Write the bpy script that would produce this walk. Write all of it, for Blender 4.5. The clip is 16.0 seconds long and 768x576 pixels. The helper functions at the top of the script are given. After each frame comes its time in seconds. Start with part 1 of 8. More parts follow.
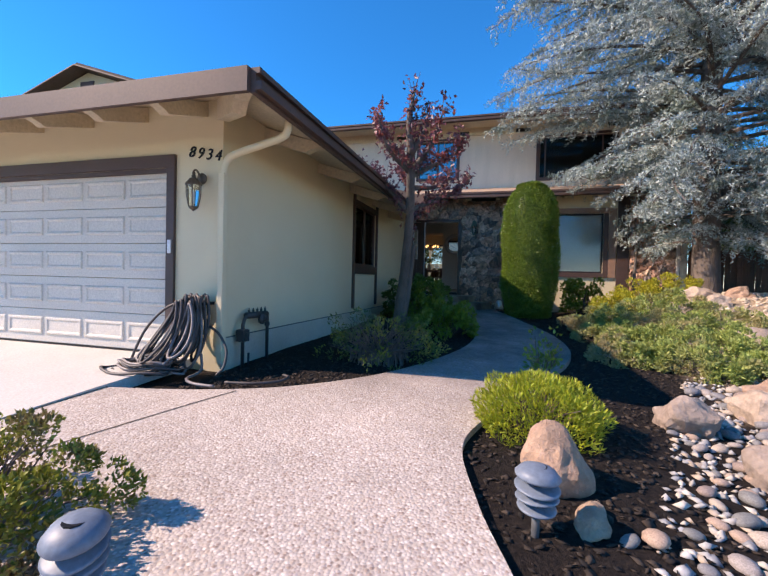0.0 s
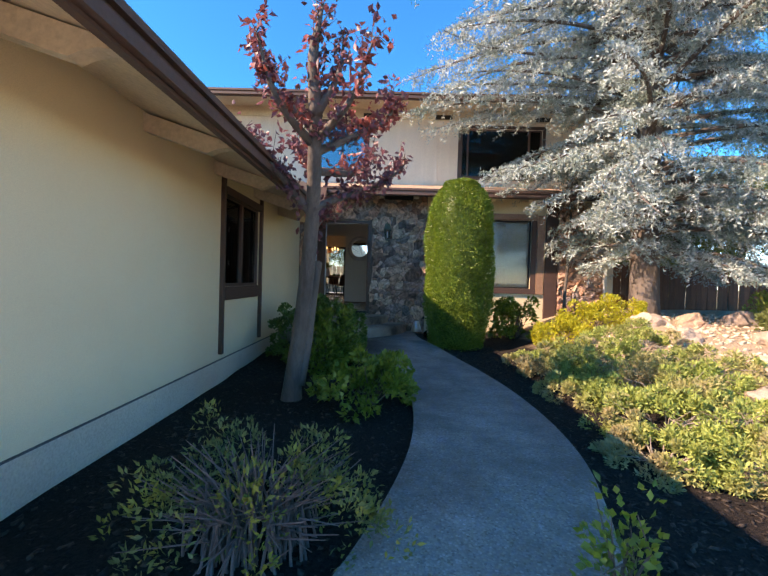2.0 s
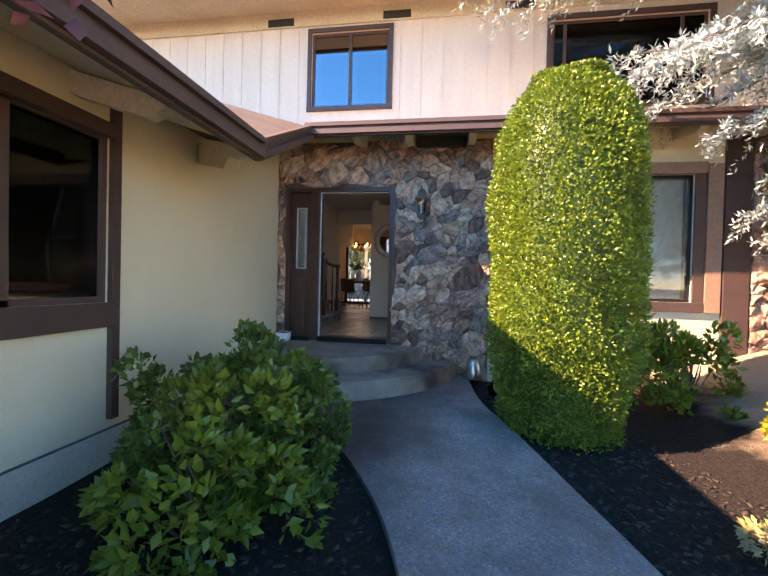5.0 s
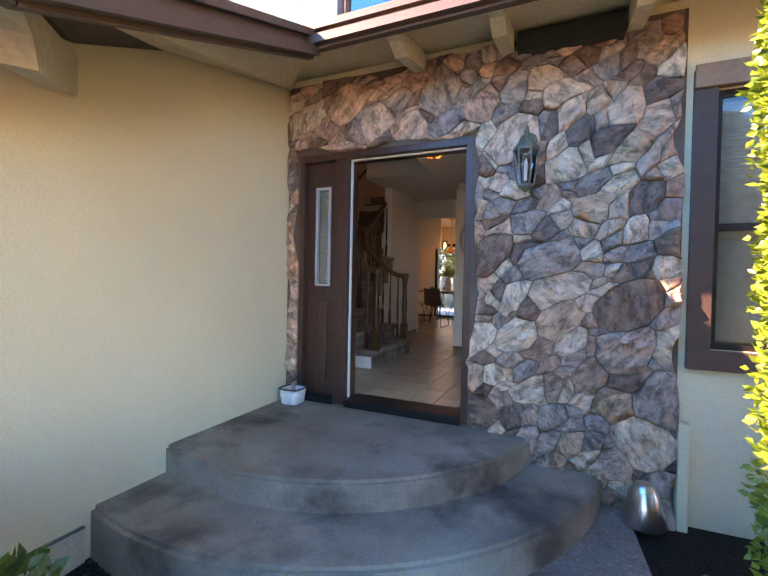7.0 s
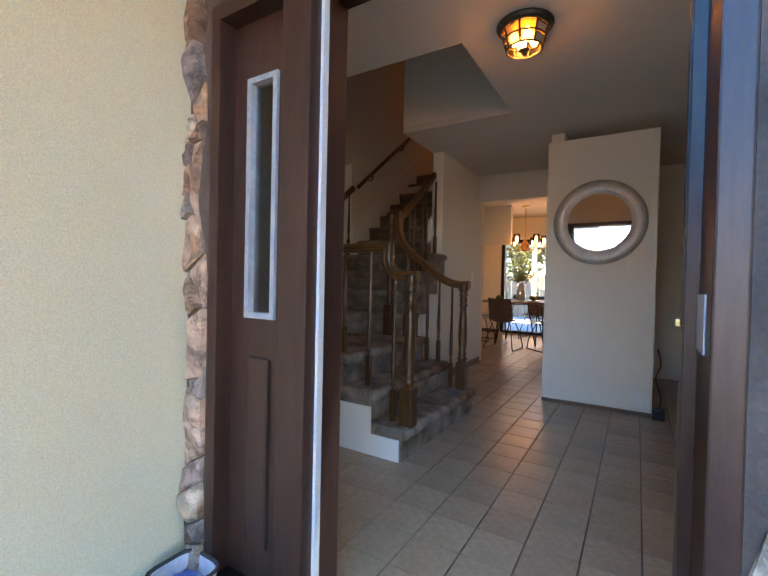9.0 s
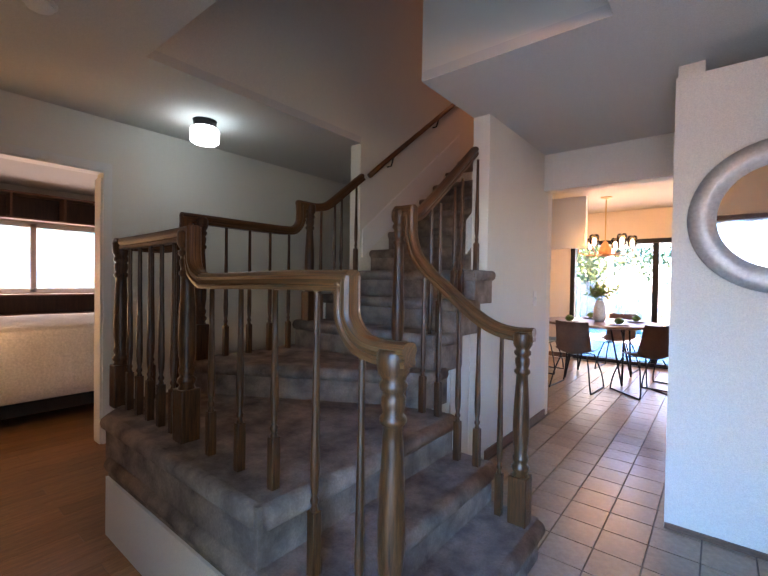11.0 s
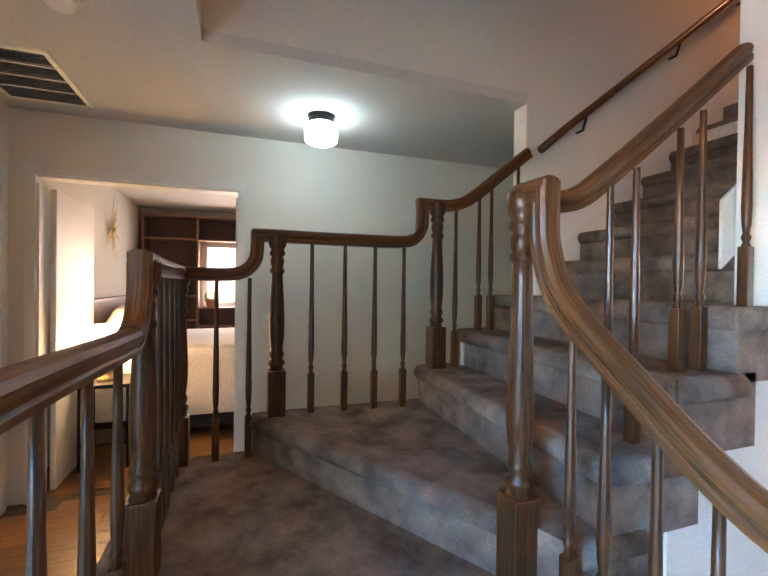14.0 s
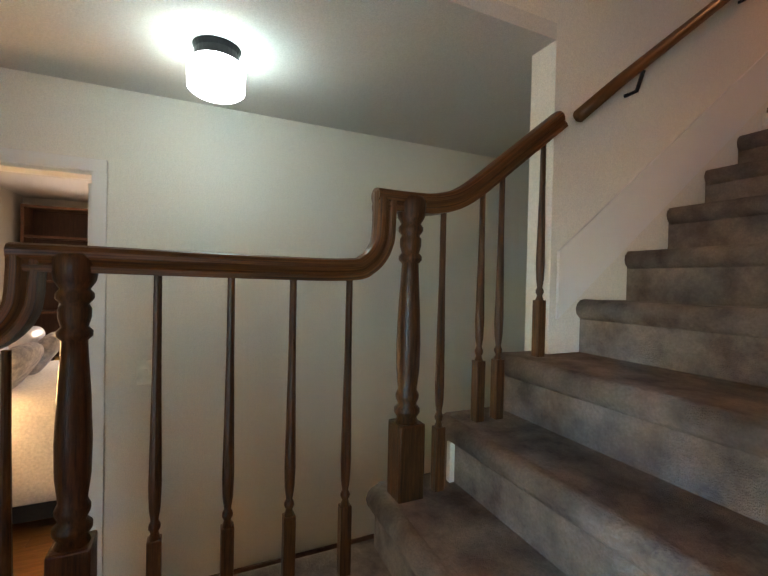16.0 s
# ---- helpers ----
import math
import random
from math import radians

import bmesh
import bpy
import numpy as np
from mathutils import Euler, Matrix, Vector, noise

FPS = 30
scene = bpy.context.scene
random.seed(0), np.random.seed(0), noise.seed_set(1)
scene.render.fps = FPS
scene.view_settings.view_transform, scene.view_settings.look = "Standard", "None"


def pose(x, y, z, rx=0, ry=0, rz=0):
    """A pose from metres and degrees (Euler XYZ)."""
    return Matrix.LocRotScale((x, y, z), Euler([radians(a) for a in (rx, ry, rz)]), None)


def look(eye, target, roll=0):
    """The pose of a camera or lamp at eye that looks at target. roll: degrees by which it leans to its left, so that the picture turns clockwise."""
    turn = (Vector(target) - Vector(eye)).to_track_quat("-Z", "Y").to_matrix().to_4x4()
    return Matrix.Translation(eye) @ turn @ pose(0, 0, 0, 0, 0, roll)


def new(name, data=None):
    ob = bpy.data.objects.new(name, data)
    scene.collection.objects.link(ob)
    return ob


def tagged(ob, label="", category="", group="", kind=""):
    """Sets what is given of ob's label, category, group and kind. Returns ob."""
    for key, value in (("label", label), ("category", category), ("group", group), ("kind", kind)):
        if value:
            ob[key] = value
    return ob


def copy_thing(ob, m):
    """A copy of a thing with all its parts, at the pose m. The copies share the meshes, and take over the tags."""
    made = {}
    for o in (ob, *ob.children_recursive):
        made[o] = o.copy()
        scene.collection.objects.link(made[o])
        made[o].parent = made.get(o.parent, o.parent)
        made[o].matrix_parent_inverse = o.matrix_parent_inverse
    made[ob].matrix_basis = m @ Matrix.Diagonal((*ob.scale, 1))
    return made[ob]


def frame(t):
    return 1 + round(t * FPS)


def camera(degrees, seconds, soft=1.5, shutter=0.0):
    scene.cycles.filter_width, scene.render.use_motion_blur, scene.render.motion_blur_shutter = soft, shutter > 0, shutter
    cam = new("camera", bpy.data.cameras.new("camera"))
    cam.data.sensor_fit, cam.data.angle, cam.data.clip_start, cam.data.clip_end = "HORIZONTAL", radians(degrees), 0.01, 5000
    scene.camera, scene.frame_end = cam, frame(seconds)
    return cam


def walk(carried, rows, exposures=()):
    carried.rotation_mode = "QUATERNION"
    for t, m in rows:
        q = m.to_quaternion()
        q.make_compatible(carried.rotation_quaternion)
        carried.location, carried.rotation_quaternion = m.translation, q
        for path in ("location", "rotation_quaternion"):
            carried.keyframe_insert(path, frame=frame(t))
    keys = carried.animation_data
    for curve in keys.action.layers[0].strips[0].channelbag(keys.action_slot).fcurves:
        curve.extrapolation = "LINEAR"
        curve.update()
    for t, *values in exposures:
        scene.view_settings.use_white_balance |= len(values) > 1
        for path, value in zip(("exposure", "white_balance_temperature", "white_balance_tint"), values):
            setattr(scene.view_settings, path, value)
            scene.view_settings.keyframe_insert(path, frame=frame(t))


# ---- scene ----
cam = camera(85.9, 16.0)
METRES, EYE, TILT, LEAN, TURN = 15.2, 1.5, 0.0, 0.0, 15.5
ROWS = [
    (0.0, 0.0, 0.0, 0.0, 0.03, -1.2, -1.37),
    (0.5, -0.0035, 0.0374, 0.0084, -4.94, -1.23, -1.5),
    (1.0, -0.0028, 0.0769, 0.0157, -9.32, -1.25, -1.61),
    (1.5, -0.0029, 0.1197, 0.0213, -12.66, -1.23, -1.72),
    (2.0, 0.003, 0.1627, 0.0284, -14.71, -1.28, -1.75),
    (2.5, 0.013, 0.2089, 0.0305, -15.85, -1.23, -1.74),
    (3.0, 0.0293, 0.2511, 0.0307, -16.07, -1.16, -1.66),
    (3.5, 0.0482, 0.2901, 0.0308, -15.4, -0.97, -1.69),
    (4.0, 0.0652, 0.3298, 0.0284, -13.55, -0.95, -1.57),
    (6.5, 0.1269, 0.5271, 0.0412, 5.74, -0.92, -1.25),
    (7.0, 0.1282, 0.5699, 0.0444, 8.32, -0.98, -1.16),
    (7.5, 0.1265, 0.6141, 0.0444, 10.57, -1.04, -1.17),
    (8.0, 0.1214, 0.6551, 0.044, 12.75, -1.0, -1.23),
    (8.5, 0.1184, 0.6886, 0.0454, 14.57, -0.94, -1.22),
    (9.0, 0.1131, 0.7159, 0.0501, 16.06, -0.89, -1.27),
    (11.5, 0.1019, 0.8389, 0.0669, 26.57, -0.94, -0.87),
    (12.0, 0.101, 0.8601, 0.0687, 30.5, -0.93, -0.9),
    (12.5, 0.1036, 0.8766, 0.0707, 35.72, -0.87, -0.97),
    (13.0, 0.0999, 0.8877, 0.0715, 42.03, -0.79, -0.9),
    (13.5, 0.094, 0.8931, 0.0724, 48.92, -0.62, -0.8),
    (14.0, 0.0941, 0.8954, 0.0744, 55.04, -0.63, -0.74),
    (14.5, 0.0909, 0.9022, 0.0759, 57.81, -0.59, -0.74),
    (15.0, 0.0749, 0.914, 0.0744, 59.2, -0.63, -0.91),
    (15.5, 0.0561, 0.9262, 0.0783, 58.95, -0.58, -0.97),
    (16.0, 0.0423, 0.9394, 0.0869, 49.8, -0.77, -1.25),
]
EXPOSURES = [(0.0, 0.58, 7900, 26), (1.0, 0.75, 8400, 24), (2.0, 1.28, 9500, 28), (3.5, 1.9, 9900, 35), (4.2, 2.08, 10300, 38), (6.3, 2.85, 10700, 44), (8.0, 3.58, 10900, 46), (9.2, 3.9, 10500, 41), (11.3, 5.4, 7200, 38), (12.0, 5.8, 7100, 34), (13.0, 6.2, 7000, 28), (14.5, 6.3, 7300, 28), (16.0, 6.15, 7900, 25)]
walk(cam, [(t, pose(0, 0, EYE, TILT, LEAN, TURN) @ pose(METRES * x, METRES * y, METRES * z, 90 + pitch, roll, yaw)) for t, x, y, z, yaw, pitch, roll in ROWS], EXPOSURES)

# ---- world and sun ----
SUN_WAY = Vector((3.3, 1.18, -2.57)).normalized()
world = bpy.data.worlds.new("world")
scene.world = world
world.use_nodes = True
wn = world.node_tree.nodes
sky = wn.new("ShaderNodeTexSky")
sky.sky_type = "NISHITA"
sky.sun_disc = False
sky.sun_elevation = math.asin(-SUN_WAY.z)
sky.sun_rotation = math.atan2(-SUN_WAY.x, -SUN_WAY.y)
sky.altitude = 1500
sky.air_density = 1.0
sky.dust_density = 0.0
sky.ozone_density = 5.0
wn["Background"].inputs["Strength"].default_value = 0.22
deep = wn.new("ShaderNodeHueSaturation")
deep.inputs["Saturation"].default_value = 1.42
world.node_tree.links.new(sky.outputs["Color"], deep.inputs["Color"])
world.node_tree.links.new(deep.outputs["Color"], wn["Background"].inputs["Color"])
sun_data = bpy.data.lights.new("sun", "SUN")
sun_data.energy = 5.0
sun_data.angle = radians(0.55)
sun_data.color = (1.0, 0.93, 0.82)
sun = new("sun", sun_data)
sun.matrix_world = look(Vector((0, 0, 30)), Vector((0, 0, 30)) + SUN_WAY)

# ---- building helpers ----
RNG = np.random.default_rng(7)


def link_mesh(name, bm, material):
    me = bpy.data.meshes.new(name)
    bm.to_mesh(me)
    bm.free()
    me.materials.append(material)
    return me


def smooth(me, on=True):
    me.polygons.foreach_set("use_smooth", [on] * len(me.polygons))
    return me


def thing(name, label, category="", group="", kind="", at=(0, 0, 0), rz=0.0):
    """An Empty at the base of a thing; its parts are built in world places."""
    ob = new(name)
    ob.empty_display_size = 0.1
    ob.matrix_basis = pose(at[0], at[1], at[2], 0, 0, rz)
    return tagged(ob, label, category, group, kind)


def part(name, bm, material, parent=None, label="", sm=False, local=False):
    me = link_mesh(name, bm, material) if isinstance(bm, bmesh.types.BMesh) else bm
    if sm:
        smooth(me)
    ob = new(name, me)
    if parent is not None:
        ob.parent = parent
        if not local:
            m = parent.matrix_basis.copy()
            if parent.parent is not None:
                m = parent.parent.matrix_basis @ parent.matrix_parent_inverse @ m
            ob.matrix_parent_inverse = m.inverted()
    return tagged(ob, label)


def single(name, bm, material, label, category="", group="", kind="", sm=False):
    ob = part(name, bm, material, sm=sm)
    return tagged(ob, label, category, group, kind)


def box(bm, x0, x1, y0, y1, z0, z1, bevel=0.0, m=None):
    geo = bmesh.ops.create_cube(bm, size=1.0)
    vs = geo["verts"]
    for v in vs:
        v.co = Vector(((x0 + x1) / 2 + v.co.x * (x1 - x0), (y0 + y1) / 2 + v.co.y * (y1 - y0), (z0 + z1) / 2 + v.co.z * (z1 - z0)))
    if bevel > 0:
        es = {e for v in vs for e in v.link_edges}
        r = bmesh.ops.bevel(bm, geom=list(es), offset=bevel, segments=2, affect="EDGES", profile=0.6)
        vs = list({v for f in r["faces"] for v in f.verts} | {v for v in vs if v.is_valid})
    if m is not None:
        bmesh.ops.transform(bm, matrix=m, verts=vs)
    return bm


def boxes(*rows, bevel=0.0):
    bm = bmesh.new()
    for r in rows:
        box(bm, *r, bevel=bevel)
    return bm


def lathe(bm, profile, at=(0, 0, 0), seg=16, m=None):
    """profile: (radius, height) from bottom to top."""
    rings = []
    for r, h in profile:
        rings.append([bm.verts.new((at[0] + r * math.cos(2 * math.pi * i / seg), at[1] + r * math.sin(2 * math.pi * i / seg), at[2] + h)) for i in range(seg)])
    made = [v for ring in rings for v in ring]
    for a, b in zip(rings, rings[1:]):
        for i in range(seg):
            bm.faces.new((a[i], a[(i + 1) % seg], b[(i + 1) % seg], b[i]))
    bm.faces.new(rings[0][::-1])
    bm.faces.new(rings[-1])
    if m is not None:
        bmesh.ops.transform(bm, matrix=m, verts=made)
    return bm


def tube(bm, pts, radius, seg=8, shape=None, up=(0, 0, 1)):
    """A swept tube along pts. radius: one number or one for each point. shape: (u, v) outline in place of a circle, v up."""
    pts = [Vector(p) for p in pts]
    n = len(pts)
    rad = list(radius) if isinstance(radius, (list, tuple)) else [radius] * n
    outline = shape or [(math.cos(2 * math.pi * i / seg), math.sin(2 * math.pi * i / seg)) for i in range(seg)]
    rings = []
    side = None
    for i, p in enumerate(pts):
        d = (pts[min(i + 1, n - 1)] - pts[max(i - 1, 0)])
        d = d.normalized() if d.length > 1e-9 else Vector((0, 0, 1))
        ref = Vector(up)
        s = d.cross(ref)
        if s.length < 0.08:
            s = side if side is not None else d.cross(Vector((0, 1, 0)))
        if side is not None and shape is None:
            s = side - d * side.dot(d)
        s.normalize()
        side = s
        w = s.cross(d).normalized()
        k = rad[i] if shape is None else 1.0
        rings.append([bm.verts.new(p + s * (u * k) + w * (v * k)) for u, v in outline])
    k = len(outline)
    for a, b in zip(rings, rings[1:]):
        for i in range(k):
            bm.faces.new((a[i], a[(i + 1) % k], b[(i + 1) % k], b[i]))
    bm.faces.new(rings[0][::-1])
    bm.faces.new(rings[-1])
    return bm


def prism(bm, outline, z0, z1, top=None):
    """An upright prism over a plan outline (counter-clockwise). top: a function of x, y that adds to z1."""
    lo = [bm.verts.new((x, y, z0)) for x, y in outline]
    hi = [bm.verts.new((x, y, z1 + (top(x, y) if top else 0))) for x, y in outline]
    n = len(outline)
    for i in range(n):
        bm.faces.new((lo[i], lo[(i + 1) % n], hi[(i + 1) % n], hi[i]))
    bm.faces.new(lo[::-1])
    bm.faces.new(hi)
    return bm


def slab(bm, quad, thick, way=(0, 0, -1)):
    """A thick sheet from a planar outline."""
    a = [bm.verts.new(p) for p in quad]
    b = [bm.verts.new(Vector(p) + Vector(way) * thick) for p in quad]
    n = len(a)
    bm.faces.new(a)
    bm.faces.new(b[::-1])
    for i in range(n):
        bm.faces.new((a[i], b[i], b[(i + 1) % n], a[(i + 1) % n]))
    bmesh.ops.recalc_face_normals(bm, faces=bm.faces)
    return bm


def smoothstep(a, b, x):
    t = min(1.0, max(0.0, (x - a) / (b - a)))
    return t * t * (3 - 2 * t)


def spline(pts, n=8):
    """A smooth line through points (Catmull-Rom)."""
    P = [Vector(p) for p in pts]
    P = [P[0] * 2 - P[1]] + P + [P[-1] * 2 - P[-2]]
    out = []
    for i in range(1, len(P) - 2):
        for k in range(n):
            t = k / n
            out.append(0.5 * (2 * P[i] + (P[i + 1] - P[i - 1]) * t + (2 * P[i - 1] - 5 * P[i] + 4 * P[i + 1] - P[i + 2]) * t * t + (3 * P[i] - P[i - 1] - 3 * P[i + 1] + P[i + 2]) * t ** 3))
    out.append(P[-2])
    return out


def raw_mesh(name, verts, faces, material):
    """A mesh from arrays; all faces have the same number of corners."""
    verts = np.asarray(verts, dtype=np.float32)
    faces = np.asarray(faces, dtype=np.int32)
    me = bpy.data.meshes.new(name)
    me.vertices.add(len(verts))
    me.vertices.foreach_set("co", verts.ravel())
    me.loops.add(faces.size)
    me.loops.foreach_set("vertex_index", faces.ravel())
    me.polygons.add(len(faces))
    me.polygons.foreach_set("loop_start", np.arange(0, faces.size, faces.shape[1], dtype=np.int32))
    me.update(calc_edges=True)
    me.validate()
    me.materials.append(material)
    return me


def unit(a):
    return a / np.maximum(np.linalg.norm(a, axis=-1, keepdims=True), 1e-9)


def leaf_mesh(name, at, way, length, width, material, fold=0.25, droop=None):
    """Many small leaves: each a folded diamond of two triangles on each side of its rib. at, way: arrays of n x 3."""
    n = len(at)
    way = unit(way)
    r = RNG.normal(size=(n, 3))
    side = unit(np.cross(way, r))
    up = np.cross(side, way)
    L = (np.asarray(length) * RNG.uniform(0.7, 1.25, n))[:, None]
    W = (np.asarray(width) * RNG.uniform(0.7, 1.25, n))[:, None]
    tip = at + way * L
    mid = at + way * L * 0.45
    a = mid + side * W * 0.5 + up * W * fold
    b = mid - side * W * 0.5 + up * W * fold
    verts = np.stack([at, a, tip, b], axis=1).reshape(-1, 3)
    base = (np.arange(n) * 4)[:, None]
    faces = np.concatenate([base + np.array([[0, 1, 2]]), base + np.array([[0, 2, 3]])], axis=1).reshape(-1, 3)
    return raw_mesh(name, verts, faces, material)


# ---- materials ----
def material(name):
    mt = bpy.data.materials.new(name)
    mt.use_nodes = True
    return mt, mt.node_tree.nodes, mt.node_tree.links, mt.node_tree.nodes["Principled BSDF"]


def mix_col(nt, lk, fac, a, b, blend="MIX"):
    n = nt.new("ShaderNodeMix")
    n.data_type = "RGBA"
    n.blend_type = blend
    for key, val in ((0, fac), (6, a), (7, b)):
        if isinstance(val, (int, float)):
            n.inputs[key].default_value = val
        elif isinstance(val, (tuple, list)):
            n.inputs[key].default_value = (*val[:3], 1)
        else:
            lk.new(val, n.inputs[key])
    return n.outputs[2]


def ramp(nt, lk, val, lo, hi, a=0.0, b=1.0):
    n = nt.new("ShaderNodeMapRange")
    lk.new(val, n.inputs[0])
    n.inputs[1].default_value, n.inputs[2].default_value, n.inputs[3].default_value, n.inputs[4].default_value = lo, hi, a, b
    return n.outputs[0]


def noise_tex(nt, lk, scale, detail=4, rough=0.55, vec=None):
    n = nt.new("ShaderNodeTexNoise")
    n.inputs["Scale"].default_value, n.inputs["Detail"].default_value, n.inputs["Roughness"].default_value = scale, detail, rough
    if vec is not None:
        lk.new(vec, n.inputs["Vector"])
    return n.outputs["Fac"]


def coords(nt, lk, scale=(1, 1, 1), kind="Object"):
    tc = nt.new("ShaderNodeTexCoord")
    mp = nt.new("ShaderNodeMapping")
    mp.inputs["Scale"].default_value = scale
    lk.new(tc.outputs[kind], mp.inputs["Vector"])
    return mp.outputs["Vector"]


def surface(name, col, col2=None, rough=0.7, big=1.5, fine=40, bump=0.1, bump_scale=None, dist=0.004, metal=0.0, stretch=(1, 1, 1), vary=0.0, island=0.0, spec=0.5, stain=None, stain_scale=0.8, stain_from=0.55):
    """Two-scale colour variation, fine relief, and variation from piece to piece."""
    mt, nt, lk, bs = material(name)
    vec = coords(nt, lk, stretch)
    col2 = col2 or tuple(c * 0.78 for c in col)
    f1 = ramp(nt, lk, noise_tex(nt, lk, big, 5, 0.6, vec), 0.35, 0.68)
    c = mix_col(nt, lk, f1, col, col2)
    f2 = ramp(nt, lk, noise_tex(nt, lk, fine, 3, 0.6, vec), 0.25, 0.75, 0.82, 1.15)
    c = mix_col(nt, lk, 1.0, c, f2, "MULTIPLY")
    if stain:
        f3 = ramp(nt, lk, noise_tex(nt, lk, stain_scale, 6, 0.65, vec), stain_from, stain_from + 0.15)
        c = mix_col(nt, lk, f3, c, stain)
    if vary or island:
        if vary:
            oi = nt.new("ShaderNodeObjectInfo").outputs["Random"]
            w = ramp(nt, lk, oi, 0, 1, 1 - vary, 1 + vary)
        else:
            w = ramp(nt, lk, nt.new("ShaderNodeNewGeometry").outputs["Random Per Island"], 0, 1, 1 - island, 1 + island)
        c = mix_col(nt, lk, 1.0, c, w, "MULTIPLY")
    lk.new(c, bs.inputs["Base Color"])
    bs.inputs["Roughness"].default_value = rough
    bs.inputs["Metallic"].default_value = metal
    bs.inputs["Specular IOR Level"].default_value = spec
    if bump:
        b = nt.new("ShaderNodeBump")
        b.inputs["Strength"].default_value = bump
        b.inputs["Distance"].default_value = dist
        lk.new(noise_tex(nt, lk, bump_scale or fine, 5, 0.6, vec), b.inputs["Height"])
        lk.new(b.outputs["Normal"], bs.inputs["Normal"])
    return mt


def wood(name, dark, light, rough=0.35, scale=(14, 14, 1.2), bump=0.15, vary=0.0, coat=0.0, kind="Object", spec=0.5):
    """Streaky grain along local z unless the scale says otherwise."""
    mt, nt, lk, bs = material(name)
    vec = coords(nt, lk, scale, kind)
    g = noise_tex(nt, lk, 3.0, 8, 0.65, vec)
    fine = noise_tex(nt, lk, 14.0, 4, 0.6, vec)
    c = mix_col(nt, lk, ramp(nt, lk, g, 0.3, 0.7), dark, light)
    c = mix_col(nt, lk, 1.0, c, ramp(nt, lk, fine, 0.25, 0.75, 0.7, 1.2), "MULTIPLY")
    if vary:
        c = mix_col(nt, lk, 1.0, c, ramp(nt, lk, nt.new("ShaderNodeObjectInfo").outputs["Random"], 0, 1, 1 - vary, 1 + vary), "MULTIPLY")
    lk.new(c, bs.inputs["Base Color"])
    bs.inputs["Roughness"].default_value = rough
    bs.inputs["Specular IOR Level"].default_value = spec
    bs.inputs["Coat Weight"].default_value = coat
    bs.inputs["Coat Roughness"].default_value = 0.15
    b = nt.new("ShaderNodeBump")
    b.inputs["Strength"].default_value, b.inputs["Distance"].default_value = bump, 0.002
    lk.new(fine, b.inputs["Height"])
    lk.new(b.outputs["Normal"], bs.inputs["Normal"])
    return mt


def palette(name, colours, rough=0.8, big=6, bump=0.5, dist=0.01, bump_scale=18, source="object", fine=30, streak=(1, 1, 1), ridged=False, turned=False):
    """A colour for each piece out of a few, with mottling and relief."""
    mt, nt, lk, bs = material(name)
    vec = coords(nt, lk, streak)
    if source == "object":
        r = nt.new("ShaderNodeObjectInfo").outputs["Random"]
        if turned:
            rot = nt.new("ShaderNodeVectorRotate")
            rot.rotation_type = "Y_AXIS"
            ang = nt.new("ShaderNodeMath")
            ang.operation = "MULTIPLY"
            lk.new(r, ang.inputs[0])
            ang.inputs[1].default_value = 61.0
            lk.new(coords(nt, lk), rot.inputs["Vector"])
            lk.new(ang.outputs[0], rot.inputs["Angle"])
            mp = nt.new("ShaderNodeVectorMath")
            mp.operation = "MULTIPLY"
            lk.new(rot.outputs[0], mp.inputs[0])
            mp.inputs[1].default_value = streak
            vec = mp.outputs[0]
    else:
        r = nt.new("ShaderNodeNewGeometry").outputs["Random Per Island"]
    cr = nt.new("ShaderNodeValToRGB")
    lk.new(r, cr.inputs[0])
    cr.color_ramp.interpolation = "CONSTANT"
    el = cr.color_ramp.elements
    n = len(colours)
    el[0].position, el[0].color = 0.0, (*colours[0], 1)
    el[1].position, el[1].color = (n - 1) / n, (*colours[-1], 1)
    for i in range(1, n - 1):
        el.new(i / n).color = (*colours[i], 1)
    m1 = noise_tex(nt, lk, big, 6, 0.65, vec)
    c = mix_col(nt, lk, 1.0, cr.outputs[0], ramp(nt, lk, m1, 0.25, 0.75, 0.4 if turned else 0.55, 1.55 if turned else 1.4), "MULTIPLY")
    if turned:
        c = mix_col(nt, lk, 1.0, c, ramp(nt, lk, noise_tex(nt, lk, 11, 6, 0.75, vec), 0.40, 0.52, 0.5, 1.1), "MULTIPLY")
    c = mix_col(nt, lk, 1.0, c, ramp(nt, lk, noise_tex(nt, lk, fine, 4, 0.6, vec), 0.25, 0.75, 0.8, 1.2), "MULTIPLY")
    lk.new(c, bs.inputs["Base Color"])
    bs.inputs["Roughness"].default_value = rough
    if bump:
        b = nt.new("ShaderNodeBump")
        b.inputs["Strength"].default_value, b.inputs["Distance"].default_value = bump, dist
        relief = nt.new("ShaderNodeTexNoise")
        relief.noise_type = "RIDGED_MULTIFRACTAL" if ridged else "FBM"
        relief.inputs["Scale"].default_value, relief.inputs["Detail"].default_value, relief.inputs["Roughness"].default_value = bump_scale, 8, 0.6 if ridged else 0.7
        lk.new(vec, relief.inputs["Vector"])
        lk.new(relief.outputs["Fac"], b.inputs["Height"])
        lk.new(b.outputs["Normal"], bs.inputs["Normal"])
    return mt


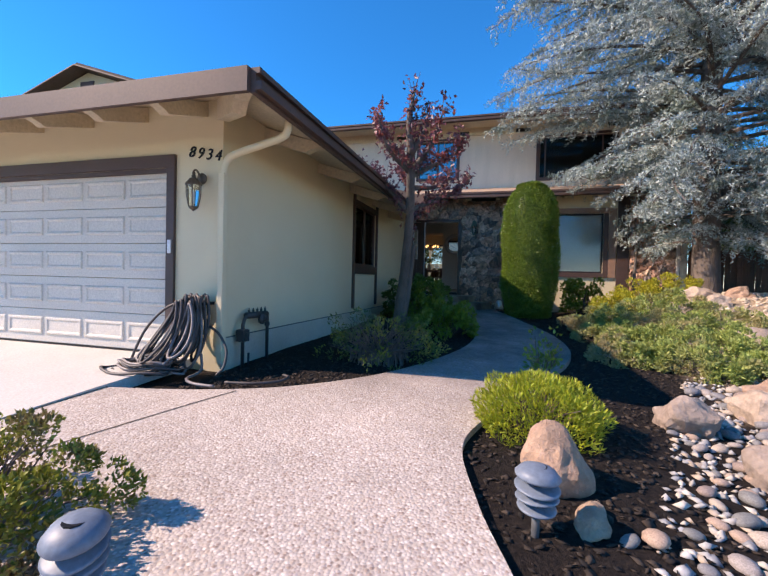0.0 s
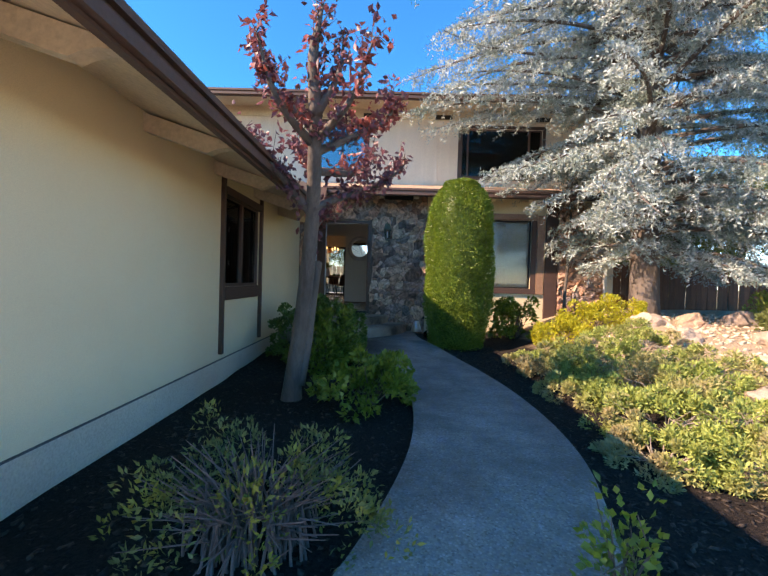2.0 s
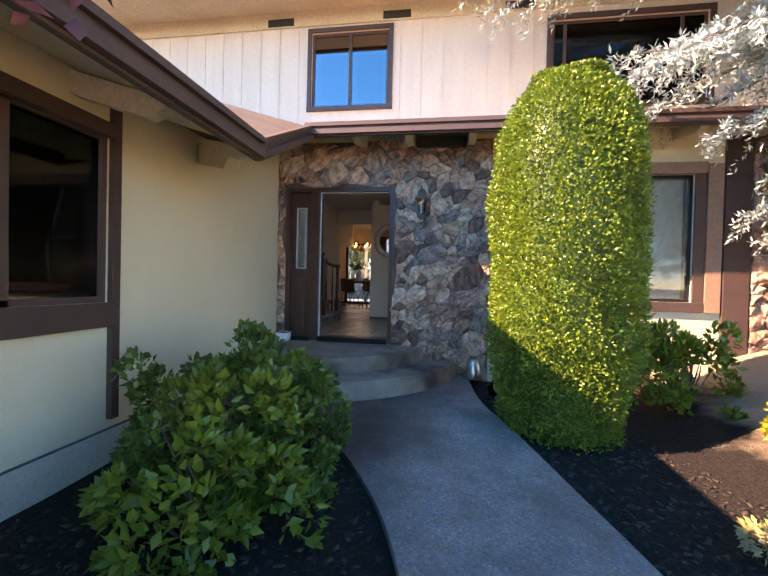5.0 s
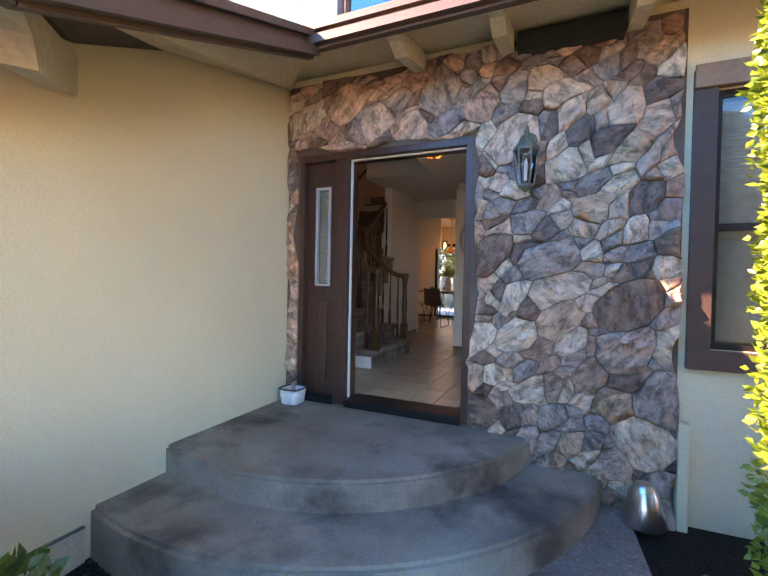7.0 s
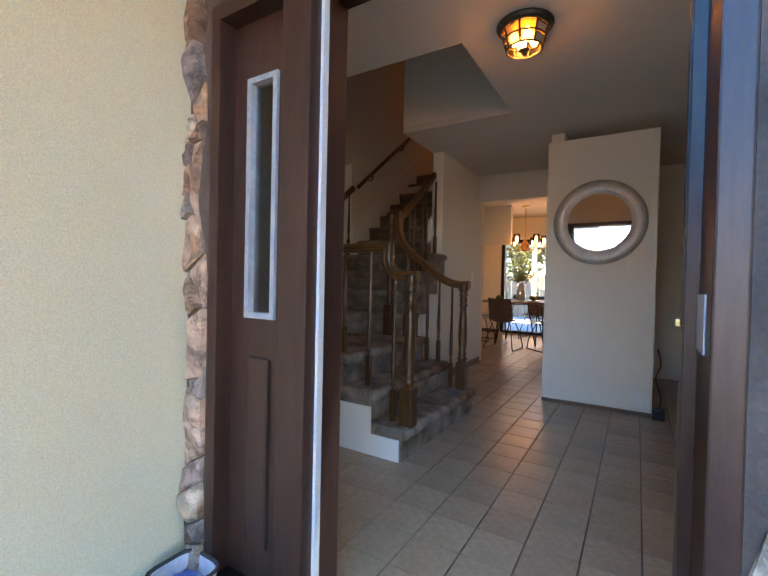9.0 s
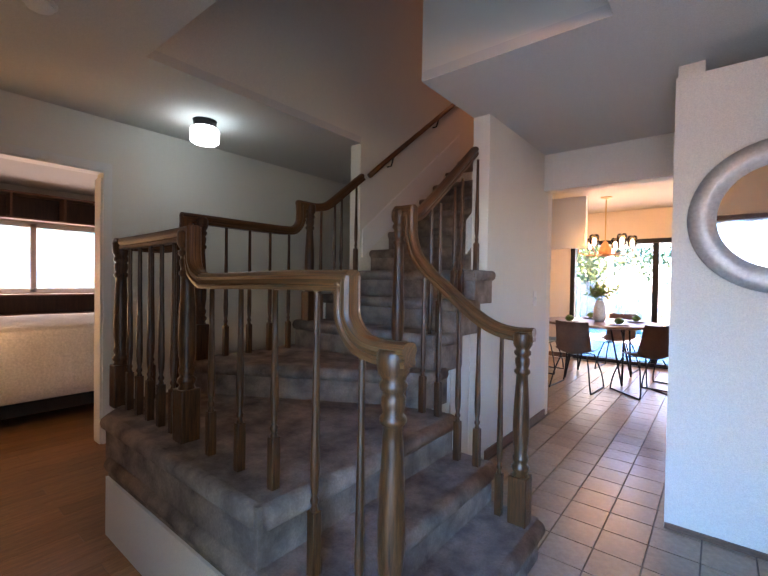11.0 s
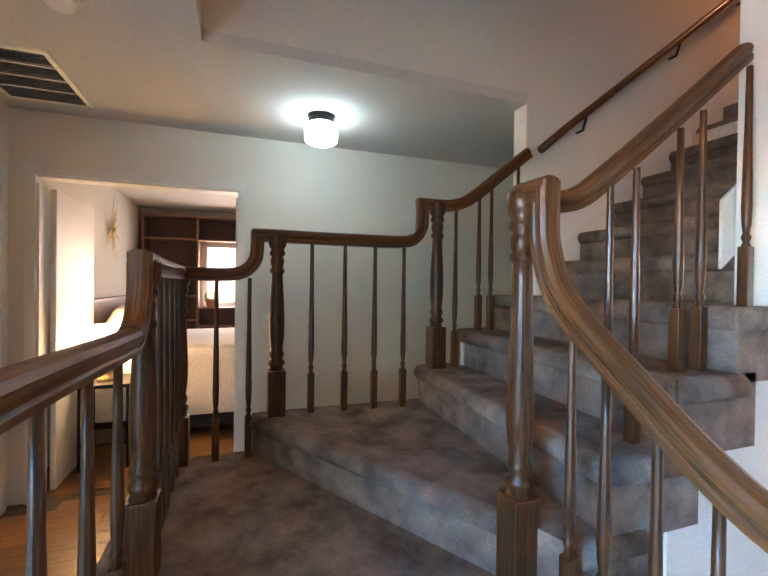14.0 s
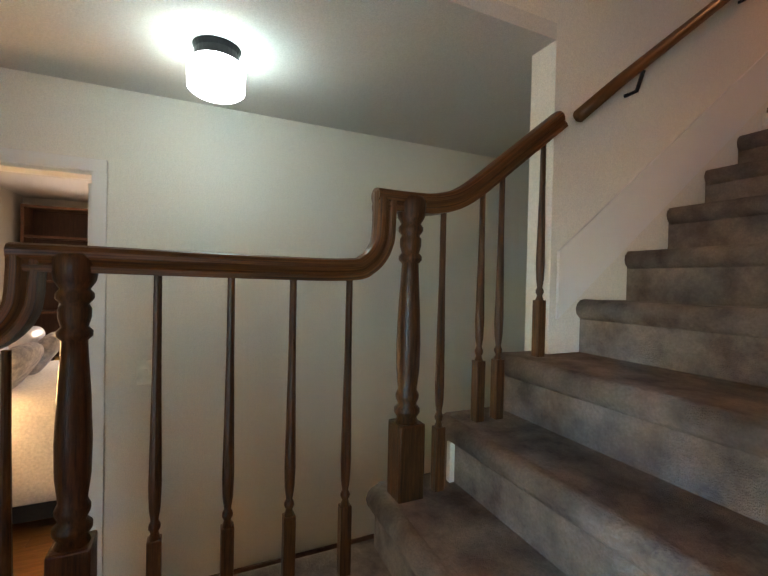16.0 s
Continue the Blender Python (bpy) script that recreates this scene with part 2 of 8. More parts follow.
def leaf(name, a, b, rough=0.5, trans=0.25, patch=1.2, c3=None):
    """Foliage: a colour for each leaf, with patches, and light through the blade."""
    mt, nt, lk, bs = material(name)
    r = nt.new("ShaderNodeNewGeometry").outputs["Random Per Island"]
    c = mix_col(nt, lk, r, a, b)
    vec = coords(nt, lk)
    if c3:
        c = mix_col(nt, lk, ramp(nt, lk, noise_tex(nt, lk, patch, 3, 0.5, vec), 0.48, 0.62), c, c3)
    c = mix_col(nt, lk, 1.0, c, ramp(nt, lk, noise_tex(nt, lk, 7, 3, 0.5, vec), 0.3, 0.7, 0.75, 1.2), "MULTIPLY")
    lk.new(c, bs.inputs["Base Color"])
    bs.inputs["Roughness"].default_value = rough
    if trans:
        t = nt.new("ShaderNodeBsdfTranslucent")
        lk.new(c, t.inputs["Color"])
        mx = nt.new("ShaderNodeMixShader")
        mx.inputs[0].default_value = trans
        lk.new(bs.outputs[0], mx.inputs[1])
        lk.new(t.outputs[0], mx.inputs[2])
        lk.new(mx.outputs[0], nt["Material Output"].inputs["Surface"])
    return mt


def glow(name, col, strength):
    mt, nt, lk, bs = material(name)
    bs.inputs["Base Color"].default_value = (*col, 1)
    bs.inputs["Emission Color"].default_value = (*col, 1)
    bs.inputs["Emission Strength"].default_value = strength
    return mt


def glass(name, tint=(0.9, 0.95, 0.95), rough=0.0, clear=0.85, ior=1.6):
    """A thin pane: mostly see-through, with a mirror's share that grows at a slant."""
    mt, nt, lk, bs = material(name)
    nt.remove(bs)
    tr = nt.new("ShaderNodeBsdfTransparent")
    tr.inputs[0].default_value = (*[c * clear for c in tint], 1)
    gl = nt.new("ShaderNodeBsdfGlossy")
    gl.inputs["Roughness"].default_value = rough
    fr = nt.new("ShaderNodeFresnel")
    fr.inputs[0].default_value = ior
    mx = nt.new("ShaderNodeMixShader")
    lk.new(fr.outputs[0], mx.inputs[0])
    lk.new(tr.outputs[0], mx.inputs[1])
    lk.new(gl.outputs[0], mx.inputs[2])
    lk.new(mx.outputs[0], nt["Material Output"].inputs["Surface"])
    return mt


def aggregate(name):
    """Exposed pebble concrete."""
    mt, nt, lk, bs = material(name)
    vec = coords(nt, lk)
    vo = nt.new("ShaderNodeTexVoronoi")
    vo.inputs["Scale"].default_value = 70
    lk.new(vec, vo.inputs["Vector"])
    cr = nt.new("ShaderNodeValToRGB")
    sep = nt.new("ShaderNodeSeparateColor")
    lk.new(vo.outputs["Color"], sep.inputs[0])
    lk.new(sep.outputs[0], cr.inputs[0])
    el = cr.color_ramp.elements
    cols = [(0.29, 0.21, 0.175), (0.48, 0.39, 0.33), (0.58, 0.51, 0.46), (0.36, 0.295, 0.27), (0.72, 0.65, 0.60)]
    el[0].color, el[1].color = (*cols[0], 1), (*cols[-1], 1)
    for i in range(1, len(cols) - 1):
        el.new(i / (len(cols) - 1)).color = (*cols[i], 1)
    c = mix_col(nt, lk, ramp(nt, lk, vo.outputs["Distance"], 0.45, 0.8), cr.outputs[0], (0.44, 0.375, 0.33))
    c = mix_col(nt, lk, 1.0, c, ramp(nt, lk, noise_tex(nt, lk, 1.1, 6, 0.6, vec), 0.3, 0.7, 0.8, 1.12), "MULTIPLY")
    c = mix_col(nt, lk, ramp(nt, lk, noise_tex(nt, lk, 0.7, 5, 0.7, vec), 0.58, 0.78, 0.0, 0.4), c, (0.26, 0.22, 0.2))
    # brown algae and soil film in patches, with the walk's shade painted in too
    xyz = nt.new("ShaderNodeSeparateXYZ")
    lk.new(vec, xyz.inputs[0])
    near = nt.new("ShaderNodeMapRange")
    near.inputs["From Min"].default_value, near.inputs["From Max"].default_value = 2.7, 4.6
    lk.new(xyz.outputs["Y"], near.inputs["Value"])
    film_shade = nt.new("ShaderNodeMath")
    film_shade.operation = "MULTIPLY"
    lk.new(near.outputs[0], film_shade.inputs[0])
    lk.new(ramp(nt, lk, noise_tex(nt, lk, 1.6, 6, 0.7, vec), 0.3, 0.6, 0.35, 0.78), film_shade.inputs[1])
    c = mix_col(nt, lk, film_shade.outputs[0], c, (0.088, 0.066, 0.054))
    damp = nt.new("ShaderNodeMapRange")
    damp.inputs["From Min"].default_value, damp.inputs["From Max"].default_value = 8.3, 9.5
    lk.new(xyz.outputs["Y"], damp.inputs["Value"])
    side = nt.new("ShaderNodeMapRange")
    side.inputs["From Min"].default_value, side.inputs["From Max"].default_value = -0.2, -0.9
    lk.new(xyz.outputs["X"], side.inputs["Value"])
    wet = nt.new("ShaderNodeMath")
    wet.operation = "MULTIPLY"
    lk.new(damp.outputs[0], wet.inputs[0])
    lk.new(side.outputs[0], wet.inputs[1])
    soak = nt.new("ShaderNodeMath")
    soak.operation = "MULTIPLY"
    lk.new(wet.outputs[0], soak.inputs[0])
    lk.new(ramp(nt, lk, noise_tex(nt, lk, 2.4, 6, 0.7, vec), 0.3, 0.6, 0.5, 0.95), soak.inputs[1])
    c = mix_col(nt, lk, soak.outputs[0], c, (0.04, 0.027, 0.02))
    lk.new(c, bs.inputs["Base Color"])
    bs.inputs["Roughness"].default_value = 0.85
    b = nt.new("ShaderNodeBump")
    b.inputs["Strength"].default_value, b.inputs["Distance"].default_value = 0.6, 0.006
    inv = ramp(nt, lk, vo.outputs["Distance"], 0.0, 0.9, 1.0, 0.0)
    lk.new(inv, b.inputs["Height"])
    lk.new(b.outputs["Normal"], bs.inputs["Normal"])
    return mt


STUCCO = surface("stucco", (0.71, 0.615, 0.42), (0.65, 0.56, 0.38), 0.9, 0.7, 190, 0.2, 26, 0.005)
STUCCO_BASE = surface("stucco base", (0.60, 0.54, 0.42), (0.5, 0.45, 0.36), 0.9, 1.5, 60, 0.4, 45, 0.006)
SIDING = surface("painted siding", (0.76, 0.63, 0.49), (0.69, 0.57, 0.44), 0.75, 1.2, 30, 0.25, 25, 0.003, stretch=(6, 6, 0.6))
EAVE = surface("painted eave boards", (0.60, 0.51, 0.36), (0.52, 0.43, 0.3), 0.75, 2, 30, 0.2, 25, 0.003)
TRIM = surface("brown trim", (0.085, 0.045, 0.035), (0.065, 0.036, 0.03), 0.55, 2, 30, 0.2, 30, 0.002, stretch=(1, 1, 3))
FASCIA = surface("brown fascia", (0.10, 0.055, 0.042), (0.075, 0.043, 0.035), 0.6, 1.5, 40, 0.25, 30, 0.003)
# brown trim lightened to a sunlit tone, also the reddish barge boards' colour
TRIM_LIT = surface("trim in sunlit tone", (0.34, 0.2, 0.13), (0.28, 0.16, 0.11), 0.7, 2, 30, 0.2, 30, 0.002)
DOORWOOD = wood("dark door wood", (0.045, 0.016, 0.011), (0.085, 0.032, 0.022), 0.4, (10, 10, 1.0))
GARAGE_DOOR = surface("garage door paint", (0.66, 0.60, 0.53), (0.60, 0.55, 0.48), 0.6, 1.0, 50, 0.15, 40, 0.002)
SHINGLE = surface("roof shingles", (0.12, 0.085, 0.065), (0.085, 0.06, 0.05), 0.9, 3, 60, 0.5, 40, 0.01, island=0.25)
ROLLED = surface("skirt roof", (0.42, 0.30, 0.22), (0.33, 0.23, 0.17), 0.9, 3, 60, 0.4, 40, 0.008, island=0.15)
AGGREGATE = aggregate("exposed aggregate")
CONCRETE = surface("driveway concrete", (0.60, 0.57, 0.53), (0.52, 0.49, 0.45), 0.85, 0.9, 60, 0.25, 70, 0.003)
STEP = surface("step concrete", (0.33, 0.275, 0.215), (0.185, 0.148, 0.115), 0.8, 1.8, 70, 0.4, 80, 0.003, stain=(0.07, 0.052, 0.042), stain_scale=1.1, stain_from=0.49)
MULCH = surface("dark bark mulch", (0.016, 0.012, 0.010), (0.010, 0.008, 0.007), 0.95, 3, 55, 1.0, 55, 0.03)
CHIP = palette("bark chips", [(0.02, 0.014, 0.011), (0.035, 0.024, 0.018), (0.012, 0.009, 0.008), (0.055, 0.04, 0.03)], 0.95, 20, 0.0, source="island")
DIRT = surface("dry sandy soil", (0.40, 0.30, 0.21), (0.33, 0.25, 0.17), 0.95, 1.5, 50, 0.8, 50, 0.02)
FAR_GROUND = surface("far ground", (0.16, 0.15, 0.09), (0.22, 0.19, 0.13), 0.95, 0.05, 3, 0.3, 4, 0.05)
STONE = palette("wall stone", [(0.47, 0.26, 0.17), (0.23, 0.125, 0.09), (0.58, 0.37, 0.26), (0.37, 0.195, 0.14), (0.60, 0.43, 0.32), (0.18, 0.105, 0.085), (0.57, 0.33, 0.235), (0.33, 0.23, 0.19), (0.56, 0.32, 0.22), (0.26, 0.20, 0.18), (0.43, 0.26, 0.2)], 0.88, 7, 1.0, 0.09, 4.5, fine=24, streak=(1, 1, 1.9), ridged=True, turned=True)
MORTAR = surface("mortar", (0.15, 0.10, 0.078), (0.085, 0.06, 0.048), 0.95, 5, 60, 0.6, 40, 0.01)
BOULDER = palette("boulder rock", [(0.44, 0.30, 0.21), (0.40, 0.26, 0.185), (0.46, 0.35, 0.27), (0.35, 0.27, 0.22)], 0.9, 4, 0.9, 0.05, 8)
PEBBLE = palette("river stone", [(0.31, 0.27, 0.25), (0.20, 0.195, 0.20), (0.40, 0.33, 0.27), (0.37, 0.265, 0.205), (0.46, 0.41, 0.36), (0.26, 0.20, 0.175), (0.18, 0.18, 0.175)], 0.75, 9, 0.25, 0.004, 30)
GRAVEL = palette("river stones small", [(0.36, 0.35, 0.34), (0.26, 0.27, 0.29), (0.48, 0.43, 0.37), (0.42, 0.34, 0.27), (0.5, 0.46, 0.4)], 0.8, 9, 0.2, 0.004, 30, source="island")
HEDGE = leaf("clipped hedge leaf", (0.085, 0.165, 0.018), (0.22, 0.31, 0.04), 0.35, 0.3)
BUSH = leaf("bush leaf", (0.10, 0.17, 0.02), (0.20, 0.26, 0.03), 0.4, 0.3)
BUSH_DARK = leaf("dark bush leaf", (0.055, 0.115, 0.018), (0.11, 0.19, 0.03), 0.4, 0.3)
LIME = leaf("yellow green foliage", (0.28, 0.36, 0.03), (0.42, 0.42, 0.03), 0.5, 0.3)
YELLOW = leaf("yellow foliage", (0.5, 0.44, 0.03), (0.36, 0.38, 0.04), 0.5, 0.3)
JUNIPER = leaf("juniper foliage", (0.17, 0.25, 0.06), (0.40, 0.45, 0.12), 0.6, 0.25, 1.3, (0.36, 0.30, 0.15))
OLIVE = leaf("olive small leaf", (0.13, 0.15, 0.02), (0.34, 0.33, 0.045), 0.5, 0.25, 3.5, (0.20, 0.13, 0.08))
LAVENDER = leaf("grey green shrub foliage", (0.07, 0.10, 0.03), (0.15, 0.17, 0.05), 0.6, 0.2, 3.0, (0.22, 0.22, 0.03))
# darker needle patches put the crown's inner shade into the colour
CEDAR = leaf("blue cedar needles", (0.22, 0.285, 0.265), (0.57, 0.64, 0.615), 0.6, 0.15, 1.5, (0.19, 0.255, 0.22))
PLUM = leaf("purple plum leaf", (0.11, 0.05, 0.065), (0.24, 0.085, 0.10), 0.4, 0.35, 3.0, (0.32, 0.085, 0.07))
FAR_LEAF = leaf("far tree leaf", (0.05, 0.1, 0.02), (0.13, 0.17, 0.04), 0.6, 0.2, 0.6, (0.2, 0.2, 0.05))
BARK = surface("grey bark", (0.14, 0.115, 0.10), (0.075, 0.06, 0.052), 0.9, 7, 40, 1.0, 24, 0.02, stretch=(1, 1, 0.35))
CEDAR_BARK = surface("cedar bark", (0.17, 0.135, 0.115), (0.09, 0.07, 0.06), 0.95, 6, 30, 1.0, 14, 0.04, stretch=(1, 1, 0.3))
TWIG = surface("twig", (0.16, 0.11, 0.085), (0.1, 0.07, 0.055), 0.9, 8, 40, 0.3)
GREYTWIG = surface("purple grey twig", (0.17, 0.12, 0.11), (0.10, 0.07, 0.065), 0.9, 8, 40, 0.3)
DRYTWIG = surface("dry twig", (0.30, 0.25, 0.20), (0.2, 0.16, 0.13), 0.9, 8, 40, 0.3)
FENCE = wood("redwood fence board", (0.11, 0.035, 0.018), (0.22, 0.075, 0.035), 0.8, (9, 9, 1.0), 0.4, 0.3)
BLACK = surface("black metal", (0.018, 0.018, 0.02), None, 0.45, 8, 60, 0.1, metal=0.6)
BRONZE = surface("dull bronze", (0.16, 0.12, 0.09), (0.1, 0.08, 0.065), 0.5, 10, 60, 0.15, metal=0.7)
VERDIGRIS = surface("weathered green bronze", (0.16, 0.18, 0.13), (0.1, 0.1, 0.08), 0.6, 12, 60, 0.2, metal=0.4)
STEEL = surface("bright steel", (0.7, 0.7, 0.7), (0.55, 0.55, 0.55), 0.28, 10, 60, 0.05, metal=1.0)
BRASS = surface("brass", (0.7, 0.5, 0.22), (0.5, 0.34, 0.14), 0.3, 10, 60, 0.05, metal=1.0)
HOSE = surface("dark rubber hose", (0.045, 0.037, 0.037), (0.075, 0.062, 0.06), 0.55, 10, 60, 0.1)
GREYMETAL = surface("grey painted metal", (0.10, 0.105, 0.11), (0.06, 0.062, 0.066), 0.6, 8, 40, 0.2)
LIGHT_BLUE = surface("blue grey plastic", (0.17, 0.21, 0.27), (0.12, 0.15, 0.19), 0.5, 6, 50, 0.1)
GLASS = glass("window glass")
DIMGLASS = glass("dim window glass", (0.8, 0.8, 0.8), 0.0, 0.35, 1.45)
COATED = glass("coated window glass", (0.5, 0.55, 0.6), 0.0, 0.4, 3.6)
LAMP_GLASS = glass("lantern glass", (1, 0.98, 0.92), 0.05, 0.9)
DARKROOM = surface("dark room", (0.03, 0.028, 0.026), None, 0.9, 2, 20, 0.0)
BLIND = surface("blind slat", (0.78, 0.75, 0.66), (0.74, 0.71, 0.62), 0.6, 2, 20, 0.0)
BLIND_DARK = surface("dark blind slat", (0.45, 0.40, 0.34), None, 0.5, 2, 20, 0.0)
PORCELAIN = surface("white porcelain", (0.75, 0.76, 0.78), (0.7, 0.72, 0.75), 0.25, 4, 30, 0.0)
BLUEGLAZE = surface("blue glaze", (0.06, 0.30, 0.75), (0.04, 0.2, 0.6), 0.5, 8, 30, 0.0)
# inside
WALL = surface("interior wall paint", (0.69, 0.65, 0.565), (0.67, 0.63, 0.545), 0.85, 0.6, 220, 0.06, 60, 0.002)
CEIL = surface("ceiling paint", (0.60, 0.57, 0.52), (0.58, 0.55, 0.50), 0.9, 0.6, 220, 0.2, 110, 0.002)
# dining walls, with warm lamplight put into the peach tint
PEACH = surface("dining wall lamplit tint", (0.78, 0.68, 0.55), (0.75, 0.65, 0.53), 0.85, 0.6, 70, 0.12, 60, 0.002)
WHITE = surface("white trim paint", (0.70, 0.68, 0.64), (0.68, 0.66, 0.62), 0.5, 1, 320, 0.0)
TILE = surface("terracotta floor tile", (0.36, 0.25, 0.175), (0.30, 0.21, 0.145), 0.25, 2.0, 30, 0.15, 14, 0.002, vary=0.10)
GROUT = surface("tile grout", (0.13, 0.09, 0.065), (0.1, 0.07, 0.05), 0.9, 4, 50, 0.3)
PARQUET = wood("orange brown floor board", (0.20, 0.085, 0.03), (0.34, 0.155, 0.06), 0.35, (14, 1.2, 14), 0.1, 0.2)
OAK = wood("dark stained oak", (0.014, 0.005, 0.002), (0.115, 0.043, 0.014), 0.34, (34, 34, 2.2), 0.3, 0.12, 0.05, "Object", 0.3)
OAK_RAIL = wood("dark stained oak rail", (0.012, 0.0045, 0.0016), (0.20, 0.078, 0.026), 0.36, (0.9, 55, 1), 0.3, 0.0, 0.05, "UV", 0.28)
CARPET = surface("taupe plush carpet", (0.30, 0.225, 0.178), (0.105, 0.078, 0.063), 1.0, 6.5, 120, 1.0, 240, 0.006, spec=0.1)
SHELFWOOD = wood("brown shelf wood", (0.12, 0.05, 0.025), (0.24, 0.11, 0.055), 0.45, (2, 8, 8), 0.1)
LINEN = surface("cream bed linen", (0.78, 0.73, 0.66), (0.72, 0.66, 0.58), 0.95, 3, 60, 0.6, 7, 0.03)
PATTERN = surface("grey patterned cushion", (0.55, 0.53, 0.52), (0.28, 0.28, 0.3), 0.95, 22, 60, 0.4, 20, 0.01)
DARKCLOTH = surface("dark bed skirt", (0.03, 0.028, 0.027), None, 0.95, 5, 60, 0.2)
LEATHER = surface("brown chair leather", (0.15, 0.085, 0.055), (0.11, 0.06, 0.04), 0.5, 6, 60, 0.2)
TEAL = surface("pale teal chair shell", (0.36, 0.44, 0.40), (0.3, 0.38, 0.35), 0.5, 6, 60, 0.1)
TABLEWOOD = wood("walnut table top", (0.12, 0.06, 0.03), (0.24, 0.13, 0.07), 0.3, (3, 14, 14), 0.1)
WICKER = surface("copper wicker", (0.45, 0.2, 0.09), (0.3, 0.13, 0.06), 0.5, 20, 60, 0.4)
MIRROR, _n, _l, _b = material("mirror")
_b.inputs["Base Color"].default_value = (0.85, 0.86, 0.86, 1)
_b.inputs["Metallic"].default_value = 1.0
_b.inputs["Roughness"].default_value = 0.03
COOL_GLOW = glow("cool lamp glow", (0.55, 0.90, 1.0), 0.36)
WARM_GLOW = glow("warm lamp glow", (1.0, 0.50, 0.14), 4.0)
CHAND_GLOW = glow("chandelier bulb glow", (1.0, 0.60, 0.24), 4.0)
SHADE_GLOW = glow("lamp shade glow", (1.0, 0.72, 0.36), 0.35)
GARDEN_GLOW = surface("sunlit patio", (0.6, 0.57, 0.5), (0.5, 0.48, 0.42), 0.9, 1.0, 30, 0.2)

# ---- ground ----
FLOOR, CEILING, RISE = 1.17, 3.72, 0.2


def path_z(y):
    ys = (-60.0, -4.0, 0.0, 2.5, 4.0, 7.0, 9.0, 10.3, 40.0)
    zs = (0.30, 0.38, 0.47, 0.57, 0.61, 0.63, 0.68, 0.75, 0.75)
    return float(np.interp(y, ys, zs))


def ground_z(x, y):
    z = path_z(y) - 0.045
    mound = smoothstep(1.1, 4.3, x) * smoothstep(4.6, 9.0, y) * 0.68
    dip = -0.10 * math.exp(-((x - 1.6) / 0.8) ** 2 - ((y - 3.0) / 1.8) ** 2)
    swell = 0.06 * math.exp(-((x - 0.5) / 0.5) ** 2 - ((y - 3.0) / 0.8) ** 2)
    left = -0.03 * smoothstep(-2.2, -2.8, x)
    return z + mound + dip + swell + left + 0.02 * noise.noise(Vector((x * 1.7, y * 1.7, 0.3)))


def grid_sheet(name, xs, ys, height, mt):
    xs, ys = np.asarray(xs), np.asarray(ys)
    verts = [(x, y, height(x, y)) for y in ys for x in xs]
    w = len(xs)
    faces = [(j * w + i, j * w + i + 1, (j + 1) * w + i + 1, (j + 1) * w + i) for j in range(len(ys) - 1) for i in range(w - 1)]
    return smooth(raw_mesh(name, verts, faces, mt))


def ground_material():
    """Dark mulch in the beds, dry soil by the rocks, plain far ground."""
    mt, nt, lk, bs = material("garden ground")
    vec = coords(nt, lk)
    sep = nt.new("ShaderNodeSeparateXYZ")
    lk.new(vec, sep.inputs[0])
    n1 = noise_tex(nt, lk, 45, 5, 0.7, vec)
    n2 = noise_tex(nt, lk, 1.3, 4, 0.6, vec)
    mul = mix_col(nt, lk, ramp(nt, lk, n1, 0.35, 0.7), (0.008, 0.006, 0.0055), (0.034, 0.026, 0.022))
    dirt = mix_col(nt, lk, ramp(nt, lk, n1, 0.3, 0.7), (0.30, 0.22, 0.15), (0.46, 0.36, 0.26))
    wob = nt.new("ShaderNodeMath")
    wob.operation = "MULTIPLY_ADD"
    lk.new(n2, wob.inputs[0])
    wob.inputs[1].default_value = 1.6
    lk.new(sep.outputs[0], wob.inputs[2])
    c = mix_col(nt, lk, ramp(nt, lk, wob.outputs[0], 2.75, 3.2), mul, dirt)
    far = mix_col(nt, lk, ramp(nt, lk, n2, 0.35, 0.65), (0.16, 0.15, 0.08), (0.24, 0.2, 0.13))
    ln = nt.new("ShaderNodeVectorMath")
    ln.operation = "LENGTH"
    lk.new(vec, ln.inputs[0])
    c = mix_col(nt, lk, ramp(nt, lk, ln.outputs["Value"], 22, 30), c, far)
    lk.new(c, bs.inputs["Base Color"])
    bs.inputs["Roughness"].default_value = 0.95
    bs.inputs["Specular IOR Level"].default_value = 0.2
    b = nt.new("ShaderNodeBump")
    b.inputs["Strength"].default_value, b.inputs["Distance"].default_value = 0.9, 0.03
    lk.new(n1, b.inputs["Height"])
    lk.new(b.outputs["Normal"], bs.inputs["Normal"])
    return mt


def spread(lo, hi, step, far):
    mid = np.arange(lo, hi + 1e-6, step)
    out = [lo - d for d in (far, far * 0.4, far * 0.15, 25, 10, 4, 1.5)]
    return np.concatenate([out, mid, [hi + d for d in (1.5, 4, 10, 25, far * 0.15, far * 0.4, far)]])


GROUND = ground_material()
ob = new("ground", grid_sheet("ground", spread(-4.0, 8.0, 0.12, 600), spread(-3.0, 13.0, 0.12, 600), lambda x, y: ground_z(x, y) if -9 < x < 12 and -9 < y < 16 else 0.35, GROUND))
tagged(ob, "garden ground of dark bark mulch and dry soil", "ground", kind="structure")

